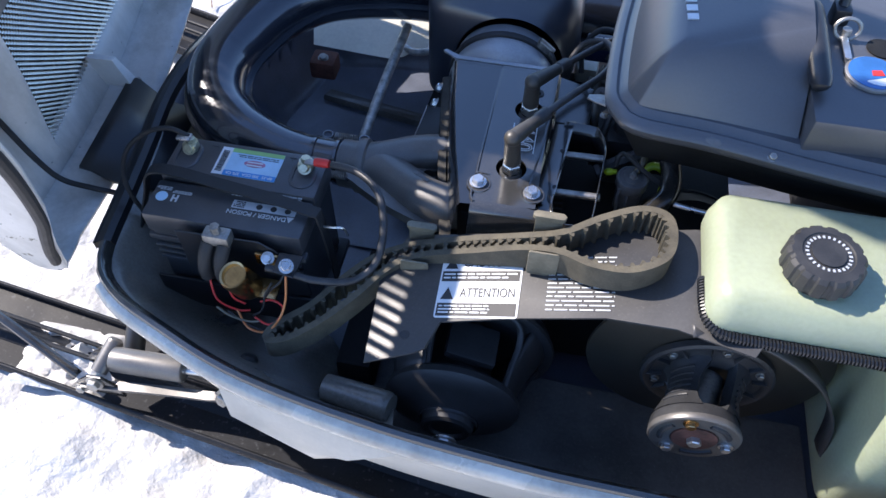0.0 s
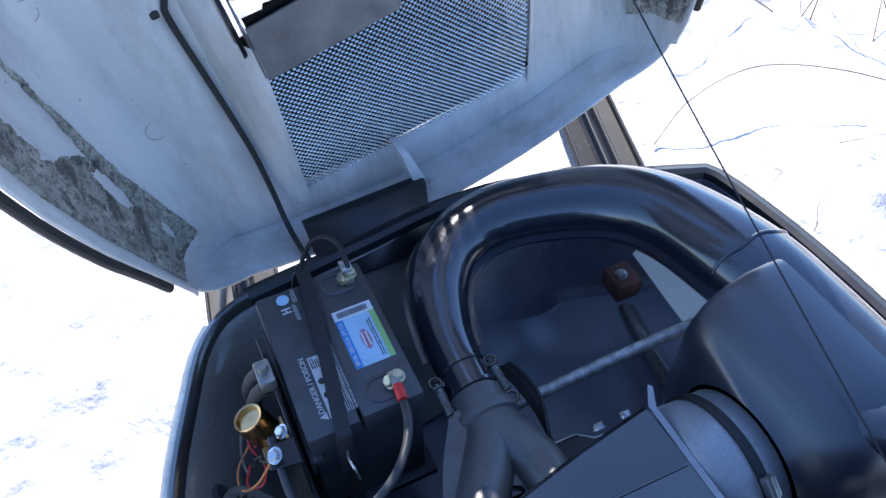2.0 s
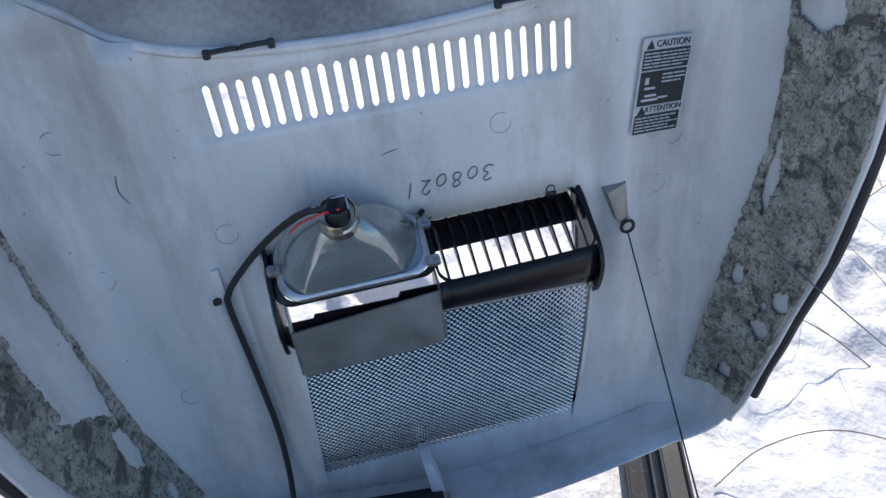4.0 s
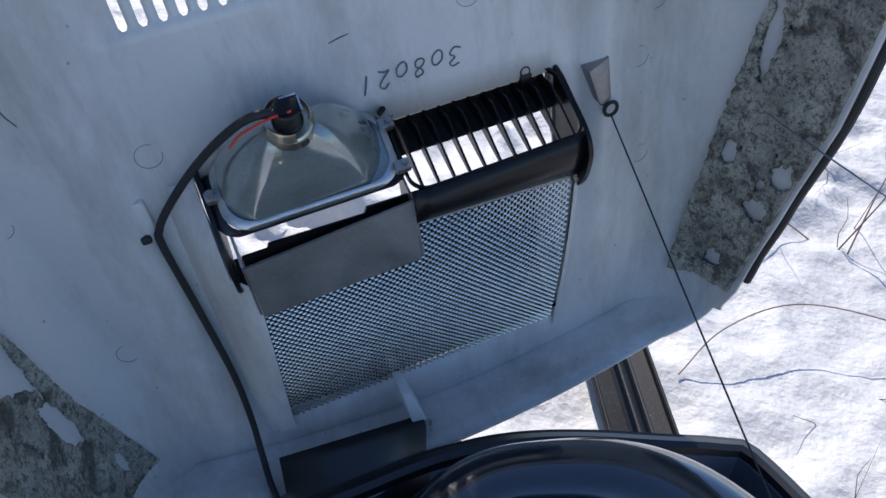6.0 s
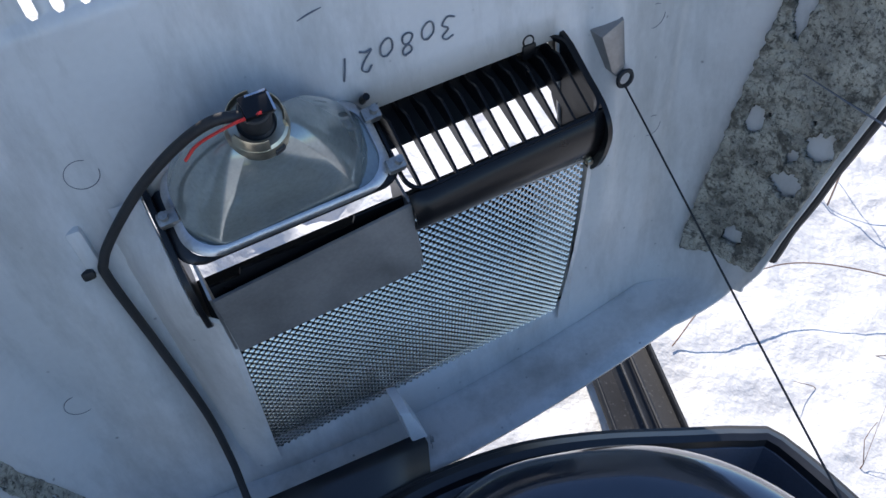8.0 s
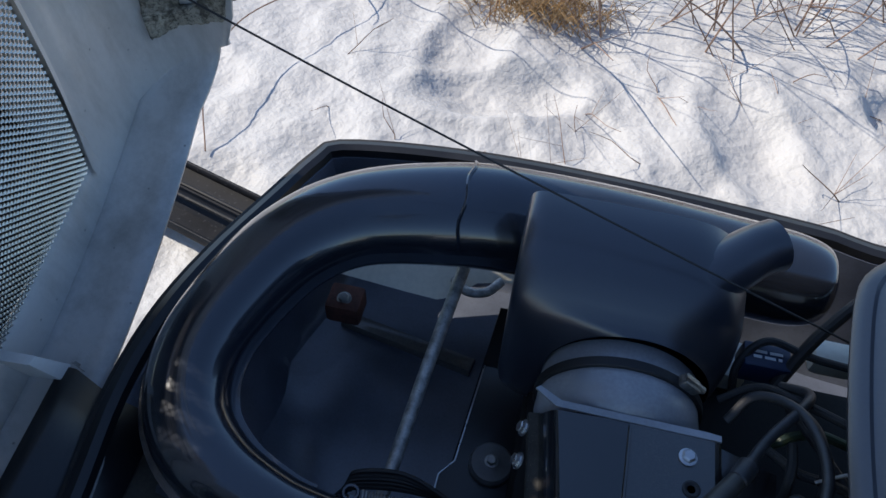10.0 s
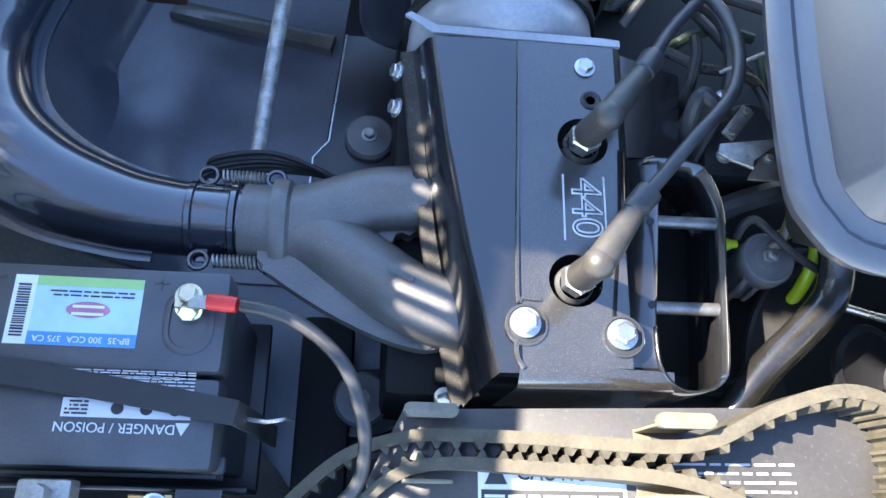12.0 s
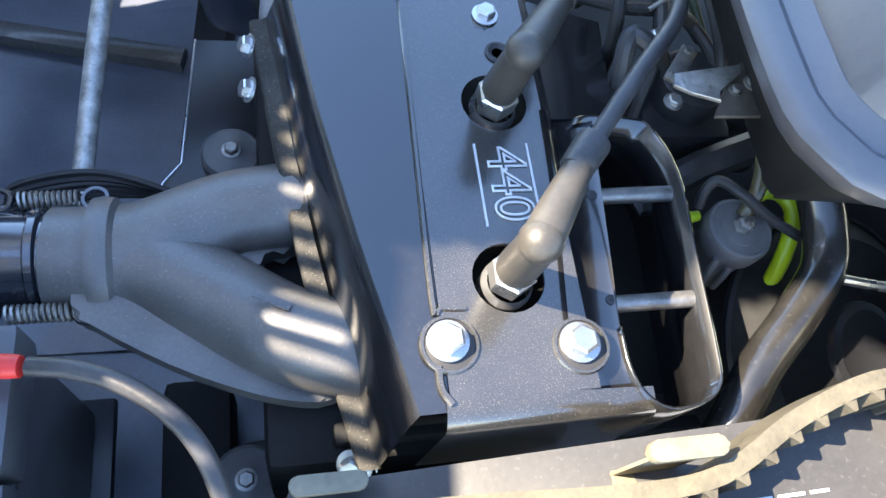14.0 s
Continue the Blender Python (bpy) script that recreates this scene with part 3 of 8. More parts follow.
    loft(bm, [[(-0.205, 1.262, 0.418), (-0.15, 1.258, 0.418), (-0.10, 1.254, 0.418), (-0.06, 1.252, 0.418), (-0.04, 1.262, 0.418), (-0.015, 1.290, 0.418), (0.02, 1.300, 0.418), (0.07, 1.302, 0.418)],
              [(-0.215, 1.30, 0.432), (-0.15, 1.31, 0.430), (-0.10, 1.312, 0.430), (-0.06, 1.312, 0.430), (-0.04, 1.315, 0.430), (-0.015, 1.320, 0.430), (0.02, 1.325, 0.430), (0.07, 1.328, 0.430)],
              [(-0.225, 1.345, 0.452), (-0.15, 1.370, 0.452), (-0.10, 1.384, 0.454), (-0.06, 1.390, 0.456), (-0.04, 1.392, 0.456), (-0.015, 1.394, 0.456), (0.02, 1.396, 0.456), (0.07, 1.396, 0.458)]], False)
    part("pan_liner", bm, CREAM, sled, "cream liner at the pan's side vent")
    bm = bmesh.new()
    tube(bm, [(-0.045, 1.285, 0.425), (-0.025, 1.268, 0.427), (0.0, 1.272, 0.428), (0.016, 1.292, 0.43)], 0.0062)
    part("wire_hook", bm, GALV, sled, "curved bright metal hook")
    # raised rails on the floor
    bm = bmesh.new()
    prism(bm, [(-0.20, 1.258), (-0.19, 1.278), (0.0, 1.245), (-0.005, 1.222)], 0.285, 0.306, None, 0.006)
    part("floor_rail", bm, PAN, sled, "grey-brown raised rail")
    # rust-coloured mount block on the far wall
    bm = bmesh.new()
    box(bm, (-0.173, 1.222, 0.41), (0.045, 0.04, 0.035), 0.006)
    blk = part("mount_block", bm, RUST, sled, "rust-red rubber mount block")
    bolt("mount_bolt", (-0.173, 1.218, 0.427), (0, -0.2, 1), 0.007, blk, DULLSTEEL)
    # inner bulkhead beside the pipe loop
    bm = bmesh.new()
    prism(bm, [(0.0, 1.04), (0.03, 1.04), (0.05, 1.3), (0.02, 1.3)], 0.29, 0.362, None, 0.004)
    part("bulkhead", bm, DEPTHSHADE, sled, "black steel cross member")
    bm = bmesh.new()
    box(bm, (0.02, 0.78, 0.33), (0.05, 0.20, 0.07), 0.008)
    part("cross_member", bm, DEPTHSHADE, sled, "black steel cross member")
    bm = bmesh.new()
    box(bm, (0.42, 0.80, 0.49), (0.62, 0.012, 0.05), 0.003)
    part("long_rail", bm, DEPTHSHADE, sled, "black steel rail beside the engine")
    # rear bulkhead and tunnel close the bay
    bm = bmesh.new()
    box(bm, (0.80, 0.96, 0.45), (0.30, 0.80, 0.30), 0.03)
    part("tunnel", bm, DEPTHSHADE, sled, "black tunnel behind the engine bay")
    # the far rim hangs a little lower than the near one
    for ob in sled.children:
        if ob.name.split(".")[0] in ("pan_wall", "pan_outer_skin", "rim_moulding", "rim_edge_strip"):
            for v in ob.data.vertices:
                k = min(1.0, max(0.0, (v.co.y - 1.08) / 0.3))
                v.co.z -= 0.018 * k * k * (3 - 2 * k)
    return sled


build_sled()


# ---- hood, standing open ----
HOOD = Matrix(((-0.0449, -0.0218, 0.9988, -0.4455), (0.9810, -0.1901, 0.0400, 1.0004), (0.1890, 0.9815, 0.0300, 0.4827), (0, 0, 0, 1)))
UC = 0.042
SLOTS, SLOT_W, SLOT_A, SLOT_B = 24, 0.0074, -0.147, 0.231
SLOT_V = (0.592, 0.5955, 0.6435, 0.647)


def curve_at(v, table):
    return float(np.interp(v, [a for a, _ in table], [b for _, b in table]))


CREASE = [(-0.1, 0.29), (0.0, 0.30), (0.1, 0.312), (0.4, 0.33), (0.6, 0.348), (0.8, 0.36)]
LIP = [(-0.1, 0.34), (0.1, 0.372), (0.2, 0.384), (0.4, 0.402), (0.54, 0.412), (0.8, 0.425)]
LIP_W = [(-0.1, 0.08), (0.1, 0.113), (0.2, 0.155), (0.3, 0.205), (0.4, 0.24), (0.54, 0.265), (0.8, 0.27)]


def crease_v(r):
    """Height of the fold between the skin and the shelf along its bottom edge."""
    a = abs(r)
    v = 0.004 + 0.040 * a * a if a < 1 else 0.044 + 0.052 * (a - 1) ** 1.4
    return v + (0.012 if r < 0 else 0.0) * min(1.0, a)


def hood_surface(r, v):
    """r: -1 to 1 inside the creases, on to -2 and 2 at the lips; v the height over the hinge."""
    s, a = (1 if r >= 0 else -1), abs(r)
    c, lip, lw = curve_at(v, CREASE), curve_at(v, LIP), curve_at(v, LIP_W)
    if a <= 1:
        u, w = a * c, -0.004 * (1 - a * a)
        if v > 0.12:
            # soft upright step at either side of the lamp panel
            k = min(1.0, max(0.0, ((u - 0.222) if s > 0 else (u - 0.232)) / 0.03))
            w += 0.016 * k * k * (3 - 2 * k) * min(1.0, (v - 0.12) / 0.2) * min(1.0, (1 - a) / 0.25)
    else:
        k = a - 1
        q0, q1, q2 = (c, 0.0), (lip + 0.012, 0.030), (lip, lw)
        u = (1 - k) ** 2 * q0[0] + 2 * k * (1 - k) * q1[0] + k * k * q2[0]
        w = (1 - k) ** 2 * q0[1] + 2 * k * (1 - k) * q1[1] + k * k * q2[1]
    return Vector((UC + s * u, v, w))


def hood_point(r, v):
    """The skin over v 0.02, and below that the shelf which stands out from its bottom edge."""
    if r > 1:      # the flank on the far side is cut narrower
        r = 1 + (r - 1) * float(np.interp(v, [0.08, 0.30], [1.0, 0.875]))
    cv = crease_v(r)
    if v >= 0.02:
        return hood_surface(r, v if v >= 0.2 else cv + (v - 0.02) / 0.18 * (0.2 - cv))
    p = hood_surface(r, cv)
    k = (0.02 - v) / 0.12
    edge = 0.08 + 0.02 * max(0.0, abs(r) - 1)
    return Vector((p[0], cv - 0.005 * min(1.0, k * 5), p[2] + k * max(0.0, edge - p[2])))


def hood_r(u, v):
    d, c, l = abs(u - UC), curve_at(v, CREASE), curve_at(v, LIP)
    return math.copysign(d / c if d < c else 1 + (d - c) / (l - c), u - UC)


SCUFFS = [[(0.012, 0.535, 0.0004), (0.022, 0.5375, 0.0008), (0.032, 0.539, 0.0004)], [(0.418, 0.388, 0.0005), (0.432, 0.372, 0.001), (0.452, 0.352, 0.0006)], [(-0.255, 0.578, 0.0007), (-0.258, 0.56, 0.0008), (-0.252, 0.545, 0.0006)]]


def build_hood():
    hood = thing("hood", "open white snowmobile hood seen from inside, grimy pale blue-grey skin", "hood", HOOD)
    pitch = (SLOT_B - SLOT_A) / (SLOTS - 1)
    arc = [(-0.39, 1.12), (-0.38, 0.9), (-0.36, 0.83), (-0.317, 0.775), (-0.257, 0.739), (-0.216, 0.705), (-0.135, 0.678), (-0.009, 0.667), (0.09, 0.667), (0.22, 0.678), (0.30, 0.705), (0.341, 0.739), (0.385, 0.785), (0.40, 0.9), (0.41, 1.12)]
    edges = []
    for k in range(SLOTS):
        c = SLOT_A + k * pitch
        edges += [(c - SLOT_W / 2, k), (c + SLOT_W / 2, k)]
    edges = [(-0.235, None), (-0.22, None), (-0.212, None), (-0.204, None), (-0.195, None), (-0.187, None)] + edges + [(0.248, None), (0.263, None), (0.272, None), (0.281, None), (0.290, None), (0.30, None), (0.33, None)]
    # The last rows carry the flanks on unseen, to shade the dash.
    rows = [-0.10, -0.06, -0.02, 0.008, 0.015, 0.02, 0.026, 0.05, 0.085] + [0.085 + 0.044375 * k for k in range(1, 9)] + [0.47, 0.50, 0.53, 0.56, 0.58] + list(SLOT_V) + [0.655, 0.67, 0.685, 0.70, 0.72, 0.745, 0.78, 0.82, 0.88, 0.95, 1.03, 1.10]
    cols = [-2 + 0.0625 * k for k in range(17)] + [("e", i) for i in range(len(edges))] + [1 + 0.0625 * k for k in range(17)]
    bm = bmesh.new()
    grid = []
    for v in rows:
        line = []
        for c in cols:
            if isinstance(c, tuple):
                u, k = edges[c[1]]
                if k is not None and v in (SLOT_V[0], SLOT_V[3]):
                    mid = SLOT_A + k * pitch
                    u = mid + (u - mid) * 0.45
                line.append(bm.verts.new(hood_point(hood_r(u, max(v, 0.0)), v)))
            else:
                line.append(bm.verts.new(hood_point(c, v)))
        grid.append(line)
    for i in range(len(rows) - 1):
        for j in range(len(cols) - 1):
            ej, ek = cols[j], cols[j + 1]
            slot = isinstance(ej, tuple) and isinstance(ek, tuple) and edges[ej[1]][1] is not None and edges[ej[1]][1] == edges[ek[1]][1]
            if slot and SLOT_V[0] <= rows[i] < SLOT_V[3]:
                continue
            um = (grid[i][j].co.x + grid[i][j + 1].co.x) / 2
            if -0.145 < um < 0.236 and 0.085 <= rows[i] < 0.43:      # grille and lamp opening
                continue
            if (rows[i] + rows[i + 1]) / 2 > curve_at(um, arc) + 0.004 and -0.40 < um < 0.485:      # cut out for the cowl
                continue
            bm.faces.new((grid[i][j], grid[i][j + 1], grid[i + 1][j + 1], grid[i + 1][j]))
    for v in [v for v in bm.verts if not v.link_faces]:
        bm.verts.remove(v)
    for v in bm.verts:
        if v.is_boundary and -0.37 < v.co.x < 0.40 and abs(v.co.y - curve_at(v.co.x, arc)) < 0.032 and v.co.y > 0.655:
            v.co.y = curve_at(v.co.x, arc) + 0.002
    skin = part("skin", bm, SKIN, hood, "pale grime-smeared inner skin with vent slots", 50)
    sol = skin.modifiers.new("thickness", "SOLIDIFY")
    sol.thickness, sol.offset = 0.004, -1
    for s in (-1, 1):
        bm = bmesh.new()
        tube(bm, [tuple(hood_point(2 * s, v) + Vector((s * 0.008, -0.002, -0.003))) for v in (0.12, 0.16, 0.2, 0.25, 0.3, 0.4, 0.5, 0.6, 0.7, 0.8, 0.95, 1.1)], 0.0062, 10, 4)
        part("edge_trim", bm, RUBBER, hood, "dark rubber trim along the hood edge")
    # torn foam pads on both flanks: inner edge, and the holes as (r, v, half widths)
    inner = {1: [(0.126, 1.312), (0.277, 1.40), (0.43, 1.475), (0.50, 1.513), (0.583, 1.50), (0.633, 1.488), (0.75, 1.46)],
             -1: [(0.113, 1.237), (0.267, 1.40), (0.389, 1.438), (0.459, 1.45), (0.503, 1.462), (0.70, 1.45)]}
    holes = {1: [(1.56, 0.457, 0.035, 0.05), (1.525, 0.313, 0.045, 0.017), (1.738, 0.292, 0.035, 0.012), (1.80, 0.316, 0.05, 0.017), (1.775, 0.26, 0.065, 0.017), (1.70, 0.161, 0.08, 0.014), (1.60, 0.655, 0.10, 0.028), (1.97, 0.68, 0.16, 0.07)],
             -1: [(1.555, 0.272, 0.065, 0.036), (1.475, 0.163, 0.045, 0.022), (1.40, 0.20, 0.01, 0.02)]}
    patch = [(0.30, 1.50), (0.33, 1.54), (0.357, 1.63), (0.366, 1.71), (0.41, 1.728), (0.44, 1.74), (0.48, 1.735), (0.50, 1.70), (0.55, 1.74), (0.70, 1.76)]
    for s in (-1, 1):
        bm = bmesh.new()
        n, mrows = 84, 230
        g = {}
        for i in range(mrows + 1):
            for j in range(n + 1):
                k = j / n
                v = 0.113 + 0.018 * k + (0.70 - 0.113) * i / mrows
                r0 = curve_at(v, inner[s])
                r = r0 + ((1.99 - 0.125 * min(1.0, max(0.0, (v - 0.08) / 0.22)) if s > 0 else 1.93) - r0) * k
                p = hood_surface(s * r, v)
                q = hood_surface(s * (r + 0.02), v) - p
                nrm = Vector((-q.z, 0, q.x)).normalized() * s
                z = noise.noise(Vector((p.x * 60, p.y * 60, p.z * 60 + 3.0 * s))) * 0.0022 + noise.noise(Vector((p.z * 210, p.y * 210, s))) * 0.0018
                g[i, j] = (p + nrm * (0.0065 + z), r, v, r0)
        vert = {k: bm.verts.new(p[0]) for k, p in g.items()}
        for i in range(mrows):
            for j in range(n):
                p, r, v, r0 = g[i, j]
                rag = noise.fractal(Vector((p.z * 40, p.y * 40, 2.2 * s)), 0.8, 2.1, 4)
                fine = noise.noise(Vector((p.z * 130, p.y * 130, 5 * s)))
                gone = any(((r - a) / da) ** 2 + ((v - c) / dc) ** 2 < 1 + 0.55 * rag + 0.25 * fine for a, c, da, dc in holes[s])
                if s < 0 and v > 0.30:
                    strip = 0.022 + 0.05 * max(0.0, (0.40 - v) / 0.07) + 0.018 * rag
                    if r > r0 + max(0.01, strip) and r < curve_at(v, patch) + 0.035 * rag + 0.02 * fine:
                        gone = True
                if s > 0 and r < r0 + 0.012 + 0.01 * fine and 0.40 < v < 0.50:
                    gone = False
                if fine > 0.62 and rag > 0.1:
                    gone = True
                if not gone:
                    bm.faces.new((vert[i, j], vert[i, j + 1], vert[i + 1, j + 1], vert[i + 1, j]))
        for v in [v for v in bm.verts if not v.link_faces]:
            bm.verts.remove(v)
        pad = part("foam_pad", bm, FOAM, hood, "torn grey-brown foam padding glued to the flank", 60)
        so = pad.modifiers.new("thickness", "SOLIDIFY")
        so.thickness, so.offset = 0.005, -1
    # bead and sooty cowl above the vents
    bm = bmesh.new()
    tube(bm, [(u, v, 0.001) for u, v in arc], 0.006, 10)
    part("cowl_bead", bm, SKIN, hood)
    # sooty cowl inside the bead; its unseen upper part added and cut to shape sunlight
    bm = bmesh.new()
    nu, nv = 140, 130
    g = {}
    for i in range(nv + 1):
        for j in range(nu + 1):
            u = -0.385 + 0.885 * j / nu
            va = curve_at(u, arc)
            v = va + (1.42 - va) * (i / nv) ** 1.5
            d = v - va
            g[i, j] = (u, v, 0.003 - 0.05 * min(1.0, d / 0.08) ** 0.8 * max(0.0, min(1.0, (0.42 - u) / 0.08, (u + 0.39) / 0.08)))
    vert = {k: bm.verts.new(p) for k, p in g.items()}
    for i in range(nv):
        for j in range(nu):
            u, v = g[i, j][0] + 0.0032, (g[i, j][1] + g[i + 1, j][1]) / 2
            # Opening that lets sun fall on the shroud, belt and tank.
            if v > 0.762 and (-0.05 < u < curve_at(v, [(0.75, 0.165), (0.85, 0.205), (0.95, 0.238), (1.03, 0.230), (1.13, 0.230), (1.2, 0.246), (1.4, 0.258)])):
                continue
            if v > 1.215 - 0.684 * (u - 0.354) and 0.354 + 0.5 * (v - 1.215) < u < 0.424 + 0.41 * (v - 1.176):      # gap cut to drop a sun patch on the dash
                continue
            bm.faces.new((vert[i, j], vert[i, j + 1], vert[i + 1, j + 1], vert[i + 1, j]))
    for v in [v for v in bm.verts if not v.link_faces]:
        bm.verts.remove(v)
    part("cowl_with_sun_mask", bm, WINDOWTRIM, hood, "sooty brown cowl, its unseen upper part added to shape sunlight")
    for u0, v0 in ((-0.105, 0.679), (0.185, 0.677)):
        bm = bmesh.new()
        for du in (-0.016, 0.016):
            tube(bm, [(u0 + du - 0.014, v0, 0.006), (u0 + du - 0.010, v0 + 0.003, 0.014), (u0 + du + 0.010, v0 + 0.003, 0.014), (u0 + du + 0.014, v0, 0.006)], 0.0026, 8)
        box(bm, (u0 - 0.031, v0, 0.009), (0.007, 0.009, 0.009), 0.002)
        box(bm, (u0 + 0.031, v0, 0.009), (0.007, 0.009, 0.009), 0.002)
        part("wire_loop", bm, RUBBER, hood, "black wire loop through the hood")
    # warning label
    la, lc = [hood_point(hood_r(u, 0.5575), 0.5575) for u in (0.303, 0.363)]
    lab = basis((la + lc) / 2 + Vector((0, 0, 0.0085)), (1, -0.12, (lc.z - la.z) / 0.06), (0.12, 1, 0)) @ Matrix.Diagonal((0.78, 0.85, 1, 1))
    bm = bmesh.new()
    prism(bm, round_rect(-0.042, -0.066, 0.042, 0.066, 0.004), 0, 0.0006, lab)
    lb = part("warning_label", bm, SILVERPRINT, hood, "silver and black warning label")
    bm = bmesh.new()
    for x0, y0, x1, y1 in ((-0.039, 0.024, 0.039, 0.050), (-0.039, -0.024, 0.039, 0.022), (-0.039, -0.064, 0.039, -0.037)):
        flat(bm, x0, y0, x1, y1, 0.0006, 0.0010, lab)
    part("print_block", bm, INK_AND_SHADE, lb, "black printed block")
    bm = bmesh.new()
    text_lines(bm, -0.037, 0.026, 0.037, 0.048, 5, 3, 0.0014, 0.4, lab)
    text_lines(bm, -0.037, -0.062, 0.037, -0.039, 5, 4, 0.0014, 0.4, lab)
    text_lines(bm, -0.002, 0.004, 0.037, 0.019, 3, 5, 0.0014, 0.4, lab)
    for (x0, y0, x1, y1) in ((-0.03, -0.002, -0.012, 0.001), (-0.028, -0.012, -0.008, -0.009), (-0.033, -0.018, -0.005, -0.015), (-0.03, 0.005, -0.024, 0.014), (-0.005, -0.016, 0.012, -0.0135)):
        flat(bm, x0, y0, x1, y1, 0.0010, 0.0014, lab)
    part("print_line", bm, SILVERPRINT, lb)
    glyphs("heading", "CAUTION", 0.0125, lab @ Matrix.Translation((0.008, 0.0575, 0.0012)), INK_AND_SHADE, lb)
    glyphs("heading", "ATTENTION", 0.0115, lab @ Matrix.Translation((0.008, -0.0305, 0.0012)), INK_AND_SHADE, lb)
    for y in (0.0575, -0.0305):
        bm = bmesh.new()
        prism(bm, [(-0.036, y - 0.006), (-0.022, y - 0.006), (-0.029, y + 0.006)], 0.0006, 0.0012, lab)
        part("warning_triangle", bm, INK_AND_SHADE, lb)
    strokes = {"3": [[(-0.4, 0.9), (0.1, 1.0), (0.4, 0.8), (0.0, 0.52), (0.45, 0.3), (0.1, 0.0), (-0.45, 0.1)]],
               "0": [[(0.0, 0.75), (-0.4, 0.5), (-0.35, 0.1), (0.0, 0.0), (0.4, 0.25), (0.35, 0.65), (0.0, 0.75)]],
               "8": [[(0.2, 0.95), (-0.25, 0.85), (-0.2, 0.6), (0.3, 0.4), (0.35, 0.1), (0.0, 0.0), (-0.35, 0.15), (-0.2, 0.4), (0.3, 0.65), (0.3, 0.9), (0.1, 0.98)]],
               "2": [[(-0.4, 0.75), (-0.1, 1.0), (0.3, 0.8), (0.1, 0.45), (-0.4, 0.05), (0.0, 0.1), (0.45, 0.0)]],
               "1": [[(0.1, 1.0), (0.0, 0.5), (-0.05, 0.0)]]}
    bm = bmesh.new()
    for k, ch in enumerate("308021"):
        for st in strokes[ch]:
            tube(bm, [(0.132 - 0.0185 * k - 0.0125 * x - 0.003 * y, 0.497 - 0.0006 * k - 0.019 * y + (0.002 if ch == "0" else 0), 0.0012) for x, y in st], 0.0008, 5, 5)
    part("pencilled_number", bm, PENCIL, hood, "hand-written grey number")
    for u, v in ((-0.30, 0.46), (-0.30, 0.62), (0.335, 0.43), (0.345, 0.30), (-0.27, 0.27), (0.15, 0.545), (0.355, 0.49), (-0.17, 0.48)):
        bm = bmesh.new()
        p = hood_point(hood_r(u, v), v)
        tube(bm, [(p.x + 0.012 * math.cos(a), p.y + 0.012 * math.sin(a), p.z + 0.0042) for a in [radians(60 + 20 * k) for k in range(16)]], 0.0003, 5, 2)
        part("moulding_mark", bm, PENCIL, hood)
    for pts in SCUFFS:
        bm = bmesh.new()
        tube(bm, [(u, v, hood_surface(hood_r(u, v), v).z + 0.0042, r) for u, v, r in pts], 0.001, 5, 3)
        part("scuff", bm, PENCIL, hood, "dark scuff on the skin")
    bm = bmesh.new()
    box(bm, (-0.196, 0.42, 0.004), (0.012, 0.045, 0.012), 0.004)
    cl = part("wire_post", bm, SKIN, hood, "pale moulded wire post")
    bm = bmesh.new()
    box(bm, (-0.202, 0.402, 0.010), (0.010, 0.008, 0.009), 0.0025)
    part("wire_clamp", bm, RUBBER, cl, "black wire clamp")
    bm = bmesh.new()
    tube(bm, [(-0.05, 0.527, 0.085), (-0.075, 0.527, 0.075), (-0.105, 0.505, 0.055), (-0.140, 0.468, 0.03), (-0.172, 0.432, 0.018), (-0.187, 0.410, 0.013), (-0.191, 0.39, 0.012), (-0.187, 0.30, 0.010), (-0.183, 0.19, 0.010), (-0.186, 0.11, 0.014), (-0.190, 0.065, 0.03), (-0.190, 0.048, 0.07), (-0.185, 0.03, 0.095), (-0.175, -0.01, 0.10)], 0.0039, 12)
    part("wiring_loom", bm, RUBBER, hood, "black taped wiring loom")
    bm = bmesh.new()
    tube(bm, [(-0.045, 0.531, 0.092), (-0.065, 0.527, 0.087), (-0.088, 0.512, 0.07), (-0.1, 0.50, 0.064)], 0.0012, 6)
    part("red_wire", bm, RED, hood, "red wire")
    bm = bmesh.new()
    prism(bm, [(0.268, 0.437), (0.292, 0.447), (0.296, 0.40), (0.290, 0.385), (0.280, 0.397)], 0.0, 0.022, None, 0.003)
    br = part("tether_bracket", bm, PLATE, hood, "grey tether bracket")
    bm = bmesh.new()
    tube(bm, [(0.294 + 0.008 * math.cos(a), 0.386 + 0.008 * math.sin(a), 0.024) for a in [math.tau * k / 12 for k in range(13)]], 0.0022, 6, 2)
    part("eyelet", bm, RUBBER, br, "black eyelet")
    return hood


hood = build_hood()


def tray_at(u, t):
    """The lamp tray slopes out from the skin."""
    return Vector((u, 0.448 - 0.046 * t, 0.066 * t))


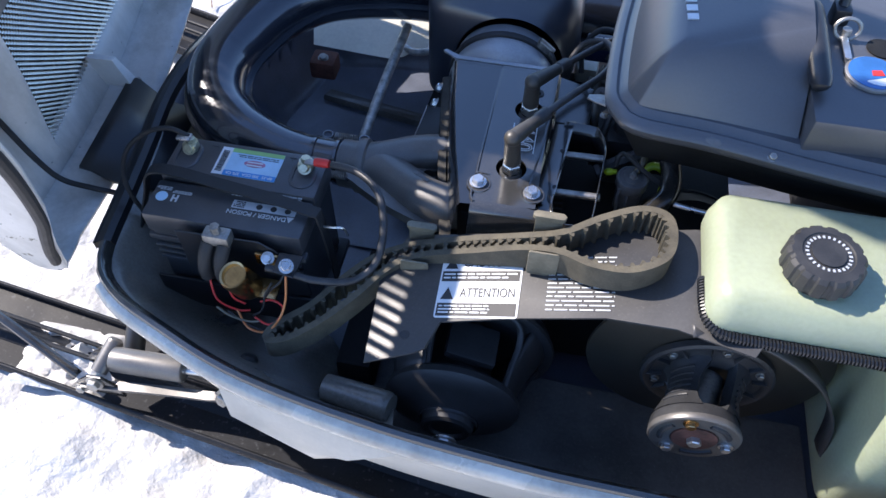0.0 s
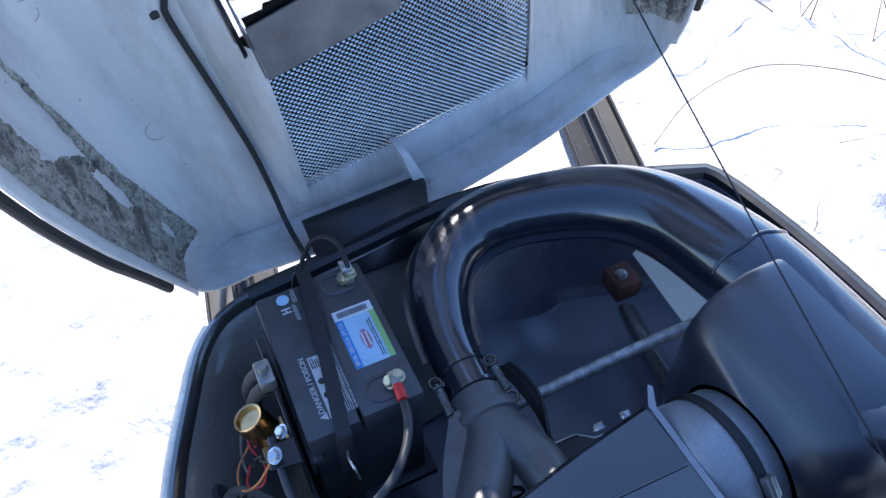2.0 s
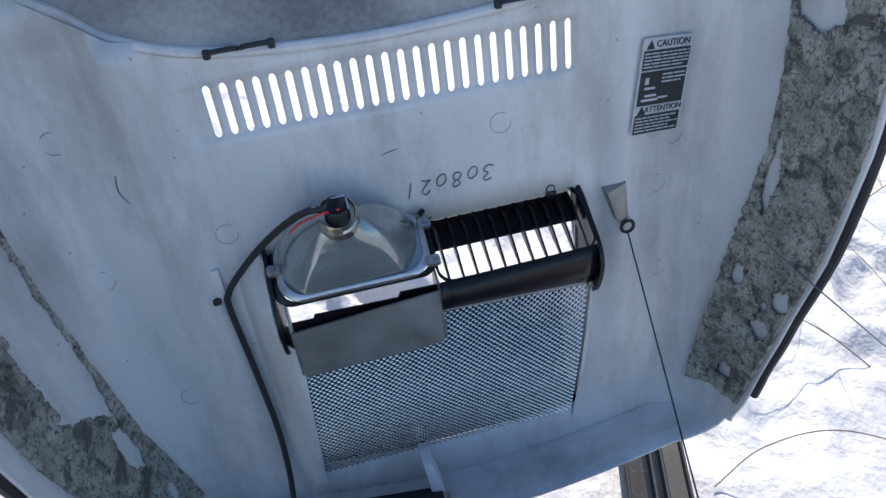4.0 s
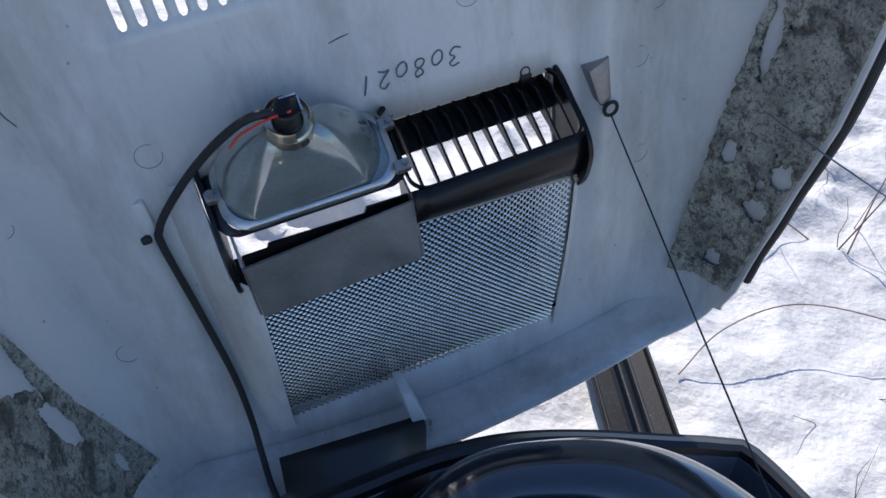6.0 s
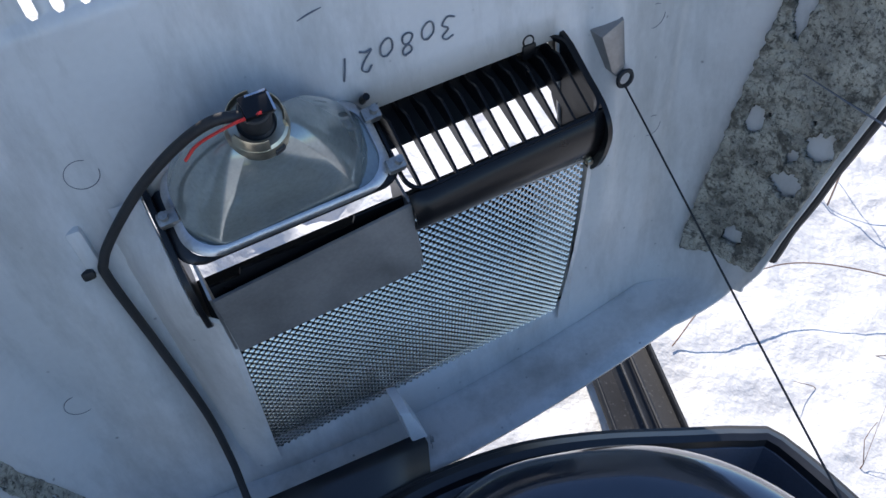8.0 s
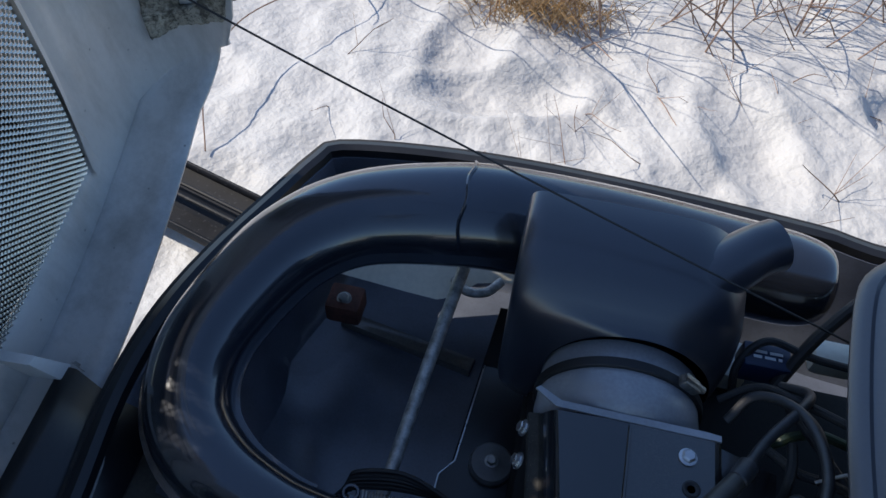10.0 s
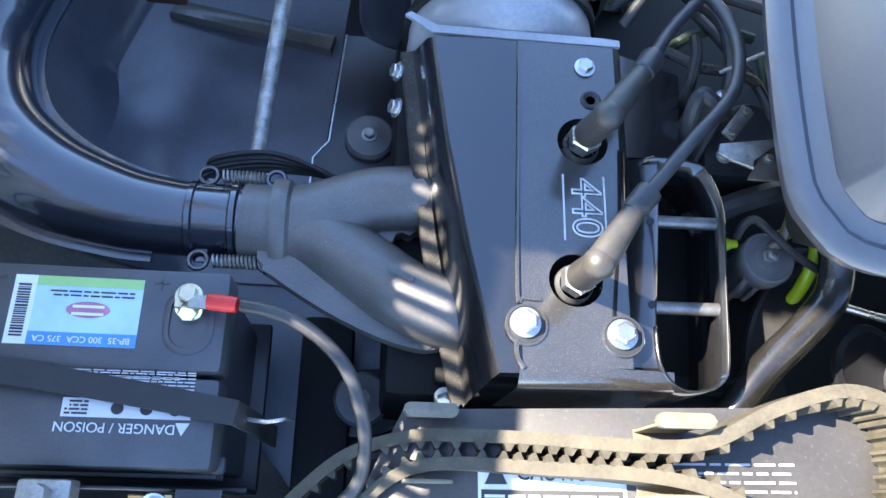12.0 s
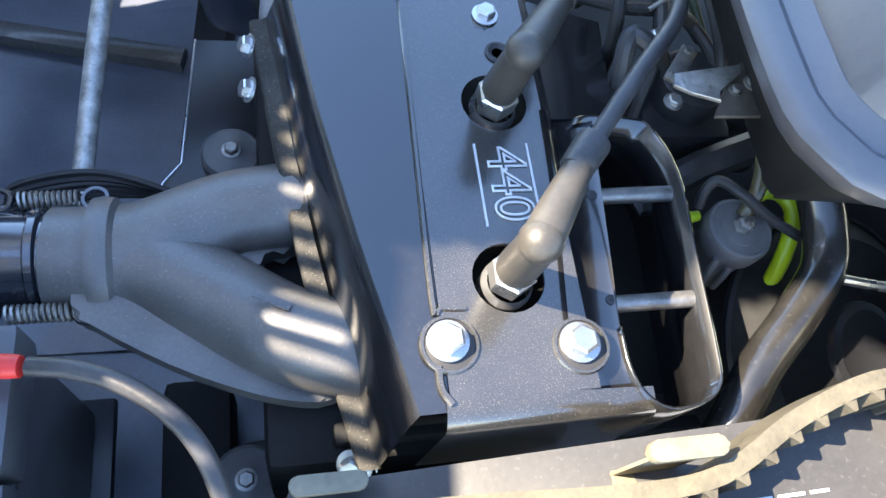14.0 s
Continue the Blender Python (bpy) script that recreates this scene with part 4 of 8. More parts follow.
def build_lamp_and_grille():
    """Headlamp, louvre tray and mesh screen fixed in the hood's nose."""
    M = HOOD
    ax = Vector((0, 0.82, 0.572))              # out of the tray, towards the lamp's back
    tray = thing("grille_louvre", "black plastic grille louvre with upright slats", "grille", M)
    ex = Vector((1, 0, 0))
    ey = (tray_at(0, 1) - tray_at(0, 0)).normalized()
    L = (tray_at(0, 1) - tray_at(0, 0)).length
    o = tray_at(0.047, -0.03)
    B = basis(o, ex, ey)
    W, L = 0.190, L * 1.11
    sgn = 1 if (B.to_3x3() @ Vector((0, 0, 1))).dot(ax) > 0 else -1
    bm = bmesh.new()
    ring = [round_rect(0, 0, W, L, 0.018, 8), round_rect(0.0025, 0.003, W - 0.003, L - 0.002, 0.016, 8)]
    loft(bm, [[B @ Vector((x, y, sgn * (z - 0.007 * max(0.0, 1 - y / 0.02)))) for x, y in ring[i]] for i, z in ((0, -0.003), (0, 0.003), (1, 0.003), (1, -0.003))])
    part("tray_frame", bm, TRAY, tray, "black moulded frame")
    # each slat is a deep fin, its rim stepping down near the top
    for k in range(11):
        bm = bmesh.new()
        x = 0.012 + k * (W - 0.024) / 10
        fin = [(0.003, -0.012), (0.003, -0.026), (L * 0.45, -0.014), (L - 0.002, -0.005), (L - 0.002, 0.0), (0.026, 0.0005), (0.022, -0.001), (0.014, -0.009)]
        prism(bm, [(y, sgn * z) for y, z in fin], x - 0.0012, x + 0.0012, B @ Matrix(((0, 0, 1, 0), (1, 0, 0, 0), (0, 1, 0, 0), (0, 0, 0, 1))), 0.0004, 1)
        part("slat", bm, TRAY, tray)
    bm = bmesh.new()
    box(bm, (W / 2, L * 0.215, sgn * -0.026), (W - 0.008, L * 0.43, 0.003), 0, B)
    part("back_shelf", bm, DEPTHSHADE, tray, "black shelf behind the slats")
    # rounded apron rolling from the slats down to the screen
    bm = bmesh.new()
    rows = [[], [], [], [], [], []]
    for k in range(13):
        u, f = 0.046 + 0.191 * k / 12, k / 12
        t0 = tray_at(u, 1.085 - 0.04 * f)
        rows[0].append(tuple(t0 + Vector((0, 0.001, -0.003))))
        rows[1].append(tuple(t0))
        rows[2].append((u, 0.389 - 0.010 * f, 0.079 - 0.008 * f))
        rows[3].append((u, 0.376 - 0.017 * f, 0.080 - 0.014 * f))
        rows[4].append((u, 0.365 - 0.022 * f, 0.075 - 0.018 * f))
        rows[5].append((u, 0.358 - 0.025 * f, 0.066 - 0.020 * f))
    loft(bm, rows, False)
    ap = part("lower_apron", bm, TRAY, tray, "glossy black rounded apron under the slats", 70)
    so = ap.modifiers.new("thickness", "SOLIDIFY")
    so.thickness = 0.002
    side = Matrix(((0, 0, 1, 0), (1, 0, 0, 0), (0, 1, 0, 0), (0, 0, 0, 1)))
    bm = bmesh.new()
    prism(bm, [tuple(p) for p in smooth_path([(0.446, 0.0), (0.420, 0.042), (0.400, 0.068), (0.378, 0.077), (0.350, 0.070), (0.328, 0.058), (0.320, 0.044), (0.332, 0.020), (0.36, -0.01), (0.42, -0.02)], 5, True)], 0.2365, 0.2415, side, 0.0015)
    ck = part("end_cheek", bm, TRAY, tray, "black rounded end cheek")
    bolt("cheek_screw", (0.2345, 0.334, 0.052), (-0.2, -0.1, 1), 0.0035, ck, COLLARBRASS, label="small tarnished screw")
    bm = bmesh.new()
    prism(bm, [(0.330, 0.046), (0.345, 0.060), (0.375, 0.066), (0.40, 0.060), (0.455, 0.006), (0.44, -0.03), (0.345, -0.03)], -0.140, -0.135, side, 0.001)
    part("end_cheek", bm, TRAY, tray, "black end cheek")
    # dark notched wall between the lamp and its bracket
    bm = bmesh.new()
    prism(bm, [(-0.124, 0.345), (0.051, 0.350), (0.050, 0.3885), (0.002, 0.3895), (-0.001, 0.3815), (-0.097, 0.3860), (-0.099, 0.3795), (-0.124, 0.381)], 0.0535, 0.0565, None, 0.0006, 1)
    part("notched_flange", bm, TRAY, tray, "black notched flange")
    # lug and pin on the top rail
    bm = bmesh.new()
    tube(bm, [tuple(tray_at(0.205, -0.08) + Vector((0.0052 * math.cos(a), 0.0052 * math.sin(a) - 0.004, 0.004))) for a in [math.tau * k / 12 for k in range(13)]], 0.0026, 8, 2)
    box(bm, (0.205, 0.438, -0.001), (0.014, 0.014, 0.008), 0.002)
    part("screw_lug", bm, TRAY, tray, "black screw lug")
    bm = bmesh.new()
    cyl(bm, (0.046, 0.444, -0.01), (0.047, 0.462, 0.012), 0.0035, 0.003, 10)
    part("locating_pin", bm, TRAY, tray, "black locating pin")
    # headlamp
    lamp = thing("headlamp", "rectangular headlamp seen from its smoky glass back", "headlamp", M)
    C = tray_at(-0.042, 0.46) + ax * 0.004
    LB = basis(C, ex, ey)
    if (LB.to_3x3() @ Vector((0, 0, 1))).dot(ax) < 0:
        LB = LB @ Matrix.Diagonal((1, 1, -1, 1))

    def shell(levels, mat, nm, label="", n=10, cap=True):
        bm = bmesh.new()
        rings = []
        for hw, hh, z, r, dx, dy in levels:
            rings.append([LB @ Vector((x + dx, y + dy, z)) for x, y in round_rect(-hw, -hh, hw, hh, r, n)])
        vs = loft(bm, rings)
        if cap:
            bm.faces.new(vs[-1])
        return part(nm, bm, mat, lamp, label, 50)
    shell([(0.092, 0.039, -0.014, 0.018, 0, -0.006), (0.094, 0.039, -0.010, 0.018, 0, -0.006), (0.090, 0.038, -0.007, 0.016, 0, -0.006), (0.084, 0.036, -0.007, 0.016, 0, -0.006), (0.084, 0.036, -0.014, 0.016, 0, -0.006)], BLACK, "lamp_housing", "black lamp housing", cap=False)
    shell([(0.085, 0.040, -0.002, 0.026, 0, -0.005), (0.086, 0.041, 0.005, 0.026, 0, -0.005), (0.083, 0.039, 0.008, 0.026, 0, -0.005), (0.079, 0.036, 0.0085, 0.026, 0, -0.005), (0.079, 0.036, 0.002, 0.026, 0, -0.005)], ALU, "retaining_rim", "bright lamp retaining rim", cap=False)
    # a paraboloid cut by flat planes above and below
    bm = bmesh.new()
    rim_pts = round_rect(-0.079, -0.041, 0.079, 0.031, 0.026, 14)
    rings = []
    for k in range(29):
        f = 1 - k / 28 * 0.84
        ring = []
        for x, y in rim_pts:
            x, y = -0.006 * (1 - f) + x * f, -0.016 * (1 - f) + y * f
            bowl = 0.088 - 12.6 * (x + 0.005) ** 2 - 19 * (y + 0.018) ** 2
            wall = 0.006 + (3.2 * (0.0315 - y) if y > -0.005 else 8.0 * (0.0365 + y + 0.005))
            m = min(bowl, wall)
            soft = 0.0022
            z = -soft * math.log(sum(math.exp(-(q - m) / soft) for q in (bowl, wall))) + m
            ring.append(LB @ Vector((x, y, max(0.003, z))))
        rings.append(ring)
    vs = loft(bm, rings)
    bm.faces.new(vs[-1])
    part("reflector", bm, REFLECTOR, lamp, "smoky glass back of the lamp", 70)
    bm = bmesh.new()
    prism(bm, round_rect(-0.080, -0.042, 0.080, 0.032, 0.026), 0.001, 0.0045, LB)
    part("lamp_flange", bm, REFLECTOR, lamp, "smoky flange under the dome")
    d3 = (LB.to_3x3() @ Vector((0, 0, 1))).normalized()
    top = LB @ Vector((-0.006, -0.016, 0.084))
    ca, cb = frame_along(d3)

    def arc_wall(bm, a0, a1, prof, n=14):
        """A stretch of a turned ring, closed at its ends."""
        rings = [[top + d3 * h + (ca * math.cos(a) + cb * math.sin(a)) * r for h, r in prof] for a in [radians(a0 + (a1 - a0) * k / n) for k in range(n + 1)]]
        vs = loft(bm, rings)
        bm.faces.new(vs[0][::-1])
        bm.faces.new(vs[-1])
    bm = bmesh.new()
    lathe(bm, top, d3, [(-0.008, 0.0225), (-0.001, 0.0222), (0.004, 0.0215), (0.0055, 0.0195), (0.005, 0.0135), (-0.004, 0.0125)], 36)
    part("bulb_collar", bm, COLLARBRASS, lamp, "dull brassy bulb collar")
    for a0 in (20, 150, 262):
        bm = bmesh.new()
        arc_wall(bm, a0, a0 + 74, [(0.003, 0.0215), (0.0135, 0.0198), (0.0145, 0.0188), (0.0130, 0.0176), (0.003, 0.0186)])
        part("collar_prong", bm, COLLARBRASS, lamp, "curved spring prong of the collar", 50)
    # Black tabs on the uncut ring stand for the shade inside its slots.
    for a0 in (100, 232):
        bm = bmesh.new()
        arc_wall(bm, a0, a0 + 20, [(-0.006, 0.0236), (0.000, 0.0236), (0.000, 0.0215), (-0.006, 0.0215)], 4)
        part("collar_slot_shade", bm, INK_AND_SHADE, lamp, "black tab as the dark of a collar slot")
    bm = bmesh.new()
    lathe(bm, top, d3, [(-0.004, 0.0132), (0.004, 0.0128), (0.006, 0.0108), (0.026, 0.0112), (0.0275, 0.010), (0.0275, 0)], 24)
    sk = part("bulb_socket", bm, RUBBER, lamp, "black ribbed bulb socket")
    bm = bmesh.new()
    box(bm, (-0.004, -0.016, 0.114), (0.020, 0.016, 0.006), 0.0015, LB)
    part("socket_cap", bm, TRAY, sk, "black connector cap")
    bm = bmesh.new()
    box(bm, (0.0055, -0.014, 0.1165), (0.0015, 0.013, 0.0016), 0, LB)
    box(bm, (-0.002, -0.0225, 0.1165), (0.014, 0.0014, 0.0016), 0, LB)
    part("contact_blade", bm, STEEL, sk, "bright contact blade")
    for sx, sy in ((-1, -0.1), (1, -0.5), (1, 0.55)):
        bm = bmesh.new()
        box(bm, (sx * 0.087, sy * 0.044, 0.008), (0.016, 0.012, 0.011), 0.003, LB)
        cyl(bm, LB @ Vector((sx * 0.089, sy * 0.044, 0.010)), LB @ Vector((sx * 0.089, sy * 0.044, 0.020)), 0.0035, seg=8)
        part("rim_screw", bm, DULLSTEEL, lamp, "rim clamp and screw")
    # plate in front of the lamp
    pb = thing("lamp_bracket", "plain grey sheet-metal bracket below the headlamp", "bracket", M)
    bm = bmesh.new()
    a, b, c, d = (-0.126, 0.372, 0.061), (0.046, 0.391, 0.070), (0.042, 0.321, 0.074), (-0.125, 0.295, 0.049)
    n3 = Vector((0, -0.1, 1)).normalized() * 0.003
    grid = []
    for i in range(9):
        top, low = Vector(a).lerp(Vector(b), i / 8), Vector(d).lerp(Vector(c), i / 8)
        grid.append([top.lerp(low, j / 4) for j in range(5)])
    lo, hi = [[[bm.verts.new(p + n3 * k) for p in col] for col in grid] for k in (0, 1)]
    for i in range(8):
        for j in range(4):
            bm.faces.new((lo[i][j], lo[i + 1][j], lo[i + 1][j + 1], lo[i][j + 1]))
            bm.faces.new((hi[i][j], hi[i][j + 1], hi[i + 1][j + 1], hi[i + 1][j]))
    edge = [(i, 0) for i in range(8)] + [(8, j) for j in range(4)] + [(8 - i, 4) for i in range(8)] + [(0, 4 - j) for j in range(4)]
    for (i, j), (p, q) in zip(edge, edge[1:] + edge[:1]):
        bm.faces.new((lo[i][j], hi[i][j], hi[p][q], lo[p][q]))
    part("face_plate", bm, PLATE, pb)
    for u, dv in ((-0.1275, -0.02), (0.0465, 0.0)):
        bm = bmesh.new()
        prism(bm, [(0.318 + dv, 0.070 + dv), (0.390 + dv, 0.068 + dv * 0.5), (0.405, 0.03), (0.31, 0.02)], u - 0.0012, u + 0.0012, Matrix(((0, 0, 1, 0), (1, 0, 0, 0), (0, 1, 0, 0), (0, 0, 0, 1))))
        part("side_plate", bm, PLATE, pb)
    # expanded-metal screen: flat lattice with raised knuckles
    scr = thing("mesh_screen", "shiny expanded-metal screen over the grille opening", "screen", M)
    u0, u1, v0, v1 = -0.143, 0.237, 0.078, 0.362

    def sp(u, v):
        t = (v - v0) / (v1 - v0)
        left = u0 + 0.020 * t
        right = u1 - 0.010 * (1 - t)
        return Vector((left + (right - left) * (u - u0) / (u1 - u0), v, 0.004 + 0.048 * t + 0.006 * math.sin(math.pi * t)))
    bm = bmesh.new()
    du, dv = 0.0082, 0.0043
    nu, nv = int((u1 - u0) / du), int((v1 - v0) / dv)

    def node(i, j):
        return sp(u0 + (j + 0.5 * (i % 2)) * du, v0 + i * dv)
    for i in range(nv):
        for j in range(nu):
            if node(i, j).y > 0.362 - 0.137 * (node(i, j).x - 0.047):
                continue
            # a raised knuckle, and two strands up to the next row
            p = node(i, j)
            q = [p + Vector((-0.0027, -0.0002, -0.0004)), p + Vector((0, -0.0015, 0.0012)), p + Vector((0.0027, -0.0002, -0.0004)), p + Vector((0, 0.0014, -0.0003))]
            vs = [bm.verts.new(x) for x in q]
            bm.faces.new((vs[0], vs[1], vs[3]))
            bm.faces.new((vs[1], vs[2], vs[3]))
            for d in (0, -1):
                jj = j + d + (i % 2)
                if 0 <= jj < nu:
                    r = node(i + 1, jj)
                    side = Vector((0.00045, 0.0002, 0.0)) if d else Vector((0.00045, -0.0002, 0.0))
                    vs = [bm.verts.new(x) for x in (p - side, p + side, r + side + Vector((0, 0, -0.0009)), r - side + Vector((0, 0, -0.0009)))]
                    bm.faces.new(vs)
    lat = part("lattice", bm, SCREEN, scr, "bright diamond lattice", 180)
    lat["kind"] = "stuff"
    bm = bmesh.new()
    tube(bm, [(u, 0.360 - 0.137 * (u - 0.047), 0.067 - 0.106 * (u - 0.047)) for u in [0.047 + 0.0189 * k for k in range(11)]], 0.0026, 8, 2)
    part("screen_edge", bm, PLATE, scr, "folded screen edge")
    # pale moulded surround sloping from the skin up to the screen's edges
    bm = bmesh.new()
    vv = [0.06, 0.075, 0.10, 0.15, 0.20, 0.25, 0.30, 0.335, 0.36, 0.39, 0.42, 0.445]

    def lx(v):
        return sp(u0, max(v, v0)).x - 0.004 if v < 0.336 else -0.1425

    def lz(v):
        return sp(u0, max(v, v0)).z + 0.005 if v < 0.37 else 0.062 * max(0.0, (0.448 - v) / 0.075)
    left = [[(u0 - 0.034, v, -0.001) for v in vv], [(u0 - 0.018, v, 0.002 + 0.5 * lz(v)) for v in vv], [(lx(v), v, lz(v)) for v in vv], [(lx(v) + (0.006 if v < 0.336 else 0.001), v, lz(v) - 0.001) for v in vv]]
    loft(bm, left, False)
    part("screen_surround", bm, SKIN, scr, "pale moulded surround")
    bm = bmesh.new()
    vv = vv[:8]
    right = [[(sp(u1, max(v, v0)).x - 0.002, v, sp(u1, max(v, v0)).z + 0.003) for v in vv], [(sp(u1, max(v, v0)).x + 0.003, v, sp(u1, max(v, v0)).z + 0.003) for v in vv], [(u1 + 0.006, v, 0.5 * sp(u1, max(v, v0)).z) for v in vv], [(u1 + 0.016, v, -0.001) for v in vv]]
    loft(bm, right, False)
    part("screen_surround", bm, SKIN, scr, "pale moulded surround")
    # nose cavity behind the screen, its skin blackened to stand for the shade
    nose = thing("nose_shell", "nose shell behind the mesh screen, blackened as cavity shade", "hood nose", M)
    bm = bmesh.new()
    loft(bm, [[(-0.146, v, w) for v, w in NOSE], [(0.238, v, w) for v, w in NOSE]], False)
    part("nose_cavity_shade", bm, DEPTHSHADE, nose)
    # Unseen brow added to block sun, slotted for spots on the pipe.
    bm = bmesh.new()
    brow = [(0.446, -0.007), (0.425, -0.04), (0.40, -0.07), (0.383, -0.0836), (0.35, -0.11)]
    sun_slots = [0.0958, 0.1183, 0.1397, 0.1628]
    cuts = [-0.16] + [c + s for c in sun_slots for s in (-0.005, 0.005)] + [0.30]
    for k, (a, b) in enumerate(zip(cuts, cuts[1:])):
        rim = brow if k % 2 == 0 else brow[:4]      # every other strip ends early and lets a sun spot through
        loft(bm, [[(a, v, w) for v, w in rim], [(b, v, w) for v, w in rim]], False)
    part("nose_sun_block", bm, WHITE, nose, "white brow added out of view to block and slot sunlight")
    for u in (-0.146, 0.238):
        bm = bmesh.new()
        bm.faces.new([bm.verts.new((u, v, w)) for v, w in NOSE + [(0.36, 0.045), (0.085, 0.0)]])
        part("nose_side", bm, SKIN, nose, "pale side wall of the nose")


NOSE = [(0.078, -0.002), (0.082, -0.04), (0.13, -0.06), (0.24, -0.06), (0.30, -0.05)]
build_lamp_and_grille()


def build_hinge():
    h = thing("hinge_assembly", "wide dark hinge plate joining hood and pan", "hinge")
    bm = bmesh.new()
    A = [HOOD @ Vector(p) for p in ((-0.171, 0.072, 0.052), (0.012, 0.036, 0.045))]
    Aq = [HOOD @ Vector(p) for p in ((-0.172, 0.068, 0.068), (0.012, 0.032, 0.060))]
    Cq = [Vector((-0.345, 0.822, 0.500)), Vector((-0.352, 0.998, 0.498))]
    Dq = [Vector((-0.29, 0.83, 0.488)), Vector((-0.295, 0.99, 0.486))]
    loft(bm, [A, Aq, Cq, Dq], False)
    pl = part("hinge_plate", bm, BLACK, h, "dark hinge plate")
    so = pl.modifiers.new("thickness", "SOLIDIFY")
    so.thickness = 0.005
    bm = bmesh.new()
    prism(bm, [(-0.008, 0.096), (0.003, 0.092), (0.016, 0.030), (-0.003, 0.030)], 0.010, 0.052, HOOD, 0.003)
    part("hinge_tab", bm, WHITE, h, "white hinge tab")
    for v in (0.02, 0.0):
        bolt("tab_rivet", HOOD @ Vector((0.018, v, 0.05)), HOOD.to_3x3() @ Vector((1, 0, 0.4)), 0.004, h, DULLSTEEL, label="small dark rivet")


build_hinge()


def build_tether():
    a = HOOD @ Vector((0.294, 0.377, 0.026))
    end = Vector((0.335, 1.135, 0.655))
    bm = bmesh.new()
    tube(bm, [tuple(a), tuple(a.lerp(end, 0.5) + Vector((0, 0, -0.006))), tuple(end)], 0.0010, 6, 10)
    single("tether_cord", bm, RUBBER, "thin black hood tether cord strung from hood to engine bay", "cord")


build_tether()


# ---- engine bay ----
def build_exhaust():
    ex = thing("exhaust_pipe", "black painted tuned exhaust pipe curving round the bay", "exhaust pipe")
    line = [(-0.075, 0.919, 0.502, 0.030), (-0.105, 0.920, 0.503, 0.031), (-0.146, 0.925, 0.506, 0.034), (-0.205, 0.944, 0.512, 0.040), (-0.250, 0.982, 0.518, 0.043), (-0.270, 1.040, 0.524, 0.045),
            (-0.262, 1.105, 0.530, 0.047), (-0.223, 1.195, 0.540, 0.052), (-0.154, 1.252, 0.550, 0.056), (-0.04, 1.280, 0.558, 0.061), (0.05, 1.294, 0.550, 0.062), (0.16, 1.306, 0.538, 0.060), (0.29, 1.312, 0.524, 0.057), (0.345, 1.312, 0.520, 0.055), (0.378, 1.312, 0.520, 0.046), (0.39, 1.312, 0.520, 0.025)]
    bm = bmesh.new()
    tube(bm, line, 0.05, 32, 8)
    body = part("chamber", bm, PIPE, ex, "gloss black expansion chamber", 50)
    # pressed seam flange round the inside of the bend
    P = smooth_path(line, 8)
    bm = bmesh.new()
    for s in (1, -1):
        rings = [[], [], [], []]
        for i, p in enumerate(P[10:88]):
            q0, q1 = P[10 + i - 1], P[10 + i + 1]
            t = np.array([q1[0] - q0[0], q1[1] - q0[1]])
            nrm = s * np.array([t[1], -t[0]]) / np.linalg.norm(t)
            for k, (d, dz) in enumerate(((-0.002, -0.006), (0.006, -0.006), (0.006, -0.009), (-0.002, -0.009))):
                rings[k].append((p[0] + nrm[0] * (p[3] + d), p[1] + nrm[1] * (p[3] + d), p[2] + dz))
        loft(bm, rings + [rings[0]], False)
    part("seam_flange", bm, PIPE, body, "welded seam flange")
    bm = bmesh.new()
    for c, r in (((-0.035, 1.2805, 0.558), 0.0615),):
        tube(bm, [(c[0] + 0.002 * math.sin(7 * a), c[1] + (r + 0.0005) * math.cos(a), c[2] + (r + 0.0005) * math.sin(a)) for a in [radians(10 + 10 * k) for k in range(17)]], 0.0022, 6, 2)
    part("weld_bead", bm, PIPE, body)
    # slip joint
    bm = bmesh.new()
    for x, r in ((-0.085, 0.0325), (-0.052, 0.0335)):
        lathe(bm, (x, 0.9185, 0.502), (1, 0, 0), [(-0.004, r - 0.003), (-0.002, r), (0.002, r), (0.004, r - 0.003)], 32)
    cyl(bm, (-0.088, 0.919, 0.502), (-0.022, 0.917, 0.503), 0.0305, seg=32)
    part("slip_joint", bm, PIPE, ex, "black slip joint with two beads")
    # two retaining springs with hooks
    for y, za in ((0.951, 0.519), (0.880, 0.518)):
        bm = bmesh.new()
        tube(bm, [(-0.064 + 0.034 * k / 132, y + 0.0048 * math.cos(k * math.tau / 12), za + 0.0048 * math.sin(k * math.tau / 12)) for k in range(133)], 0.0011, 5, 1, smooth=False)
        sp = part("retaining_spring", bm, DULLSTEEL, ex, "coiled retaining spring")
        for x in (-0.075, -0.022):
            bm = bmesh.new()
            tube(bm, [(x + 0.007 * math.cos(a), y + 0.007 * math.sin(a), za) for a in [math.tau * k / 10 for k in range(11)]], 0.002, 6, 2)
            box(bm, (x, y + (0.006 if y < 0.92 else -0.006), za - 0.006), (0.010, 0.012, 0.004), 0.001)
            part("spring_hook", bm, PIPE, sp, "black spring hook")
    return ex


build_exhaust()


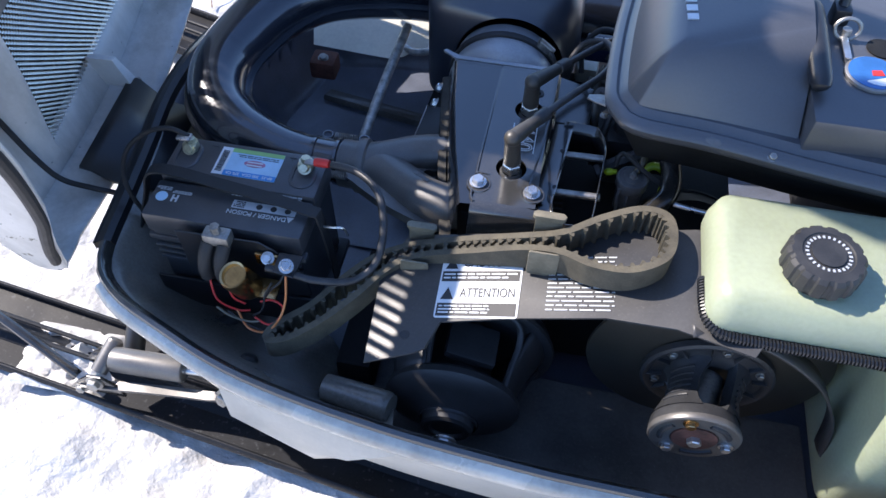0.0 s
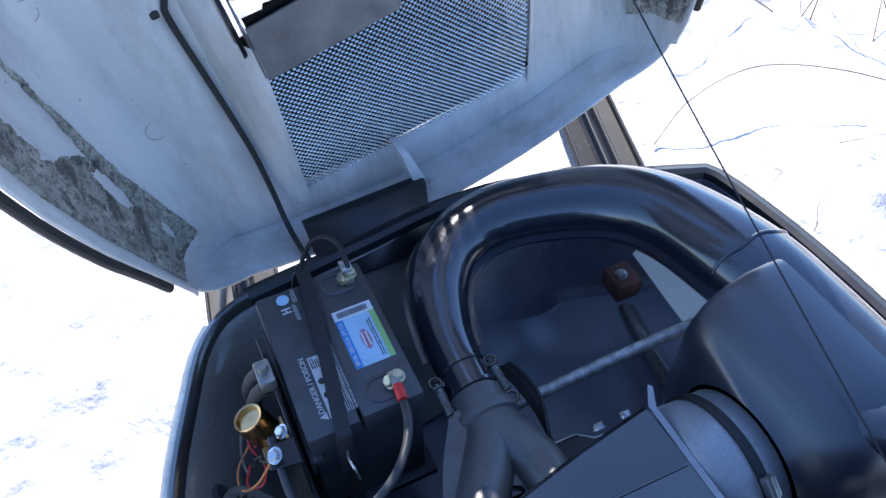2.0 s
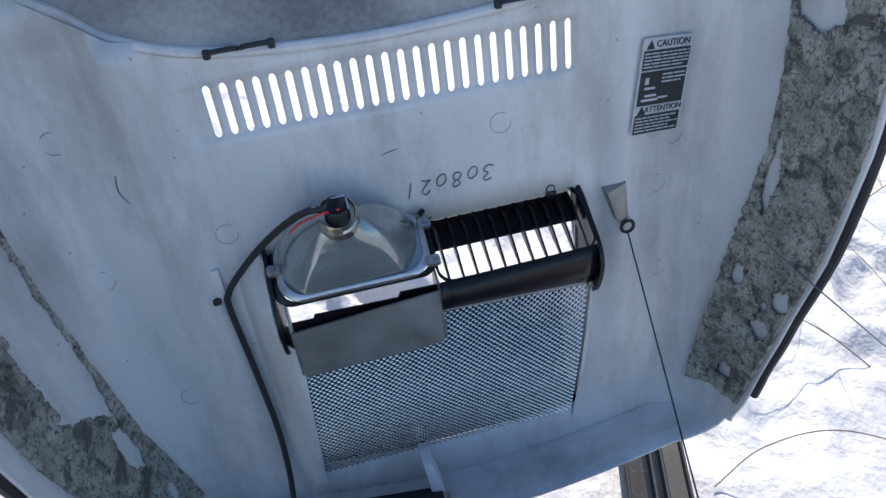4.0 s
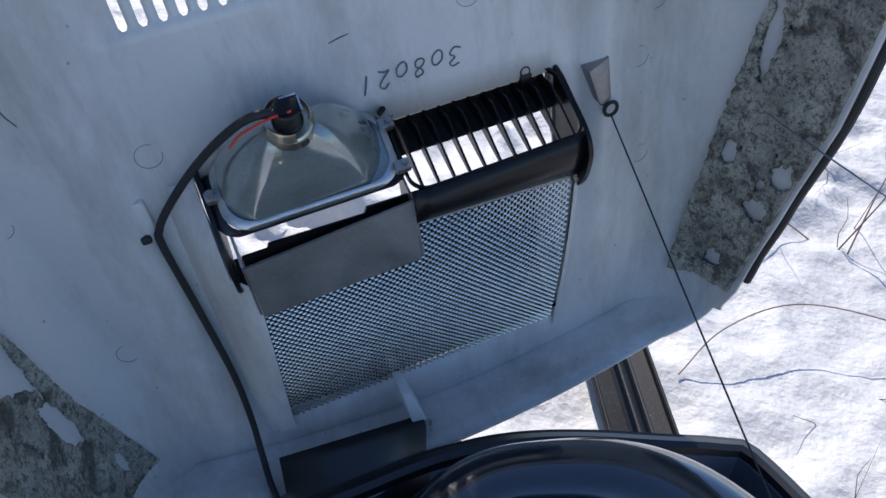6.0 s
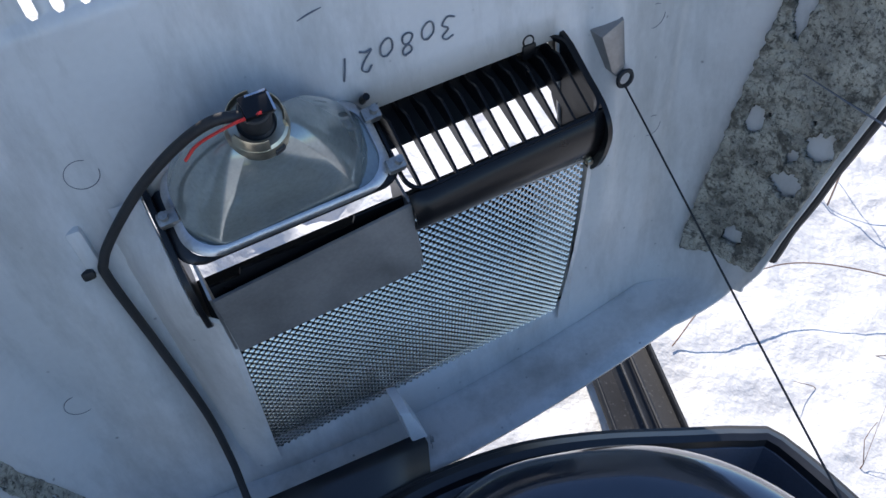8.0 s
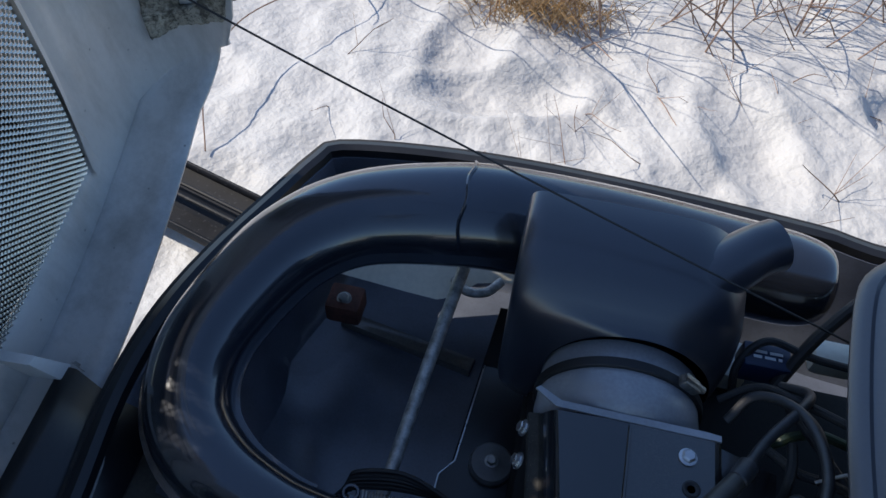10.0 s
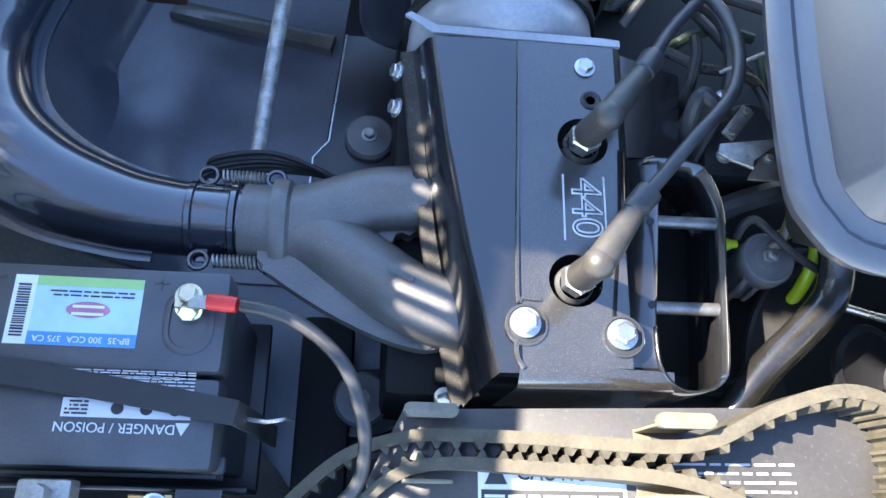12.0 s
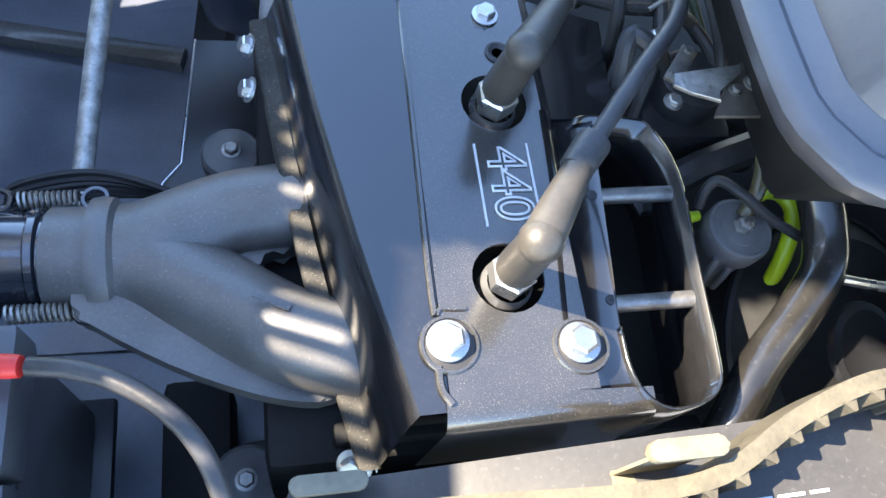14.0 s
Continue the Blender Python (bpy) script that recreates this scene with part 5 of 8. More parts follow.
def build_manifold():
    mf = thing("exhaust_manifold", "satin black cast Y-shaped exhaust manifold", "manifold")
    bm = bmesh.new()
    tube(bm, [(-0.045, 0.917, 0.503, 0.034), (-0.015, 0.916, 0.504, 0.034), (0.012, 0.92, 0.508, 0.033), (0.055, 0.936, 0.519, 0.028), (0.095, 0.938, 0.530, 0.026), (0.14, 0.940, 0.534, 0.026)], 0.03, 28)
    part("upper_branch", bm, CAST, mf, "", 60)
    bm = bmesh.new()
    tube(bm, [(-0.02, 0.914, 0.503, 0.031), (0.012, 0.908, 0.507, 0.032), (0.05, 0.882, 0.517, 0.029), (0.09, 0.854, 0.529, 0.0275), (0.125, 0.841, 0.536, 0.028), (0.15, 0.838, 0.538, 0.028)], 0.03, 28)
    part("lower_branch", bm, CAST, mf, "", 60)
    bm = bmesh.new()
    prism(bm, smooth_path([(-0.03, 0.882), (-0.019, 0.870), (0.023, 0.844), (0.065, 0.825), (0.095, 0.817), (0.114, 0.818), (0.116, 0.83), (0.100, 0.871), (0.085, 0.880), (0.072, 0.888), (0.064, 0.896), (0.071, 0.906), (0.086, 0.912), (0.10, 0.914), (0.106, 0.935), (0.10, 0.966), (0.081, 0.965), (0.031, 0.952), (-0.012, 0.939), (-0.03, 0.94)], 3, True), 0.508, 0.523, None, 0.004)
    part("web", bm, CAST, mf, "flat casting web")
    bm = bmesh.new()
    lathe(bm, (-0.022, 0.9165, 0.5035), (1, 0.0, 0), [(0, 0.030), (0, 0.0385), (0.006, 0.0395), (0.012, 0.0385), (0.016, 0.034)], 32)
    part("joint_collar", bm, CAST, mf)
    m = basis((0.078, 0.866, 0.5575), (-0.9, 0.42, 0.1), (-0.42, -0.9, 0.0))
    bm = bmesh.new()
    text_lines(bm, -0.012, -0.003, 0.012, 0.003, 1, 9, 0.0012, 0.8, m)
    part("cast_mark", bm, CAST, mf, "raised casting mark")
    bm = bmesh.new()
    cyl(bm, (0.088, 0.802, 0.476), (0.116, 0.803, 0.478), 0.0045, seg=12)
    lathe(bm, (0.094, 0.8025, 0.4765), (1, 0, 0), [(0, 0.0085), (0.008, 0.0085), (0.008, 0.004)], 6)
    part("stud_nut", bm, COPPER, mf, "copper-coloured stud and nut")


build_manifold()

TOPZ = 0.627


def ring_hole(bm, cx, cy, r, box2, z, n=24):
    """A flat rectangle with a round hole in it."""
    x0, y0, x1, y1 = box2
    inner = [bm.verts.new((cx + r * math.cos(k * math.tau / n), cy + r * math.sin(k * math.tau / n), z)) for k in range(n)]
    outer = []
    for k in range(n):
        a = k * math.tau / n
        dx, dy = math.cos(a), math.sin(a)
        s = min(((x1 - cx) / dx if dx > 1e-6 else (x0 - cx) / dx if dx < -1e-6 else 9), ((y1 - cy) / dy if dy > 1e-6 else (y0 - cy) / dy if dy < -1e-6 else 9))
        outer.append(bm.verts.new((cx + dx * s, cy + dy * s, z)))
    for k in range(n):
        j = (k + 1) % n
        bm.faces.new((inner[k], inner[j], outer[j], outer[k]))
        a, b = outer[k].co, outer[j].co
        if abs(a.x - b.x) > 1e-5 and abs(a.y - b.y) > 1e-5:
            corner = bm.verts.new((x1 if max(a.x, b.x) > cx + (x1 - cx) * 0.99 else x0, y1 if max(a.y, b.y) > cy + (y1 - cy) * 0.99 else y0, z))
            bm.faces.new((outer[k], outer[j], corner))
    low = [bm.verts.new((v.co.x, v.co.y, z - 0.003)) for v in inner]
    for k in range(n):
        bm.faces.new((inner[k], inner[(k + 1) % n], low[(k + 1) % n], low[k]))


def build_engine():
    en = thing("engine", "gloss black fan-cooled engine shroud with white number and two spark plugs", "engine", Matrix.Translation((-0.0035, 0, -0.011)))
    z = TOPZ
    # main top panel between seam and right fold, with two plug holes
    bm = bmesh.new()
    xs, xr = 0.1600, 0.2325
    yb, yt = 0.790, 1.033
    ring_hole(bm, 0.206, 0.952, 0.0185, (xs, 0.905, xr, 0.985), z)
    ring_hole(bm, 0.197, 0.848, 0.0185, (xs, yb, xr, 0.880), z)
    for y0, y1 in ((0.880, 0.905), (0.985, yt)):
        bm.faces.new([bm.verts.new(p) for p in ((xs, y0, z), (xr, y0, z), (xr, y1, z), (xs, y1, z))])
    # rounded near edge rolling down to the front wall
    prev = None
    for k in range(7):
        a = radians(15 * k)
        row = [bm.verts.new((x, yb - 0.013 * math.sin(a), z - (0.011 if x < 0.25 else 0.006) * (1 - math.cos(a)) - (0.0 if x < 0.25 else 0.006))) for x in (xs - 0.002, xs + 0.02, xr - 0.012, 0.262)]
        if prev:
            for i in range(3):
                bm.faces.new((prev[i], prev[i + 1], row[i + 1], row[i]))
        prev = row
    low = [bm.verts.new((v.co.x + (-0.004 if i == 0 else 0), v.co.y - 0.002, 0.545)) for i, v in enumerate(prev)]
    for i in range(3):
        bm.faces.new((prev[i], prev[i + 1], low[i + 1], low[i]))
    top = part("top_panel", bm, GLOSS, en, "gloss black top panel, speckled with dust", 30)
    # sloping panel from the seam to the far corner
    bm = bmesh.new()
    A = [(0.1630, 1.034, z - 0.0006), (0.1615, 0.95, z - 0.0006), (0.1612, 0.87, z - 0.0006), (0.161, 0.785, z - 0.0016)]
    Bq = [(0.098, 1.030, z + 0.001), (0.110, 0.95, z), (0.126, 0.87, z - 0.001), (0.146, 0.785, z - 0.003)]
    Cq = [(0.093, 1.031, z - 0.004), (0.105, 0.95, z - 0.005), (0.121, 0.87, z - 0.006), (0.142, 0.782, z - 0.008)]
    Dq = [(0.084, 1.046, 0.580), (0.099, 0.955, 0.567), (0.115, 0.87, 0.556), (0.134, 0.775, 0.546)]
    Eq = [(0.086, 1.046, 0.52), (0.100, 0.955, 0.52), (0.116, 0.87, 0.52), (0.135, 0.775, 0.53)]
    loft(bm, [A, Bq, Cq, Dq, Eq], False)
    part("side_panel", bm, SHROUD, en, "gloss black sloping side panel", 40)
    bm = bmesh.new()
    tube(bm, [(0.1610, 1.03, z), (0.1590, 0.93, z), (0.1575, 0.838, z), (0.161, 0.834, z), (0.173, 0.833, z)], 0.0016, 6, 4)
    tube(bm, [(0.1565, 0.806, z), (0.157, 0.795, z), (0.161, 0.788, z)], 0.0018, 6, 4)
    part("panel_seam", bm, GLOSS, en, "raised panel seam")
    # dusty lip along the foot of the side panel
    bm = bmesh.new()
    foot = [(0.078, 1.046, 0.580), (0.091, 0.955, 0.566), (0.106, 0.87, 0.555), (0.128, 0.775, 0.545)]
    rows = [[], [], [], [], []]
    for p in smooth_path(foot, 8):
        for row, (dx, dz) in zip(rows, ((0.008, 0.004), (0.004, 0.0015), (-0.001, 0.001), (-0.003, -0.001), (-0.003, -0.010))):
            row.append((p[0] + dx, p[1], p[2] + dz + 0.0008 * math.sin(p[1] * 380)))
    loft(bm, rows, False)
    part("panel_lip", bm, DUSTY, en, "dusty lip at the foot of the side panel", 50)
    # right side: lower dark panel, slotted cover with struts
    bm = bmesh.new()
    loft(bm, [[(0.2315, 1.033, z - 0.0003), (0.2310, 0.945, z - 0.0003)], [(0.2365, 1.033, z - 0.001), (0.2345, 0.945, z - 0.001)], [(0.240, 1.031, z - 0.006), (0.240, 0.945, z - 0.006)], [(0.2865, 1.019, z - 0.009), (0.2805, 0.947, z - 0.009)], [(0.2885, 1.019, z - 0.06), (0.283, 0.94, z - 0.06)]], False)
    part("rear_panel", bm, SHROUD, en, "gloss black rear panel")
    # the top panel drops over a soft fold to a dark channel beside the cooling slot
    ys = [0.947, 0.92, 0.898, 0.86, 0.842, 0.826, 0.812, 0.80, 0.788, 0.780, 0.777]
    rows = [[], [], [], [], [], [], [], []]
    for y in ys:
        xf = float(np.interp(y, [0.777, 0.80, 0.826, 0.898, 0.947], [0.2275, 0.2245, 0.2235, 0.2315, 0.2340]))
        xo = float(np.interp(y, [0.777, 0.79, 0.802, 0.842, 0.898, 0.947], [0.262, 0.2525, 0.2505, 0.2545, 0.2600, 0.2650]))
        dip = 0.014 * max(0.0, (0.792 - y) / 0.015) ** 1.5
        for row, (x, dz) in zip(rows, ((xf - 0.003, 0.0004), (xf, 0.0), (xf + 0.0035, -0.0018), (xf + 0.006, -0.006), (xf + 0.0085, -0.0078), (xo - 0.003, -0.0082), (xo, -0.0065), (xo + 0.0005, -0.060))):
            row.append((x, y, z + dz - dip))
    loft(bm := bmesh.new(), rows, False)
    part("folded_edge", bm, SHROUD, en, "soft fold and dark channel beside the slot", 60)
    for x, y in ((0.2545, 0.897), (0.2515, 0.836)):
        bm = bmesh.new()
        lathe(bm, (x, y, z - 0.0085), (0, 0, 1), [(0, 0.003), (0.0012, 0.0028), (0.0016, 0.0015), (0.0008, 0)], 12)
        part("channel_rivet", bm, INK_AND_SHADE, en, "small black rivet")
    bm = bmesh.new()
    path = smooth_path([(0.2525, 0.944), (0.262, 0.946), (0.285, 0.944), (0.298, 0.938), (0.3075, 0.908), (0.3045, 0.86), (0.300, 0.80), (0.296, 0.786), (0.286, 0.779), (0.268, 0.777), (0.256, 0.785), (0.2505, 0.80), (0.2505, 0.82)], 4)
    loft(bm, [[(x, y, z - 0.003) for x, y in path], [(x, y, z - 0.065) for x, y in path]], False)
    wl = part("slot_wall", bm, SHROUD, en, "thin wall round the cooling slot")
    so = wl.modifiers.new("thickness", "SOLIDIFY")
    so.thickness = 0.0015
    for y in (0.901, 0.837):
        bm = bmesh.new()
        cyl(bm, (0.247, y, z - 0.018), (0.306, y, z - 0.016), 0.0046, seg=14)
        part("strut", bm, DULLSTEEL, en, "plain steel strut")
    # cylinder fins deep in the slot and below the shroud
    for k in range(9):
        bm = bmesh.new()
        box(bm, (0.2575, 0.797 + 0.009 * k, 0.535), (0.016, 0.0035, 0.10), 0.001)
        part("cooling_fin", bm, DEPTHSHADE, en, "cast cooling fin" if k < 1 else "")
    # Oversized block, blackened to fill the shaded bay below the shroud.
    bm = bmesh.new()
    box(bm, (0.285, 0.985, 0.415), (0.42, 0.40, 0.19), 0.01)
    box(bm, (0.195, 0.90, 0.53), (0.11, 0.20, 0.12), 0.01)
    part("crankcase", bm, DEPTHSHADE, en, "dark engine block enlarged to fill the shaded bay")
    # number with two rules
    num = glyphs("shroud_number", "440", 0.0295, pose(0.2055, 0.9005, z + 0.0006, 0, 0, -90), SILVERPRINT, en, outline=0.00065, depth=0, label="white outlined number")
    for x in (0.1905, 0.2195):
        bm = bmesh.new()
        flat(bm, x - 0.0006, 0.876, x + 0.0006, 0.925, z, z + 0.0006)
        part("number_rule", bm, SILVERPRINT, en, "white rule beside the number")
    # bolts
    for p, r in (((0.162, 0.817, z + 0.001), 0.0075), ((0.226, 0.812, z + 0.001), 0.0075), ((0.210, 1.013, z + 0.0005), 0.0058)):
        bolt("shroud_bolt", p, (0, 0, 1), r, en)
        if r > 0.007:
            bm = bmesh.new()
            # Flat black disc painted as the shade in the bolt's recess.
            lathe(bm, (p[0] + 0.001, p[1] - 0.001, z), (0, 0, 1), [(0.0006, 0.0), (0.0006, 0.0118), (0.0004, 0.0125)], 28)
            part("bolt_pocket_shade", bm, INK_AND_SHADE, en, "flat black disc as the shade of the bolt recess")
            bm = bmesh.new()
            tube(bm, [(p[0] + 0.001 + 0.0132 * math.cos(a), p[1] - 0.001 + 0.0132 * math.sin(a), z + 0.0002) for a in [math.tau * k / 28 for k in range(29)]], 0.0013, 6, 1)
            part("pocket_rim", bm, GLOSS, en, "raised rim of the bolt recess")
    bm = bmesh.new()
    lathe(bm, (0.2135, 0.986, z - 0.001), (0, 0, 1), [(0, 0.0075), (0.002, 0.0075), (0.0025, 0.006), (0.001, 0.0035), (0.001, 0)], 20)
    part("recessed_screw", bm, INK_AND_SHADE, en, "black recessed screw")
    for y in (1.034, 1.001):
        bolt("side_bolt", (0.0745, y, 0.571), (-0.8, 0, 0.4), 0.006, en)
    for p, r in (((0.125, 0.783, 0.515), 0.008),):
        bolt("base_bolt", p, (-0.4, -0.6, 0.7), r, en)
    bm = bmesh.new()
    lathe(bm, (0.150, 0.768, 0.50), (-0.2, -0.5, 0.8), [(0, 0.011), (0.018, 0.011), (0.02, 0.009), (0.02, 0)], 16)
    part("base_boss", bm, CAST, en)
    # spark plugs, boots and leads
    for (x, y), path, collar in (((0.206, 0.952), [(0.206, 0.951, 0.640), (0.205, 0.944, 0.668), (0.206, 0.941, 0.683), (0.215, 0.953, 0.690), (0.238, 0.986, 0.676), (0.262, 1.024, 0.668), (0.292, 1.06, 0.665), (0.305, 1.085, 0.65), (0.29, 1.10, 0.63)], 4),
                                  ((0.197, 0.848), [(0.197, 0.847, 0.640), (0.195, 0.842, 0.668), (0.195, 0.841, 0.683), (0.202, 0.850, 0.692), (0.223, 0.882, 0.684), (0.256, 0.922, 0.690), (0.288, 0.962, 0.692), (0.298, 1.01, 0.684), (0.288, 1.055, 0.668), (0.262, 1.075, 0.645), (0.245, 1.06, 0.62)], 4)):
        pl = thing("spark_plug", "spark plug with black rubber boot and lead", "spark plug", Matrix.Translation((-0.0035, 0, -0.011)), group="spark plugs")
        bm = bmesh.new()
        lathe(bm, (x, y, 0.626), (0, -0.1, 1), [(0, 0.0118), (0.012, 0.0118), (0.0135, 0.0105), (0.0135, 0.007)], 6)
        lathe(bm, (x, y, 0.608), (0, -0.1, 1), [(0, 0.013), (0.014, 0.0135), (0.016, 0.0125), (0.018, 0.0115), (0.02, 0.0115)], 24)
        part("plug_body", bm, STEEL, pl, "bright plug hexagon", 25)
        bm = bmesh.new()
        lower, elbow, arm = Vector(path[0]), Vector(path[2]), Vector(path[4])
        tube(bm, [(*lower, 0.0098), (*lower.lerp(elbow, 0.1), 0.0102), (*lower.lerp(elbow, 0.75), 0.0094), (*elbow, 0.0090)], 0.01, 24, 3)
        lathe(bm, elbow - Vector((0, 0, 0.010)), (0, 0, 1), [(0, 0)] + [(0.010 - 0.010 * math.cos(radians(18 * k)), 0.0102 * math.sin(radians(18 * k))) for k in range(1, 10)] + [(0.020, 0)], 24)
        tube(bm, [(*elbow, 0.0094), (*elbow.lerp(arm, 0.25), 0.0090), (*elbow.lerp(arm, 0.6), 0.0078), (*arm, 0.0064)], 0.01, 24, 4)
        part("boot", bm, BOOT, pl, "angled rubber boot", 60)
        bm = bmesh.new()
        lathe(bm, Vector(path[4]), Vector(path[5]) - Vector(path[4]), [(-0.010, 0.0066), (-0.009, 0.0078), (0.008, 0.0084), (0.0095, 0.008), (0.010, 0.005)], 20)
        part("boot_collar", bm, HOSE, pl)
        bm = bmesh.new()
        tube(bm, path[4:], 0.0044, 12, 8)
        part("lead", bm, HOSE, pl, "thick black ignition lead", 60)
    # fan collar and clamp
    bm = bmesh.new()
    cx, cz = 0.158, 0.560
    lathe(bm, (cx, 1.040, cz), (0, 1, 0), [(0, 0.066), (0.003, 0.0715), (0.012, 0.0765), (0.024, 0.0775), (0.035, 0.0765), (0.06, 0.076), (0.07, 0.076)], 64)
    part("fan_collar", bm, COLLAR, en, "grey metal fan collar", 50)
    bm = bmesh.new()
    prism(bm, [(0.096, 1.0335), (0.238, 1.0335), (0.238, 1.039), (0.225, 1.040), (0.1, 1.040), (0.08, 1.050), (0.076, 1.047)], z - 0.002, z + 0.001)
    part("collar_edge", bm, COLLAR, en, "light grey sheet edge")
    bm = bmesh.new()
    lathe(bm, (cx, 1.0795, cz), (0, 1, 0), [(0, 0.0755), (0, 0.0795), (0.001, 0.0805), (0.009, 0.0805), (0.010, 0.0795), (0.010, 0.0755)], 64)
    cl = part("hose_clamp", bm, RUBBER, en, "dark hose clamp")
    bm = bmesh.new()
    box(bm, (0, 0, 0), (0.020, 0.012, 0.010), 0.002, pose(0.2105, 1.0845, 0.6265, 0, 38, 0))
    cyl(bm, (0.203, 1.0845, 0.636), (0.224, 1.0845, 0.620), 0.0038, seg=10)
    part("clamp_screw", bm, DULLSTEEL, cl, "clamp screw")
    return en


build_engine()


def build_duct():
    d = thing("cooling_duct", "matte black plastic air duct with side spout over the fan", "air duct")
    cx = 0.158
    bm = bmesh.new()
    # cross sections from the round collar out to a box with a flat left side and top
    rings = []
    for y, left, right, top, bot, el, er in ((1.1045, 0.0795, 0.0795, 0.6395, 0.4805, 2.0, 2.0), (1.1075, 0.098, 0.081, 0.6408, 0.476, 3.4, 2.05), (1.113, 0.114, 0.084, 0.6445, 0.472, 6.5, 2.15), (1.121, 0.122, 0.090, 0.654, 0.47, 9, 2.4), (1.132, 0.124, 0.095, 0.667, 0.47, 12, 2.7), (1.147, 0.124, 0.098, 0.679, 0.47, 16, 2.9), (1.175, 0.124, 0.098, 0.690, 0.47, 18, 3.0), (1.200, 0.124, 0.097, 0.692, 0.47, 18, 3.0), (1.216, 0.124, 0.096, 0.690, 0.475, 18, 3.0), (1.221, 0.120, 0.092, 0.682, 0.48, 14, 3.0)):
        ring = []
        for k in range(80):
            a = k * math.tau / 80
            c, s = math.cos(a), math.sin(a)
            e, hw = (el, left) if c < 0 else (er, right)
            ring.append((cx + hw * math.copysign(abs(c) ** (2 / e), c), y, (top + bot) / 2 + (top - bot) / 2 * math.copysign(abs(s) ** (2 / e), s)))
        rings.append(ring)
    vs = loft(bm, rings)
    bm.faces.new(vs[-1])
    part("duct_body", bm, DUCT, d, "", 50)
    bm = bmesh.new()
    tube(bm, [(0.172, 1.165, 0.640, 0.028), (0.20, 1.171, 0.652, 0.030), (0.228, 1.190, 0.664, 0.027), (0.250, 1.208, 0.670, 0.0255), (0.268, 1.219, 0.672, 0.0255)], 0.03, 24)
    part("spout", bm, DUCT, d, "round side spout", 50)


build_duct()


def build_battery():
    b = thing("battery", "black lead-acid battery with printed labels, held by a strap", "battery")
    x0, x1, y0, y1, zt, zb = -0.236, -0.036, 0.722, 0.852, 0.580, 0.408
    bm = bmesh.new()
    box(bm, ((x0 + x1) / 2, (y0 + y1) / 2, (zt - 0.03 + zb) / 2), (x1 - x0 - 0.008, y1 - y0 - 0.006, zt - 0.03 - zb), 0.004)
    part("case", bm, BATTERY, b)
    bm = bmesh.new()
    ym = 0.783
    box(bm, ((x0 + x1) / 2, (ym + y1) / 2, zt - 0.016), (x1 - x0, y1 - ym, 0.034), 0.005)
    part("rear_cover", bm, BATTERY, b, "raised rear half of the cover")
    bm = bmesh.new()
    box(bm, ((x0 + x1) / 2, (y0 + ym) / 2 - 0.001, zt - 0.021), (x1 - x0, ym - y0 - 0.003, 0.034), 0.005)
    box(bm, ((x0 + x1) / 2, y0 + 0.006, zt - 0.048), (x1 - x0 + 0.004, 0.012, 0.010), 0.003)
    part("front_cover", bm, BATTERY, b, "front half of the cover")
    for k in range(3):
        bm = bmesh.new()
        box(bm, ((x0 + x1) / 2, y0 - 0.0005, zt - 0.060 - 0.012 * k), (x1 - x0 - 0.01, 0.005, 0.005), 0.0015)
        part("case_rib", bm, BATTERY, b)
    # terminals on rounded tabs
    for x, y in ((-0.213, 0.831), (-0.060, 0.828)):
        tab = round_rect(x - 0.0165, y - 0.034, x + 0.0165, y + 0.012, 0.016, 7)
        bm = bmesh.new()
        loft(bm, [[(px, py, zt + h) for px, py in ring] for ring, h in ((tab, -0.004), (tab, 0.0022), (round_rect(x - 0.015, y - 0.0325, x + 0.015, y + 0.0105, 0.0145, 7), 0.003), (round_rect(x - 0.0125, y - 0.030, x + 0.0125, y + 0.008, 0.012, 7), 0.003), (round_rect(x - 0.0120, y - 0.0295, x + 0.0120, y + 0.0075, 0.0115, 7), 0.0012))])
        bm.faces.new([v for v in list(bm.verts)[-32:]])
        part("terminal_seat", bm, BATTERY, b, "raised tab round the terminal")
        bm = bmesh.new()
        box(bm, (x, y + 0.001, zt + 0.0065), (0.018, 0.012, 0.011), 0.002)
        post = part("terminal", bm, ZINC, b, "tarnished terminal post")
        for axis, base in (((0, -0.75, 0.65), Vector((x, y - 0.004, zt + 0.007))), ((0, 0.15, 1), Vector((x, y + 0.003, zt + 0.011)))):
            bm = bmesh.new()
            lathe(bm, base, axis, [(0, 0.0088), (0.0014, 0.0088), (0.0014, 0.0066)], 24)
            lathe(bm, base + Vector(axis).normalized() * 0.0014, axis, [(0, 0.0064), (0.0048, 0.0064), (0.0056, 0.0054), (0.0056, 0)], 6)
            part("terminal_bolt", bm, ZINC, post, "yellowish zinc bolt and washer", 30)
    for x, cross in ((-0.185, False), (-0.081, True)):
        bm = bmesh.new()
        box(bm, (x, 0.842, zt + 0.0012), (0.010, 0.0012, 0.0012), 0)
        if cross:
            box(bm, (x, 0.842, zt + 0.0012), (0.0012, 0.010, 0.0012), 0)
        part("polarity_mark", bm, BATTERY, b, "moulded plus sign" if cross else "moulded minus sign")
    # top sticker
    S = basis((-0.133, 0.820, zt + 0.0012), (-1, 0.0, 0), (0, -1, 0))
    bm = bmesh.new()
    flat(bm, -0.041, -0.023, 0.041, 0.023, 0, 0.0006, S)
    st = part("sticker", bm, PALEBLUE, b, "white, blue and green printed sticker")
    bm = bmesh.new(); flat(bm, -0.041, 0.0145, 0.027, 0.023, 0.0006, 0.001, S); part("blue_band", bm, BLUE, st)
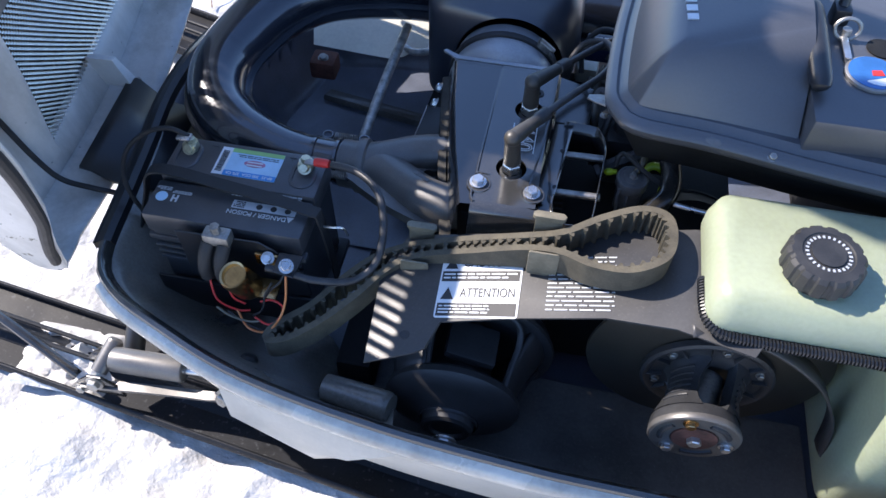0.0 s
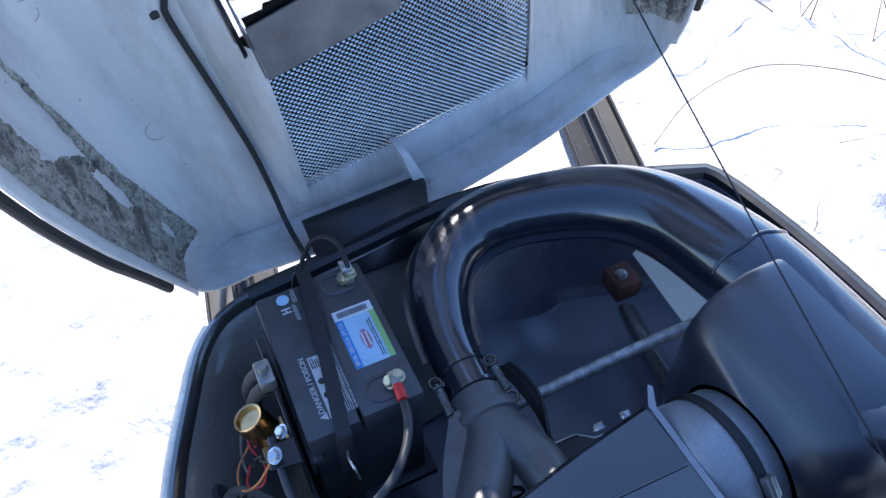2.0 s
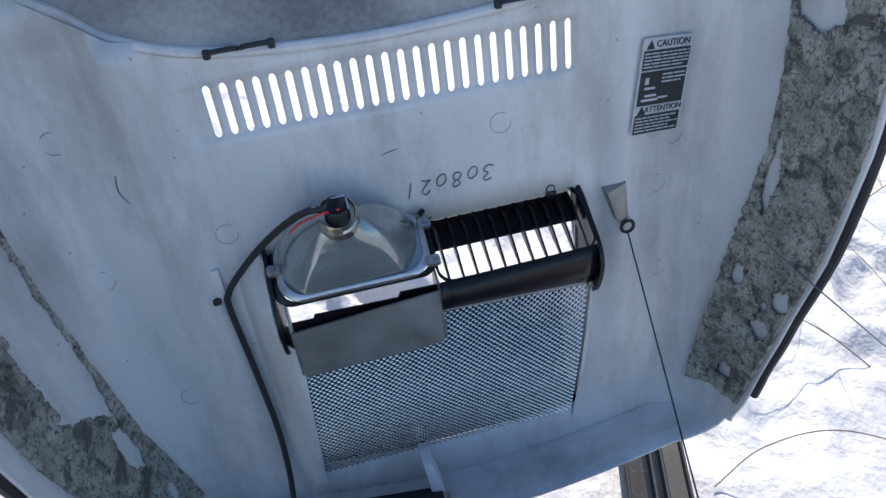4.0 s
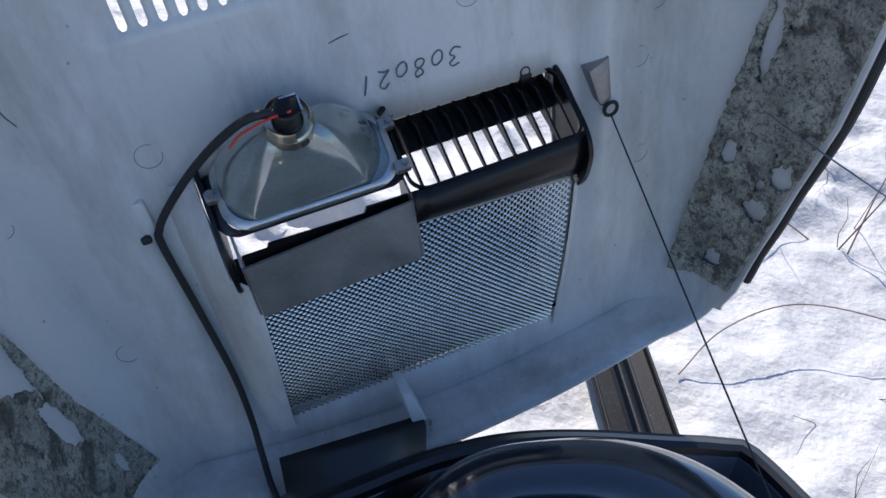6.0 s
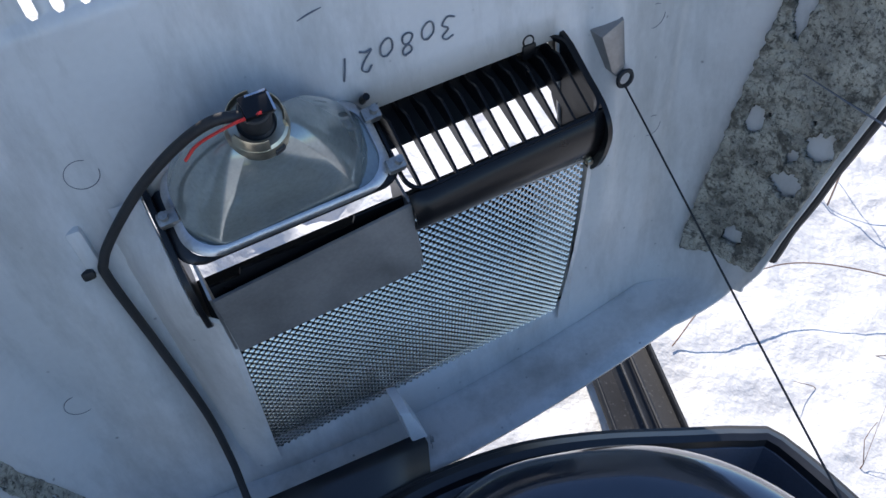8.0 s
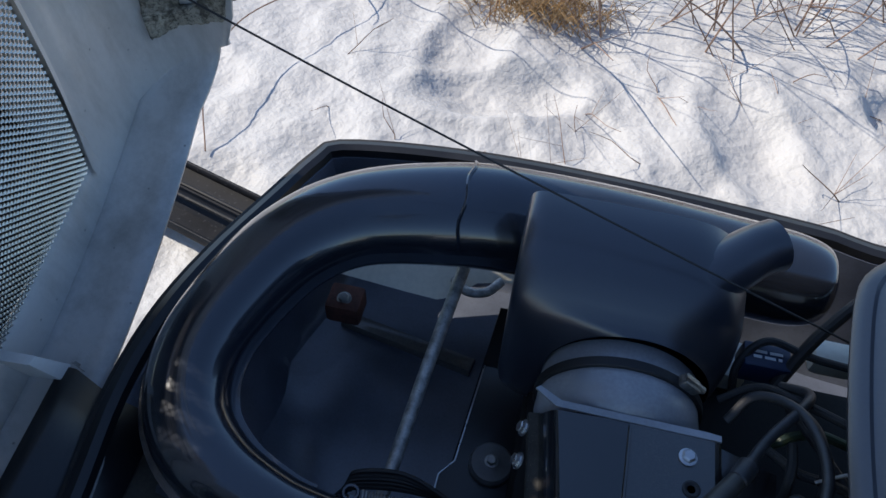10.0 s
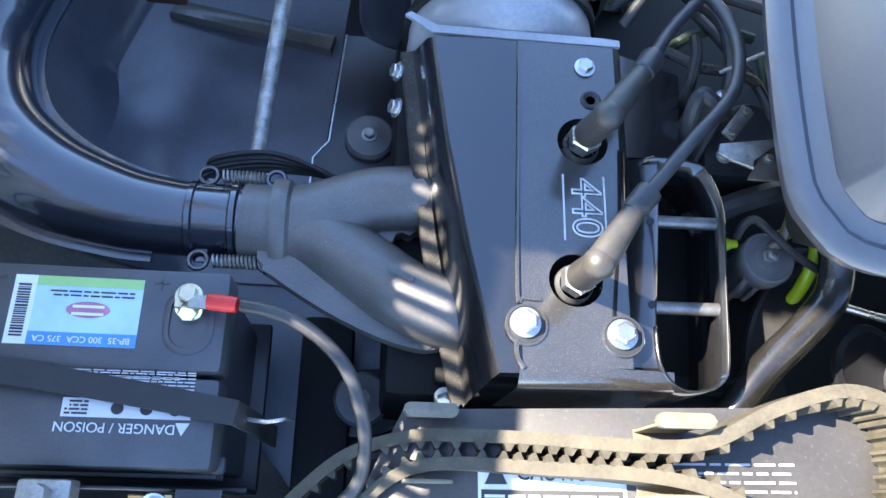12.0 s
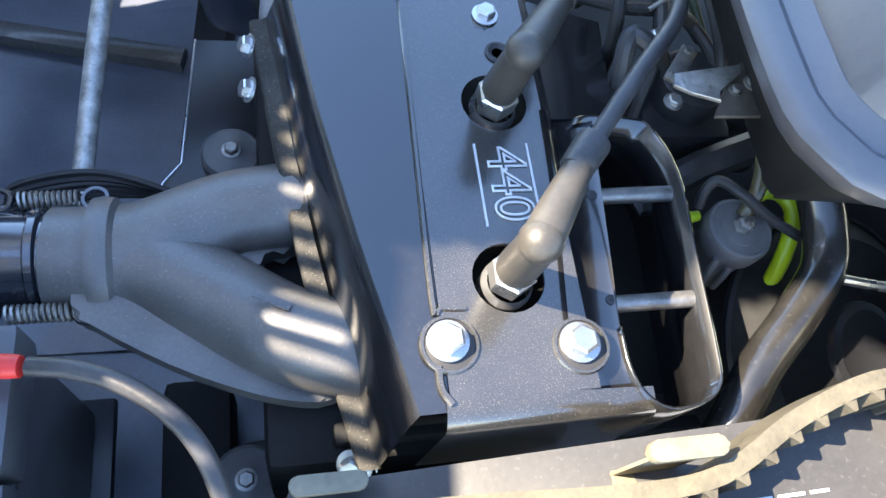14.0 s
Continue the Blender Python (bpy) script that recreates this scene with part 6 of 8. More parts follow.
    bm = bmesh.new(); flat(bm, -0.041, -0.023, 0.027, -0.0165, 0.0006, 0.001, S); part("green_band", bm, GREEN, st)
    bm = bmesh.new(); flat(bm, 0.027, -0.023, 0.041, 0.023, 0.0006, 0.001, S); part("white_band", bm, PAPER, st)
    bm = bmesh.new()
    rnd = random.Random(2)
    y = -0.017
    while y < 0.017:
        w = rnd.uniform(0.0004, 0.0014)
        flat(bm, 0.030, y, 0.038, y + w, 0.001, 0.0014, S)
        y += w + rnd.uniform(0.0005, 0.001)
    part("bar_code", bm, INK_AND_SHADE, st)
    bm = bmesh.new()
    prism(bm, [(0.014 * math.cos(a) - 0.008, 0.0055 * math.sin(a) - 0.001) for a in [math.tau * k / 20 for k in range(20)]], 0.0006, 0.001, S)
    part("logo_patch", bm, LOGORED, st, "faded red oval logo shape")
    bm = bmesh.new()
    for dy in (-0.003, 0.002):
        flat(bm, -0.018, dy - 0.001, 0.002, dy + 0.0008, 0.001, 0.0013, S)
    part("logo_bar", bm, PAPER, st)
    glyphs("rating", "BP-35  300 CCA  375 CA", 0.0058, S @ Matrix.Translation((-0.007, 0.0188, 0.0012)), PAPER, st)
    bm = bmesh.new()
    text_lines(bm, -0.036, -0.0145, 0.02, -0.009, 2, 7, 0.0009, 0.4, S)
    part("small_print", bm, INK_AND_SHADE, st)
    # front print
    F = basis((-0.150, 0.759, zt - 0.0035), (-1, 0, 0), (0, -1, 0))
    glyphs("danger_print", "DANGER / POISON", 0.0088, F @ Matrix.Translation((-0.052, 0.012, 0.0004)), SILVERPRINT, b, label="pale print")
    bm = bmesh.new()
    prism(bm, [(-0.098, 0.008), (-0.089, 0.008), (-0.0935, 0.016)], 0, 0.0008, F)
    part("warning_triangle", bm, SILVERPRINT, b)
    bm = bmesh.new()
    flat(bm, -0.098, -0.006, -0.018, 0.006, 0, 0.0005, F)
    pb = part("pictogram_panel", bm, SILVERPRINT, b, "pale panel of warning pictograms")
    bm = bmesh.new()
    text_lines(bm, -0.034, -0.005, -0.020, 0.005, 4, 11, 0.0009, 0.5, F)
    for k in range(3):
        x = -0.088 + 0.018 * k
        prism(bm, [(x + 0.004 * math.cos(a), 0.004 * math.sin(a)) for a in [math.tau * q / 12 for q in range(12)]], 0.0005, 0.0009, F)
    part("pictogram", bm, INK_AND_SHADE, pb)
    bm = bmesh.new()
    text_lines(bm, -0.098, -0.026, -0.012, -0.012, 6, 12, 0.0006, 0.35, F)
    part("fine_print", bm, SILVERPRINT, b, "fine white print")
    bm = bmesh.new()
    prism(bm, [(0.071 + 0.0075 * math.cos(a), 0.006 + 0.0075 * math.sin(a)) for a in [math.tau * q / 20 for q in range(20)]], 0, 0.0005, F)
    part("maker_patch", bm, PALEBLUE, b, "pale blue round maker mark shape")
    bm = bmesh.new()
    flat(bm, 0.050, 0.001, 0.0522, 0.012, 0, 0.0006, F); flat(bm, 0.0558, 0.001, 0.058, 0.012, 0, 0.0006, F); flat(bm, 0.0522, 0.0055, 0.0558, 0.0075, 0, 0.0006, F)
    text_lines(bm, 0.036, -0.006, 0.060, -0.001, 3, 14, 0.0006, 0.4, F)
    text_lines(bm, 0.063, -0.010, 0.082, -0.004, 3, 15, 0.0006, 0.4, F)
    part("maker_print", bm, SILVERPRINT, b)
    for y, x0, x1, rows, seed in ((0.0245, -0.098, 0.0, 1, 41), (0.020, -0.088, -0.010, 1, 42)):
        bm = bmesh.new()
        text_lines(bm, x0, -y - 0.0016, x1, -y + 0.0016, rows, seed, 0.0006, 0.6, F)
        part("fine_print", bm, SILVERPRINT, b)
    # rubber strap
    strap = single("battery_strap", sweep_band([(-0.30, 0.775, 0.44), (-0.262, 0.780, 0.545), (-0.240, 0.786, 0.585), (-0.14, 0.775, 0.5865), (-0.038, 0.760, 0.585), (-0.022, 0.757, 0.570), (-0.012, 0.755, 0.46)], 0.016, 0.0025), RUBBER, "black rubber hold-down strap over the battery", "strap")
    bm = bmesh.new()
    tube(bm, [(-0.02, 0.757, 0.562), (-0.006, 0.755, 0.566), (0.006, 0.757, 0.565), (0.010, 0.759, 0.55)], 0.0015, 6)
    h = part("strap_hook", bm, STEEL, strap, "wire strap hook")


def sweep_band(pts, width, thick):
    """A flat band lying along a path, its width across the y axis."""
    bm = bmesh.new()
    P = smooth_path(pts, 8)
    rings = [[], [], [], []]
    for i, p in enumerate(P):
        t = Vector(P[min(i + 1, len(P) - 1)]) - Vector(P[max(i - 1, 0)])
        t.normalize()
        side = Vector((0, 1, 0)) - t * t.y
        side.normalize()
        up = t.cross(side)
        for k, (a, c) in enumerate(((-0.5, 0), (0.5, 0), (0.5, 1), (-0.5, 1))):
            rings[k].append(Vector(p) + side * width * a + up * thick * c)
    loft(bm, rings + [rings[0]], False)
    return bm


build_battery()


def build_cables():
    c = thing("positive_cable", "black battery cable with red sleeve from the terminal", "cable")
    bm = bmesh.new()
    cab = [(-0.024, 0.824, 0.600), (-0.004, 0.820, 0.603), (0.020, 0.809, 0.606), (0.042, 0.790, 0.604), (0.054, 0.768, 0.596), (0.060, 0.74, 0.58), (0.055, 0.715, 0.56), (0.03, 0.695, 0.548), (-0.01, 0.69, 0.545), (-0.04, 0.69, 0.55), (-0.07, 0.69, 0.555)]
    tube(bm, cab, 0.0046, 12)
    part("cable_sheath", bm, HOSE, c, "dull black sheath")
    bm = bmesh.new()
    tube(bm, [(-0.046, 0.826, 0.598, 0.0052), (-0.042, 0.8258, 0.5985, 0.0056), (-0.032, 0.8248, 0.5995, 0.0056), (-0.027, 0.8242, 0.600, 0.0050)], 0.0055, 12)
    part("terminal_sleeve", bm, RED, c, "red terminal sleeve")
    bm = bmesh.new()
    box(bm, (-0.052, 0.826, 0.5965), (0.014, 0.009, 0.003), 0.001)
    part("cable_lug", bm, DULLSTEEL, c, "tinned cable lug")
    c = thing("negative_cable", "black battery cable leading to the hood hinge", "cable")
    bm = bmesh.new()
    tube(bm, [(-0.213, 0.835, 0.600), (-0.238, 0.836, 0.608), (-0.268, 0.832, 0.600), (-0.296, 0.820, 0.578), (-0.306, 0.805, 0.55), (-0.298, 0.790, 0.52), (-0.28, 0.785, 0.47)], 0.0031, 10)
    part("cable_sheath", bm, RUBBER, c)
    bm = bmesh.new()
    box(bm, (-0.219, 0.833, 0.600), (0.018, 0.013, 0.004), 0.0015)
    part("cable_lug", bm, STEEL, c, "tinned cable lug")
    # bundle of thin black cables near the slip joint
    for k in range(5):
        bm = bmesh.new()
        dz = 0.004 * k
        tube(bm, [(-0.10 + 0.004 * k, 0.966 + 0.003 * k, 0.455), (-0.085, 0.976 + 0.003 * k, 0.462 + dz * 0.6), (-0.035, 0.985 + 0.003 * k, 0.463 + dz * 0.6), (0.02, 0.985 - 0.001 * k, 0.455 + dz * 0.6), (0.08, 0.972 - 0.003 * k, 0.43)], 0.0028, 7)
        single("control_cable", bm, RUBBER, "thin black control cable beside the exhaust joint", "cable", "control cables")


build_cables()


def build_relay():
    s = thing("starter_solenoid", "yellow zinc starter solenoid with wires below the battery", "solenoid")
    bm = bmesh.new()
    face = Matrix(((1, 0, 0, 0), (0, 0, -1, 0.712), (0, 1, 0, 0), (0, 0, 0, 1)))
    prism(bm, [(-0.188, 0.570), (-0.084, 0.574), (-0.066, 0.562), (-0.034, 0.520), (-0.030, 0.478), (-0.06, 0.468), (-0.188, 0.482)], 0.0, 0.0022, face, 0.0006, 1)
    prism(bm, [(-0.060, 0.684), (-0.034, 0.680), (-0.030, 0.712), (-0.060, 0.712)], 0.556, 0.5585, None, 0.0006, 1)
    part("mount_plate", bm, BLACK, s, "dark steel mounting plate")
    bm = bmesh.new()
    lathe(bm, (-0.100, 0.690, 0.505), (-0.12, -0.32, 0.94), [(0, 0), (0, 0.017), (0.004, 0.018), (0.046, 0.018), (0.05, 0.0165), (0.049, 0.014), (0.044, 0.013), (0.043, 0)], 28)
    part("can", bm, BRASS, s, "yellow zinc can")
    bm = bmesh.new()
    box(bm, (-0.087, 0.690, 0.507), (0.05, 0.028, 0.005), 0.001)
    part("bracket", bm, BRASS, s, "yellow zinc bracket")
    bm = bmesh.new()
    box(bm, (-0.075, 0.706, 0.548), (0.028, 0.004, 0.02), 0.001)
    part("bracket", bm, BRASS, s, "yellow zinc bracket")
    bolt("bracket_bolt", (-0.072, 0.703, 0.555), (0, -0.6, 0.8), 0.006, s, STEEL)
    bolt("plate_bolt", (-0.043, 0.689, 0.566), (0.2, -0.5, 0.9), 0.0065, s, STEEL)
    bm = bmesh.new()
    box(bm, (-0.130, 0.706, 0.578), (0.032, 0.018, 0.018), 0.003)
    cyl(bm, (-0.130, 0.706, 0.586), (-0.130, 0.706, 0.598), 0.006, seg=6)
    part("relay", bm, DULLSTEEL, s, "grey metal relay terminal")
    for x in (-0.142, -0.122):
        bm = bmesh.new()
        tube(bm, [(x, 0.702, 0.570), (x - 0.003, 0.692, 0.558), (x - 0.005, 0.685, 0.54), (x - 0.004, 0.684, 0.525)], 0.0085, 12)
        part("terminal_boot", bm, RUBBER, s, "black terminal boot")
    wires = [(RED, [(-0.146, 0.684, 0.522), (-0.135, 0.668, 0.50), (-0.11, 0.664, 0.49), (-0.095, 0.668, 0.487)]),
             (RED, [(-0.126, 0.684, 0.522), (-0.115, 0.672, 0.505), (-0.10, 0.67, 0.497)]),
             (ORANGE, [(-0.11, 0.664, 0.49), (-0.09, 0.645, 0.485), (-0.065, 0.641, 0.49), (-0.048, 0.650, 0.51), (-0.042, 0.665, 0.53), (-0.043, 0.682, 0.556)]),
             (RED, [(-0.085, 0.658, 0.49), (-0.065, 0.650, 0.492), (-0.052, 0.656, 0.50), (-0.05, 0.668, 0.508), (-0.065, 0.674, 0.51), (-0.08, 0.672, 0.505)]),
             (RUBBER, [(-0.075, 0.675, 0.51), (-0.062, 0.672, 0.535), (-0.05, 0.678, 0.548), (-0.043, 0.690, 0.56)]),
             (RUBBER, [(-0.060, 0.676, 0.545), (-0.068, 0.668, 0.530), (-0.072, 0.664, 0.512), (-0.078, 0.662, 0.498), (-0.088, 0.660, 0.490)]),
             (CLIP, [(-0.135, 0.662, 0.492), (-0.115, 0.655, 0.488), (-0.09, 0.652, 0.488), (-0.075, 0.655, 0.49)]),
             (RUBBER, [(-0.12, 0.66, 0.49), (-0.09, 0.649, 0.484), (-0.06, 0.646, 0.482), (-0.03, 0.655, 0.48)])]
    for mat, pts in wires:
        bm = bmesh.new()
        tube(bm, pts, 0.0014, 7)
        part("wire", bm, mat, s, {RED: "red wire", ORANGE: "orange wire", CLIP: "tan wire"}.get(mat, ""))


build_relay()


def build_guard():
    g = thing("belt_guard", "grey painted clutch guard with white warning labels", "belt guard")
    G = basis((0.07, 0.60, 0.538), (0.96, 0, 0.278), (0, 1, 0.10))
    poly = [(0.0, 0.0), (0.055, 0.013), (0.069, 0.020), (0.080, 0.053), (0.17, 0.058), (0.26, 0.060), (0.33, 0.050), (0.40, 0.02), (0.42, 0.05), (0.40, 0.155), (0.35, 0.168), (0.10, 0.168), (0.02, 0.168), (-0.005, 0.12)]
    bm = bmesh.new()
    prism(bm, poly, -0.003, 0.0, G, 0.001)
    part("guard_plate", bm, GUARD, g)
    # No hole is cut; a black disc paints its shaded inside.
    bm = bmesh.new()
    lathe(bm, G @ Vector((0.042, 0.035, 0)), G.to_3x3() @ Vector((0, 0, 1)), [(0.0004, 0), (0.0004, 0.005), (0.001, 0.0055), (0.0005, 0.006)], 16)
    part("guard_hole_shade", bm, INK_AND_SHADE, g, "flat black disc for the dark of a bolt hole")
    # guard drops round the driven clutch
    bm = bmesh.new()
    path = smooth_path([(0.40, 0.640, 0.640), (0.42, 0.648, 0.641), (0.455, 0.648, 0.634), (0.488, 0.648, 0.619), (0.522, 0.646, 0.598), (0.550, 0.645, 0.572), (0.572, 0.642, 0.54), (0.590, 0.638, 0.50), (0.60, 0.63, 0.44)], 6)
    loft(bm, [[tuple(p) for p in path], [(p[0] - 0.002, p[1] + 0.026, p[2] - 0.002) for p in path]], False)
    w = part("guard_arch", bm, GUARD, g, "grey arch round the driven clutch")
    so = w.modifiers.new("thickness", "SOLIDIFY")
    so.thickness = 0.003
    # two printed labels
    L = G @ pose(0.119, 0.0965, 0.0002) @ Matrix.Diagonal((1.08, 1.1, 1, 1))
    bm = bmesh.new()
    prism(bm, round_rect(-0.044, -0.036, 0.044, 0.036, 0.003), 0, 0.0006, L)
    lb = part("warning_label", bm, PAPER, g, "white label with black warning text")
    glyphs("heading", "ATTENTION", 0.0150, L @ Matrix.Translation((0.010, -0.008, 0.0010)) @ Matrix.Diagonal((0.70, 1, 1, 1)), INK_AND_SHADE, lb)
    glyphs("heading", "CAUTION", 0.0150, L @ Matrix.Translation((0.006, 0.028, 0.0010)) @ Matrix.Diagonal((0.78, 1, 1, 1)), INK_AND_SHADE, lb)
    for y in (-0.008, 0.028):
        bm = bmesh.new()
        prism(bm, [(-0.040, y - 0.007), (-0.026, y - 0.007), (-0.033, y + 0.007)], 0.0006, 0.0010, L)
        part("warning_triangle", bm, INK_AND_SHADE, lb)
    bm = bmesh.new()
    for y0, y1 in ((0.006, 0.018), (-0.034, -0.0195)):
        flat(bm, -0.042, y0, 0.042, y1, 0.0006, 0.001, L)
    part("print_block", bm, INK_AND_SHADE, lb)
    bm = bmesh.new()
    text_lines(bm, -0.040, 0.008, 0.040, 0.0165, 2, 21, 0.0014, 0.4, L)
    part("print_line", bm, PAPER, lb)
    bm = bmesh.new()
    text_lines(bm, -0.040, -0.032, 0.030, -0.021, 3, 22, 0.0014, 0.4, L)
    part("print_line", bm, PAPER, lb)
    L2 = G @ pose(0.232, 0.100, 0.0002)
    bm = bmesh.new()
    text_lines(bm, -0.036, -0.034, 0.036, 0.036, 13, 23, 0.0006, 0.27, L2)
    part("stencilled_text", bm, SILVERPRINT, g, "small white stencilled lines")
    return g


build_guard()


def build_belt():
    """The spare drive belt clipped on edge over the guard; cogs face inwards."""
    b = thing("drive_belt", "worn cogged rubber drive belt clipped on its edge to the guard", "drive belt")
    loop = [(0.376, 0.735), (0.368, 0.704), (0.335, 0.688), (0.295, 0.695), (0.262, 0.712), (0.225, 0.720), (0.17, 0.724), (0.12, 0.727), (0.09, 0.723), (0.068, 0.708), (0.045, 0.680), (0.012, 0.650), (-0.025, 0.628), (-0.055, 0.622), (-0.066, 0.637), (-0.052, 0.656), (-0.02, 0.680), (0.01, 0.712), (0.045, 0.740), (0.085, 0.752), (0.12, 0.753), (0.17, 0.750), (0.225, 0.745), (0.262, 0.747), (0.30, 0.766), (0.34, 0.777), (0.368, 0.765)]
    def bz(x):
        return float(np.interp(x, [-0.07, -0.02, 0.03, 0.07, 0.10, 0.24, 0.40], [0.462, 0.478, 0.505, 0.524, 0.538, 0.603, 0.648]))
    P = resample([(x, y, bz(x)) for x, y in loop], 0.0048)
    n = len(P)
    H, T = 0.033, 0.0082
    c = np.mean(P, axis=0)
    inn = []
    for i in range(n):
        t = P[(i + 1) % n] - P[i - 1]
        nn = np.array([-t[1], t[0], 0]) / np.linalg.norm(t[:2])
        inn.append(nn)
    area = sum(P[i][0] * P[(i + 1) % n][1] - P[(i + 1) % n][0] * P[i][1] for i in range(n))
    sg = 1 if area > 0 else -1
    bm = bmesh.new()
    rings = [[tuple(P[i]) for i in range(n)], [tuple(P[i] + [0, 0, H]) for i in range(n)], [tuple(P[i] + sg * inn[i] * T + [0, 0, H]) for i in range(n)], [tuple(P[i] + sg * inn[i] * T) for i in range(n)]]
    loft(bm, rings + [rings[0]])
    part("belt_band", bm, BELT, b, "tan-grey worn belt band", 30)
    bm = bmesh.new()
    for i in range(0, n, 2):
        p = Vector(P[i] + sg * inn[i] * T)
        d = Vector(inn[i]) * sg
        t = d.cross(Vector((0, 0, 1)))
        prof = [(-0.0045, -0.0005), (-0.0030, 0.0007), (-0.0019, 0.0028), (-0.0009, 0.0047), (0.0009, 0.0047), (0.0019, 0.0028), (0.0030, 0.0007), (0.0045, -0.0005)]
        lo = [bm.verts.new(p + t * a + d * e + Vector((0, 0, 0.001))) for a, e in prof]
        hi = [bm.verts.new(p + t * a + d * e + Vector((0, 0, H - 0.0006))) for a, e in prof]
        bm.faces.new(hi); bm.faces.new(lo[::-1])
        for k in range(8):
            bm.faces.new((lo[k], lo[(k + 1) % 8], hi[(k + 1) % 8], hi[k]))
    part("belt_cog", bm, BELT, b, "moulded belt cogs")["kind"] = "stuff"
    for x, yb, yf in ((0.102, 0.764, 0.7185), (0.246, 0.754, 0.7105)):
        z = bz(x) + H
        k = thing("belt_clip", "tan spring clip holding the belt", "clip", group="belt clips")
        bm = bmesh.new()
        prism(bm, round_rect(-0.018, -0.0045, 0.018, 0.0045, 0.004), 0, 0.006, pose(x, yb, z + 0.009), 0.0015)
        box(bm, (x, yb - 0.0015, z - 0.013), (0.030, 0.002, 0.05), 0.0008)
        part("rear_tab", bm, CLIP, k, "raised tan tab")
        bm = bmesh.new()
        bot = z - H - 0.002
        prism(bm, [(-0.0165, bot), (0.0165, bot), (0.0165, z + 0.0005), (0.0145, z + 0.002), (-0.0145, z + 0.002), (-0.0165, z + 0.0005)], -0.0012, 0.0012, Matrix(((1, 0, 0, x), (0, 0, -1, yf + 0.0015), (0, 1, 0, 0), (0, 0, 0, 1))), 0.0005, 1)
        part("front_strap", bm, CLIP, k, "flat tan strap over the belt's face")
        bm = bmesh.new()
        box(bm, (x, (yb + yf) / 2, bot - 0.001), (0.030, yb - yf, 0.002), 0.0008)
        part("clip_base", bm, CLIP, k)


build_belt()


def build_clutches():
    p = thing("drive_clutch", "dark cast drive clutch with ribbed cover", "clutch")
    cx, cz = 0.172, 0.405
    bm = bmesh.new()
    lathe(bm, (cx, 0.742, cz), (0, -1, 0), [(0, 0.03), (0.0, 0.084), (0.004, 0.087), (0.012, 0.087), (0.016, 0.083), (0.016, 0.060), (0.010, 0.056), (0.010, 0.02)], 48)
    part("back_sheave", bm, CLUTCH, p, "round dark sheave")
    bm = bmesh.new()
    lathe(bm, (cx, 0.735, cz), (0, -1, 0), [(0, 0.034), (0.06, 0.033), (0.10, 0.028)], 32)
    part("spring_tube", bm, CLUTCH, p)
    # open bell between the rear flange and the front cap, its windows edged with a bead
    def bell(a, k):
        r = 0.0865 - 0.0285 * k - 0.004 * math.sin(math.pi * k)
        return (cx + r * math.cos(a), 0.728 - 0.068 * k, cz + r * math.sin(a))
    starts = [radians(36 + 120 * n) for n in range(3)]
    for a0 in starts:
        bm = bmesh.new()
        loft(bm, [[bell(a0 - radians(40) + radians(40) * j / 8, k / 6) for j in range(9)] for k in range(7)], False)
        web = part("bell_leg", bm, BELLCAST, p, "cast leg of the clutch bell", 60)
        so = web.modifiers.new("thickness", "SOLIDIFY")
        so.thickness = 0.005
        bm = bmesh.new()
        w = radians(80)
        edge = [(0.0, 0.98), (0.02, 0.6), (0.07, 0.3), (0.2, 0.12), (0.5, 0.06), (0.8, 0.12), (0.93, 0.3), (0.98, 0.6), (1.0, 0.98)]
        tube(bm, [bell(a0 + w * f, k) for f, k in edge], 0.0034, 8, 4)
        part("window_bead", bm, BELLCAST, p, "rounded edge of the bell window")
        bm = bmesh.new()
        lathe(bm, Vector(bell(a0 - radians(20), 0.02)) + Vector((0, -0.001, 0)), (0, -1, 0), [(0, 0.0055), (0.003, 0.005), (0.004, 0.003), (0.002, 0.0)], 10)
        part("bell_screw", bm, CLUTCH, p)
        bm = bmesh.new()
        m = Matrix.Translation((cx, 0, cz)) @ Matrix.Rotation(-(a0 + radians(40)), 4, "Y")
        box(bm, (0.046, 0.700, 0), (0.012, 0.040, 0.050), 0.004, m)
        part("flyweight", bm, CLUTCH, p, "dark block inside the bell")
    bm = bmesh.new()
    lathe(bm, (cx, 0.7285, cz), (0, -1, 0), [(0, 0.070), (0.0, 0.090), (0.003, 0.0925), (0.007, 0.0915), (0.008, 0.088), (0.006, 0.078), (0.006, 0.070)], 56)
    part("bell_flange", bm, BELLCAST, p, "rolled rim of the clutch bell")
    bm = bmesh.new()
    lathe(bm, (cx, 0.664, cz), (0, -1, 0), [(-0.002, 0.03), (-0.002, 0.062), (0.002, 0.066), (0.008, 0.0665), (0.012, 0.063), (0.018, 0.050), (0.023, 0.034), (0.026, 0.030), (0.026, 0.026), (0.034, 0.025), (0.0365, 0.022), (0.0365, 0.017), (0.033, 0.016), (0.033, 0)], 48)
    part("front_cap", bm, BELLCAST, p, "domed front cap of the clutch")
    for ob in p.children:
        ob.matrix_basis = Matrix.Translation((cx - 0.006, 0.70, cz + 0.004)) @ Matrix.Scale(1.28, 4) @ Matrix.Translation((-cx, -0.71, -cz))
    bolt("centre_bolt", (cx - 0.006, 0.5825, cz + 0.004), (0, -1, 0), 0.011, p, STEEL, height=0.012)
    s = thing("driven_clutch", "grey steel driven clutch with slotted aluminium end plate", "clutch")
    cx, cz = 0.452, 0.502
    bm = bmesh.new()
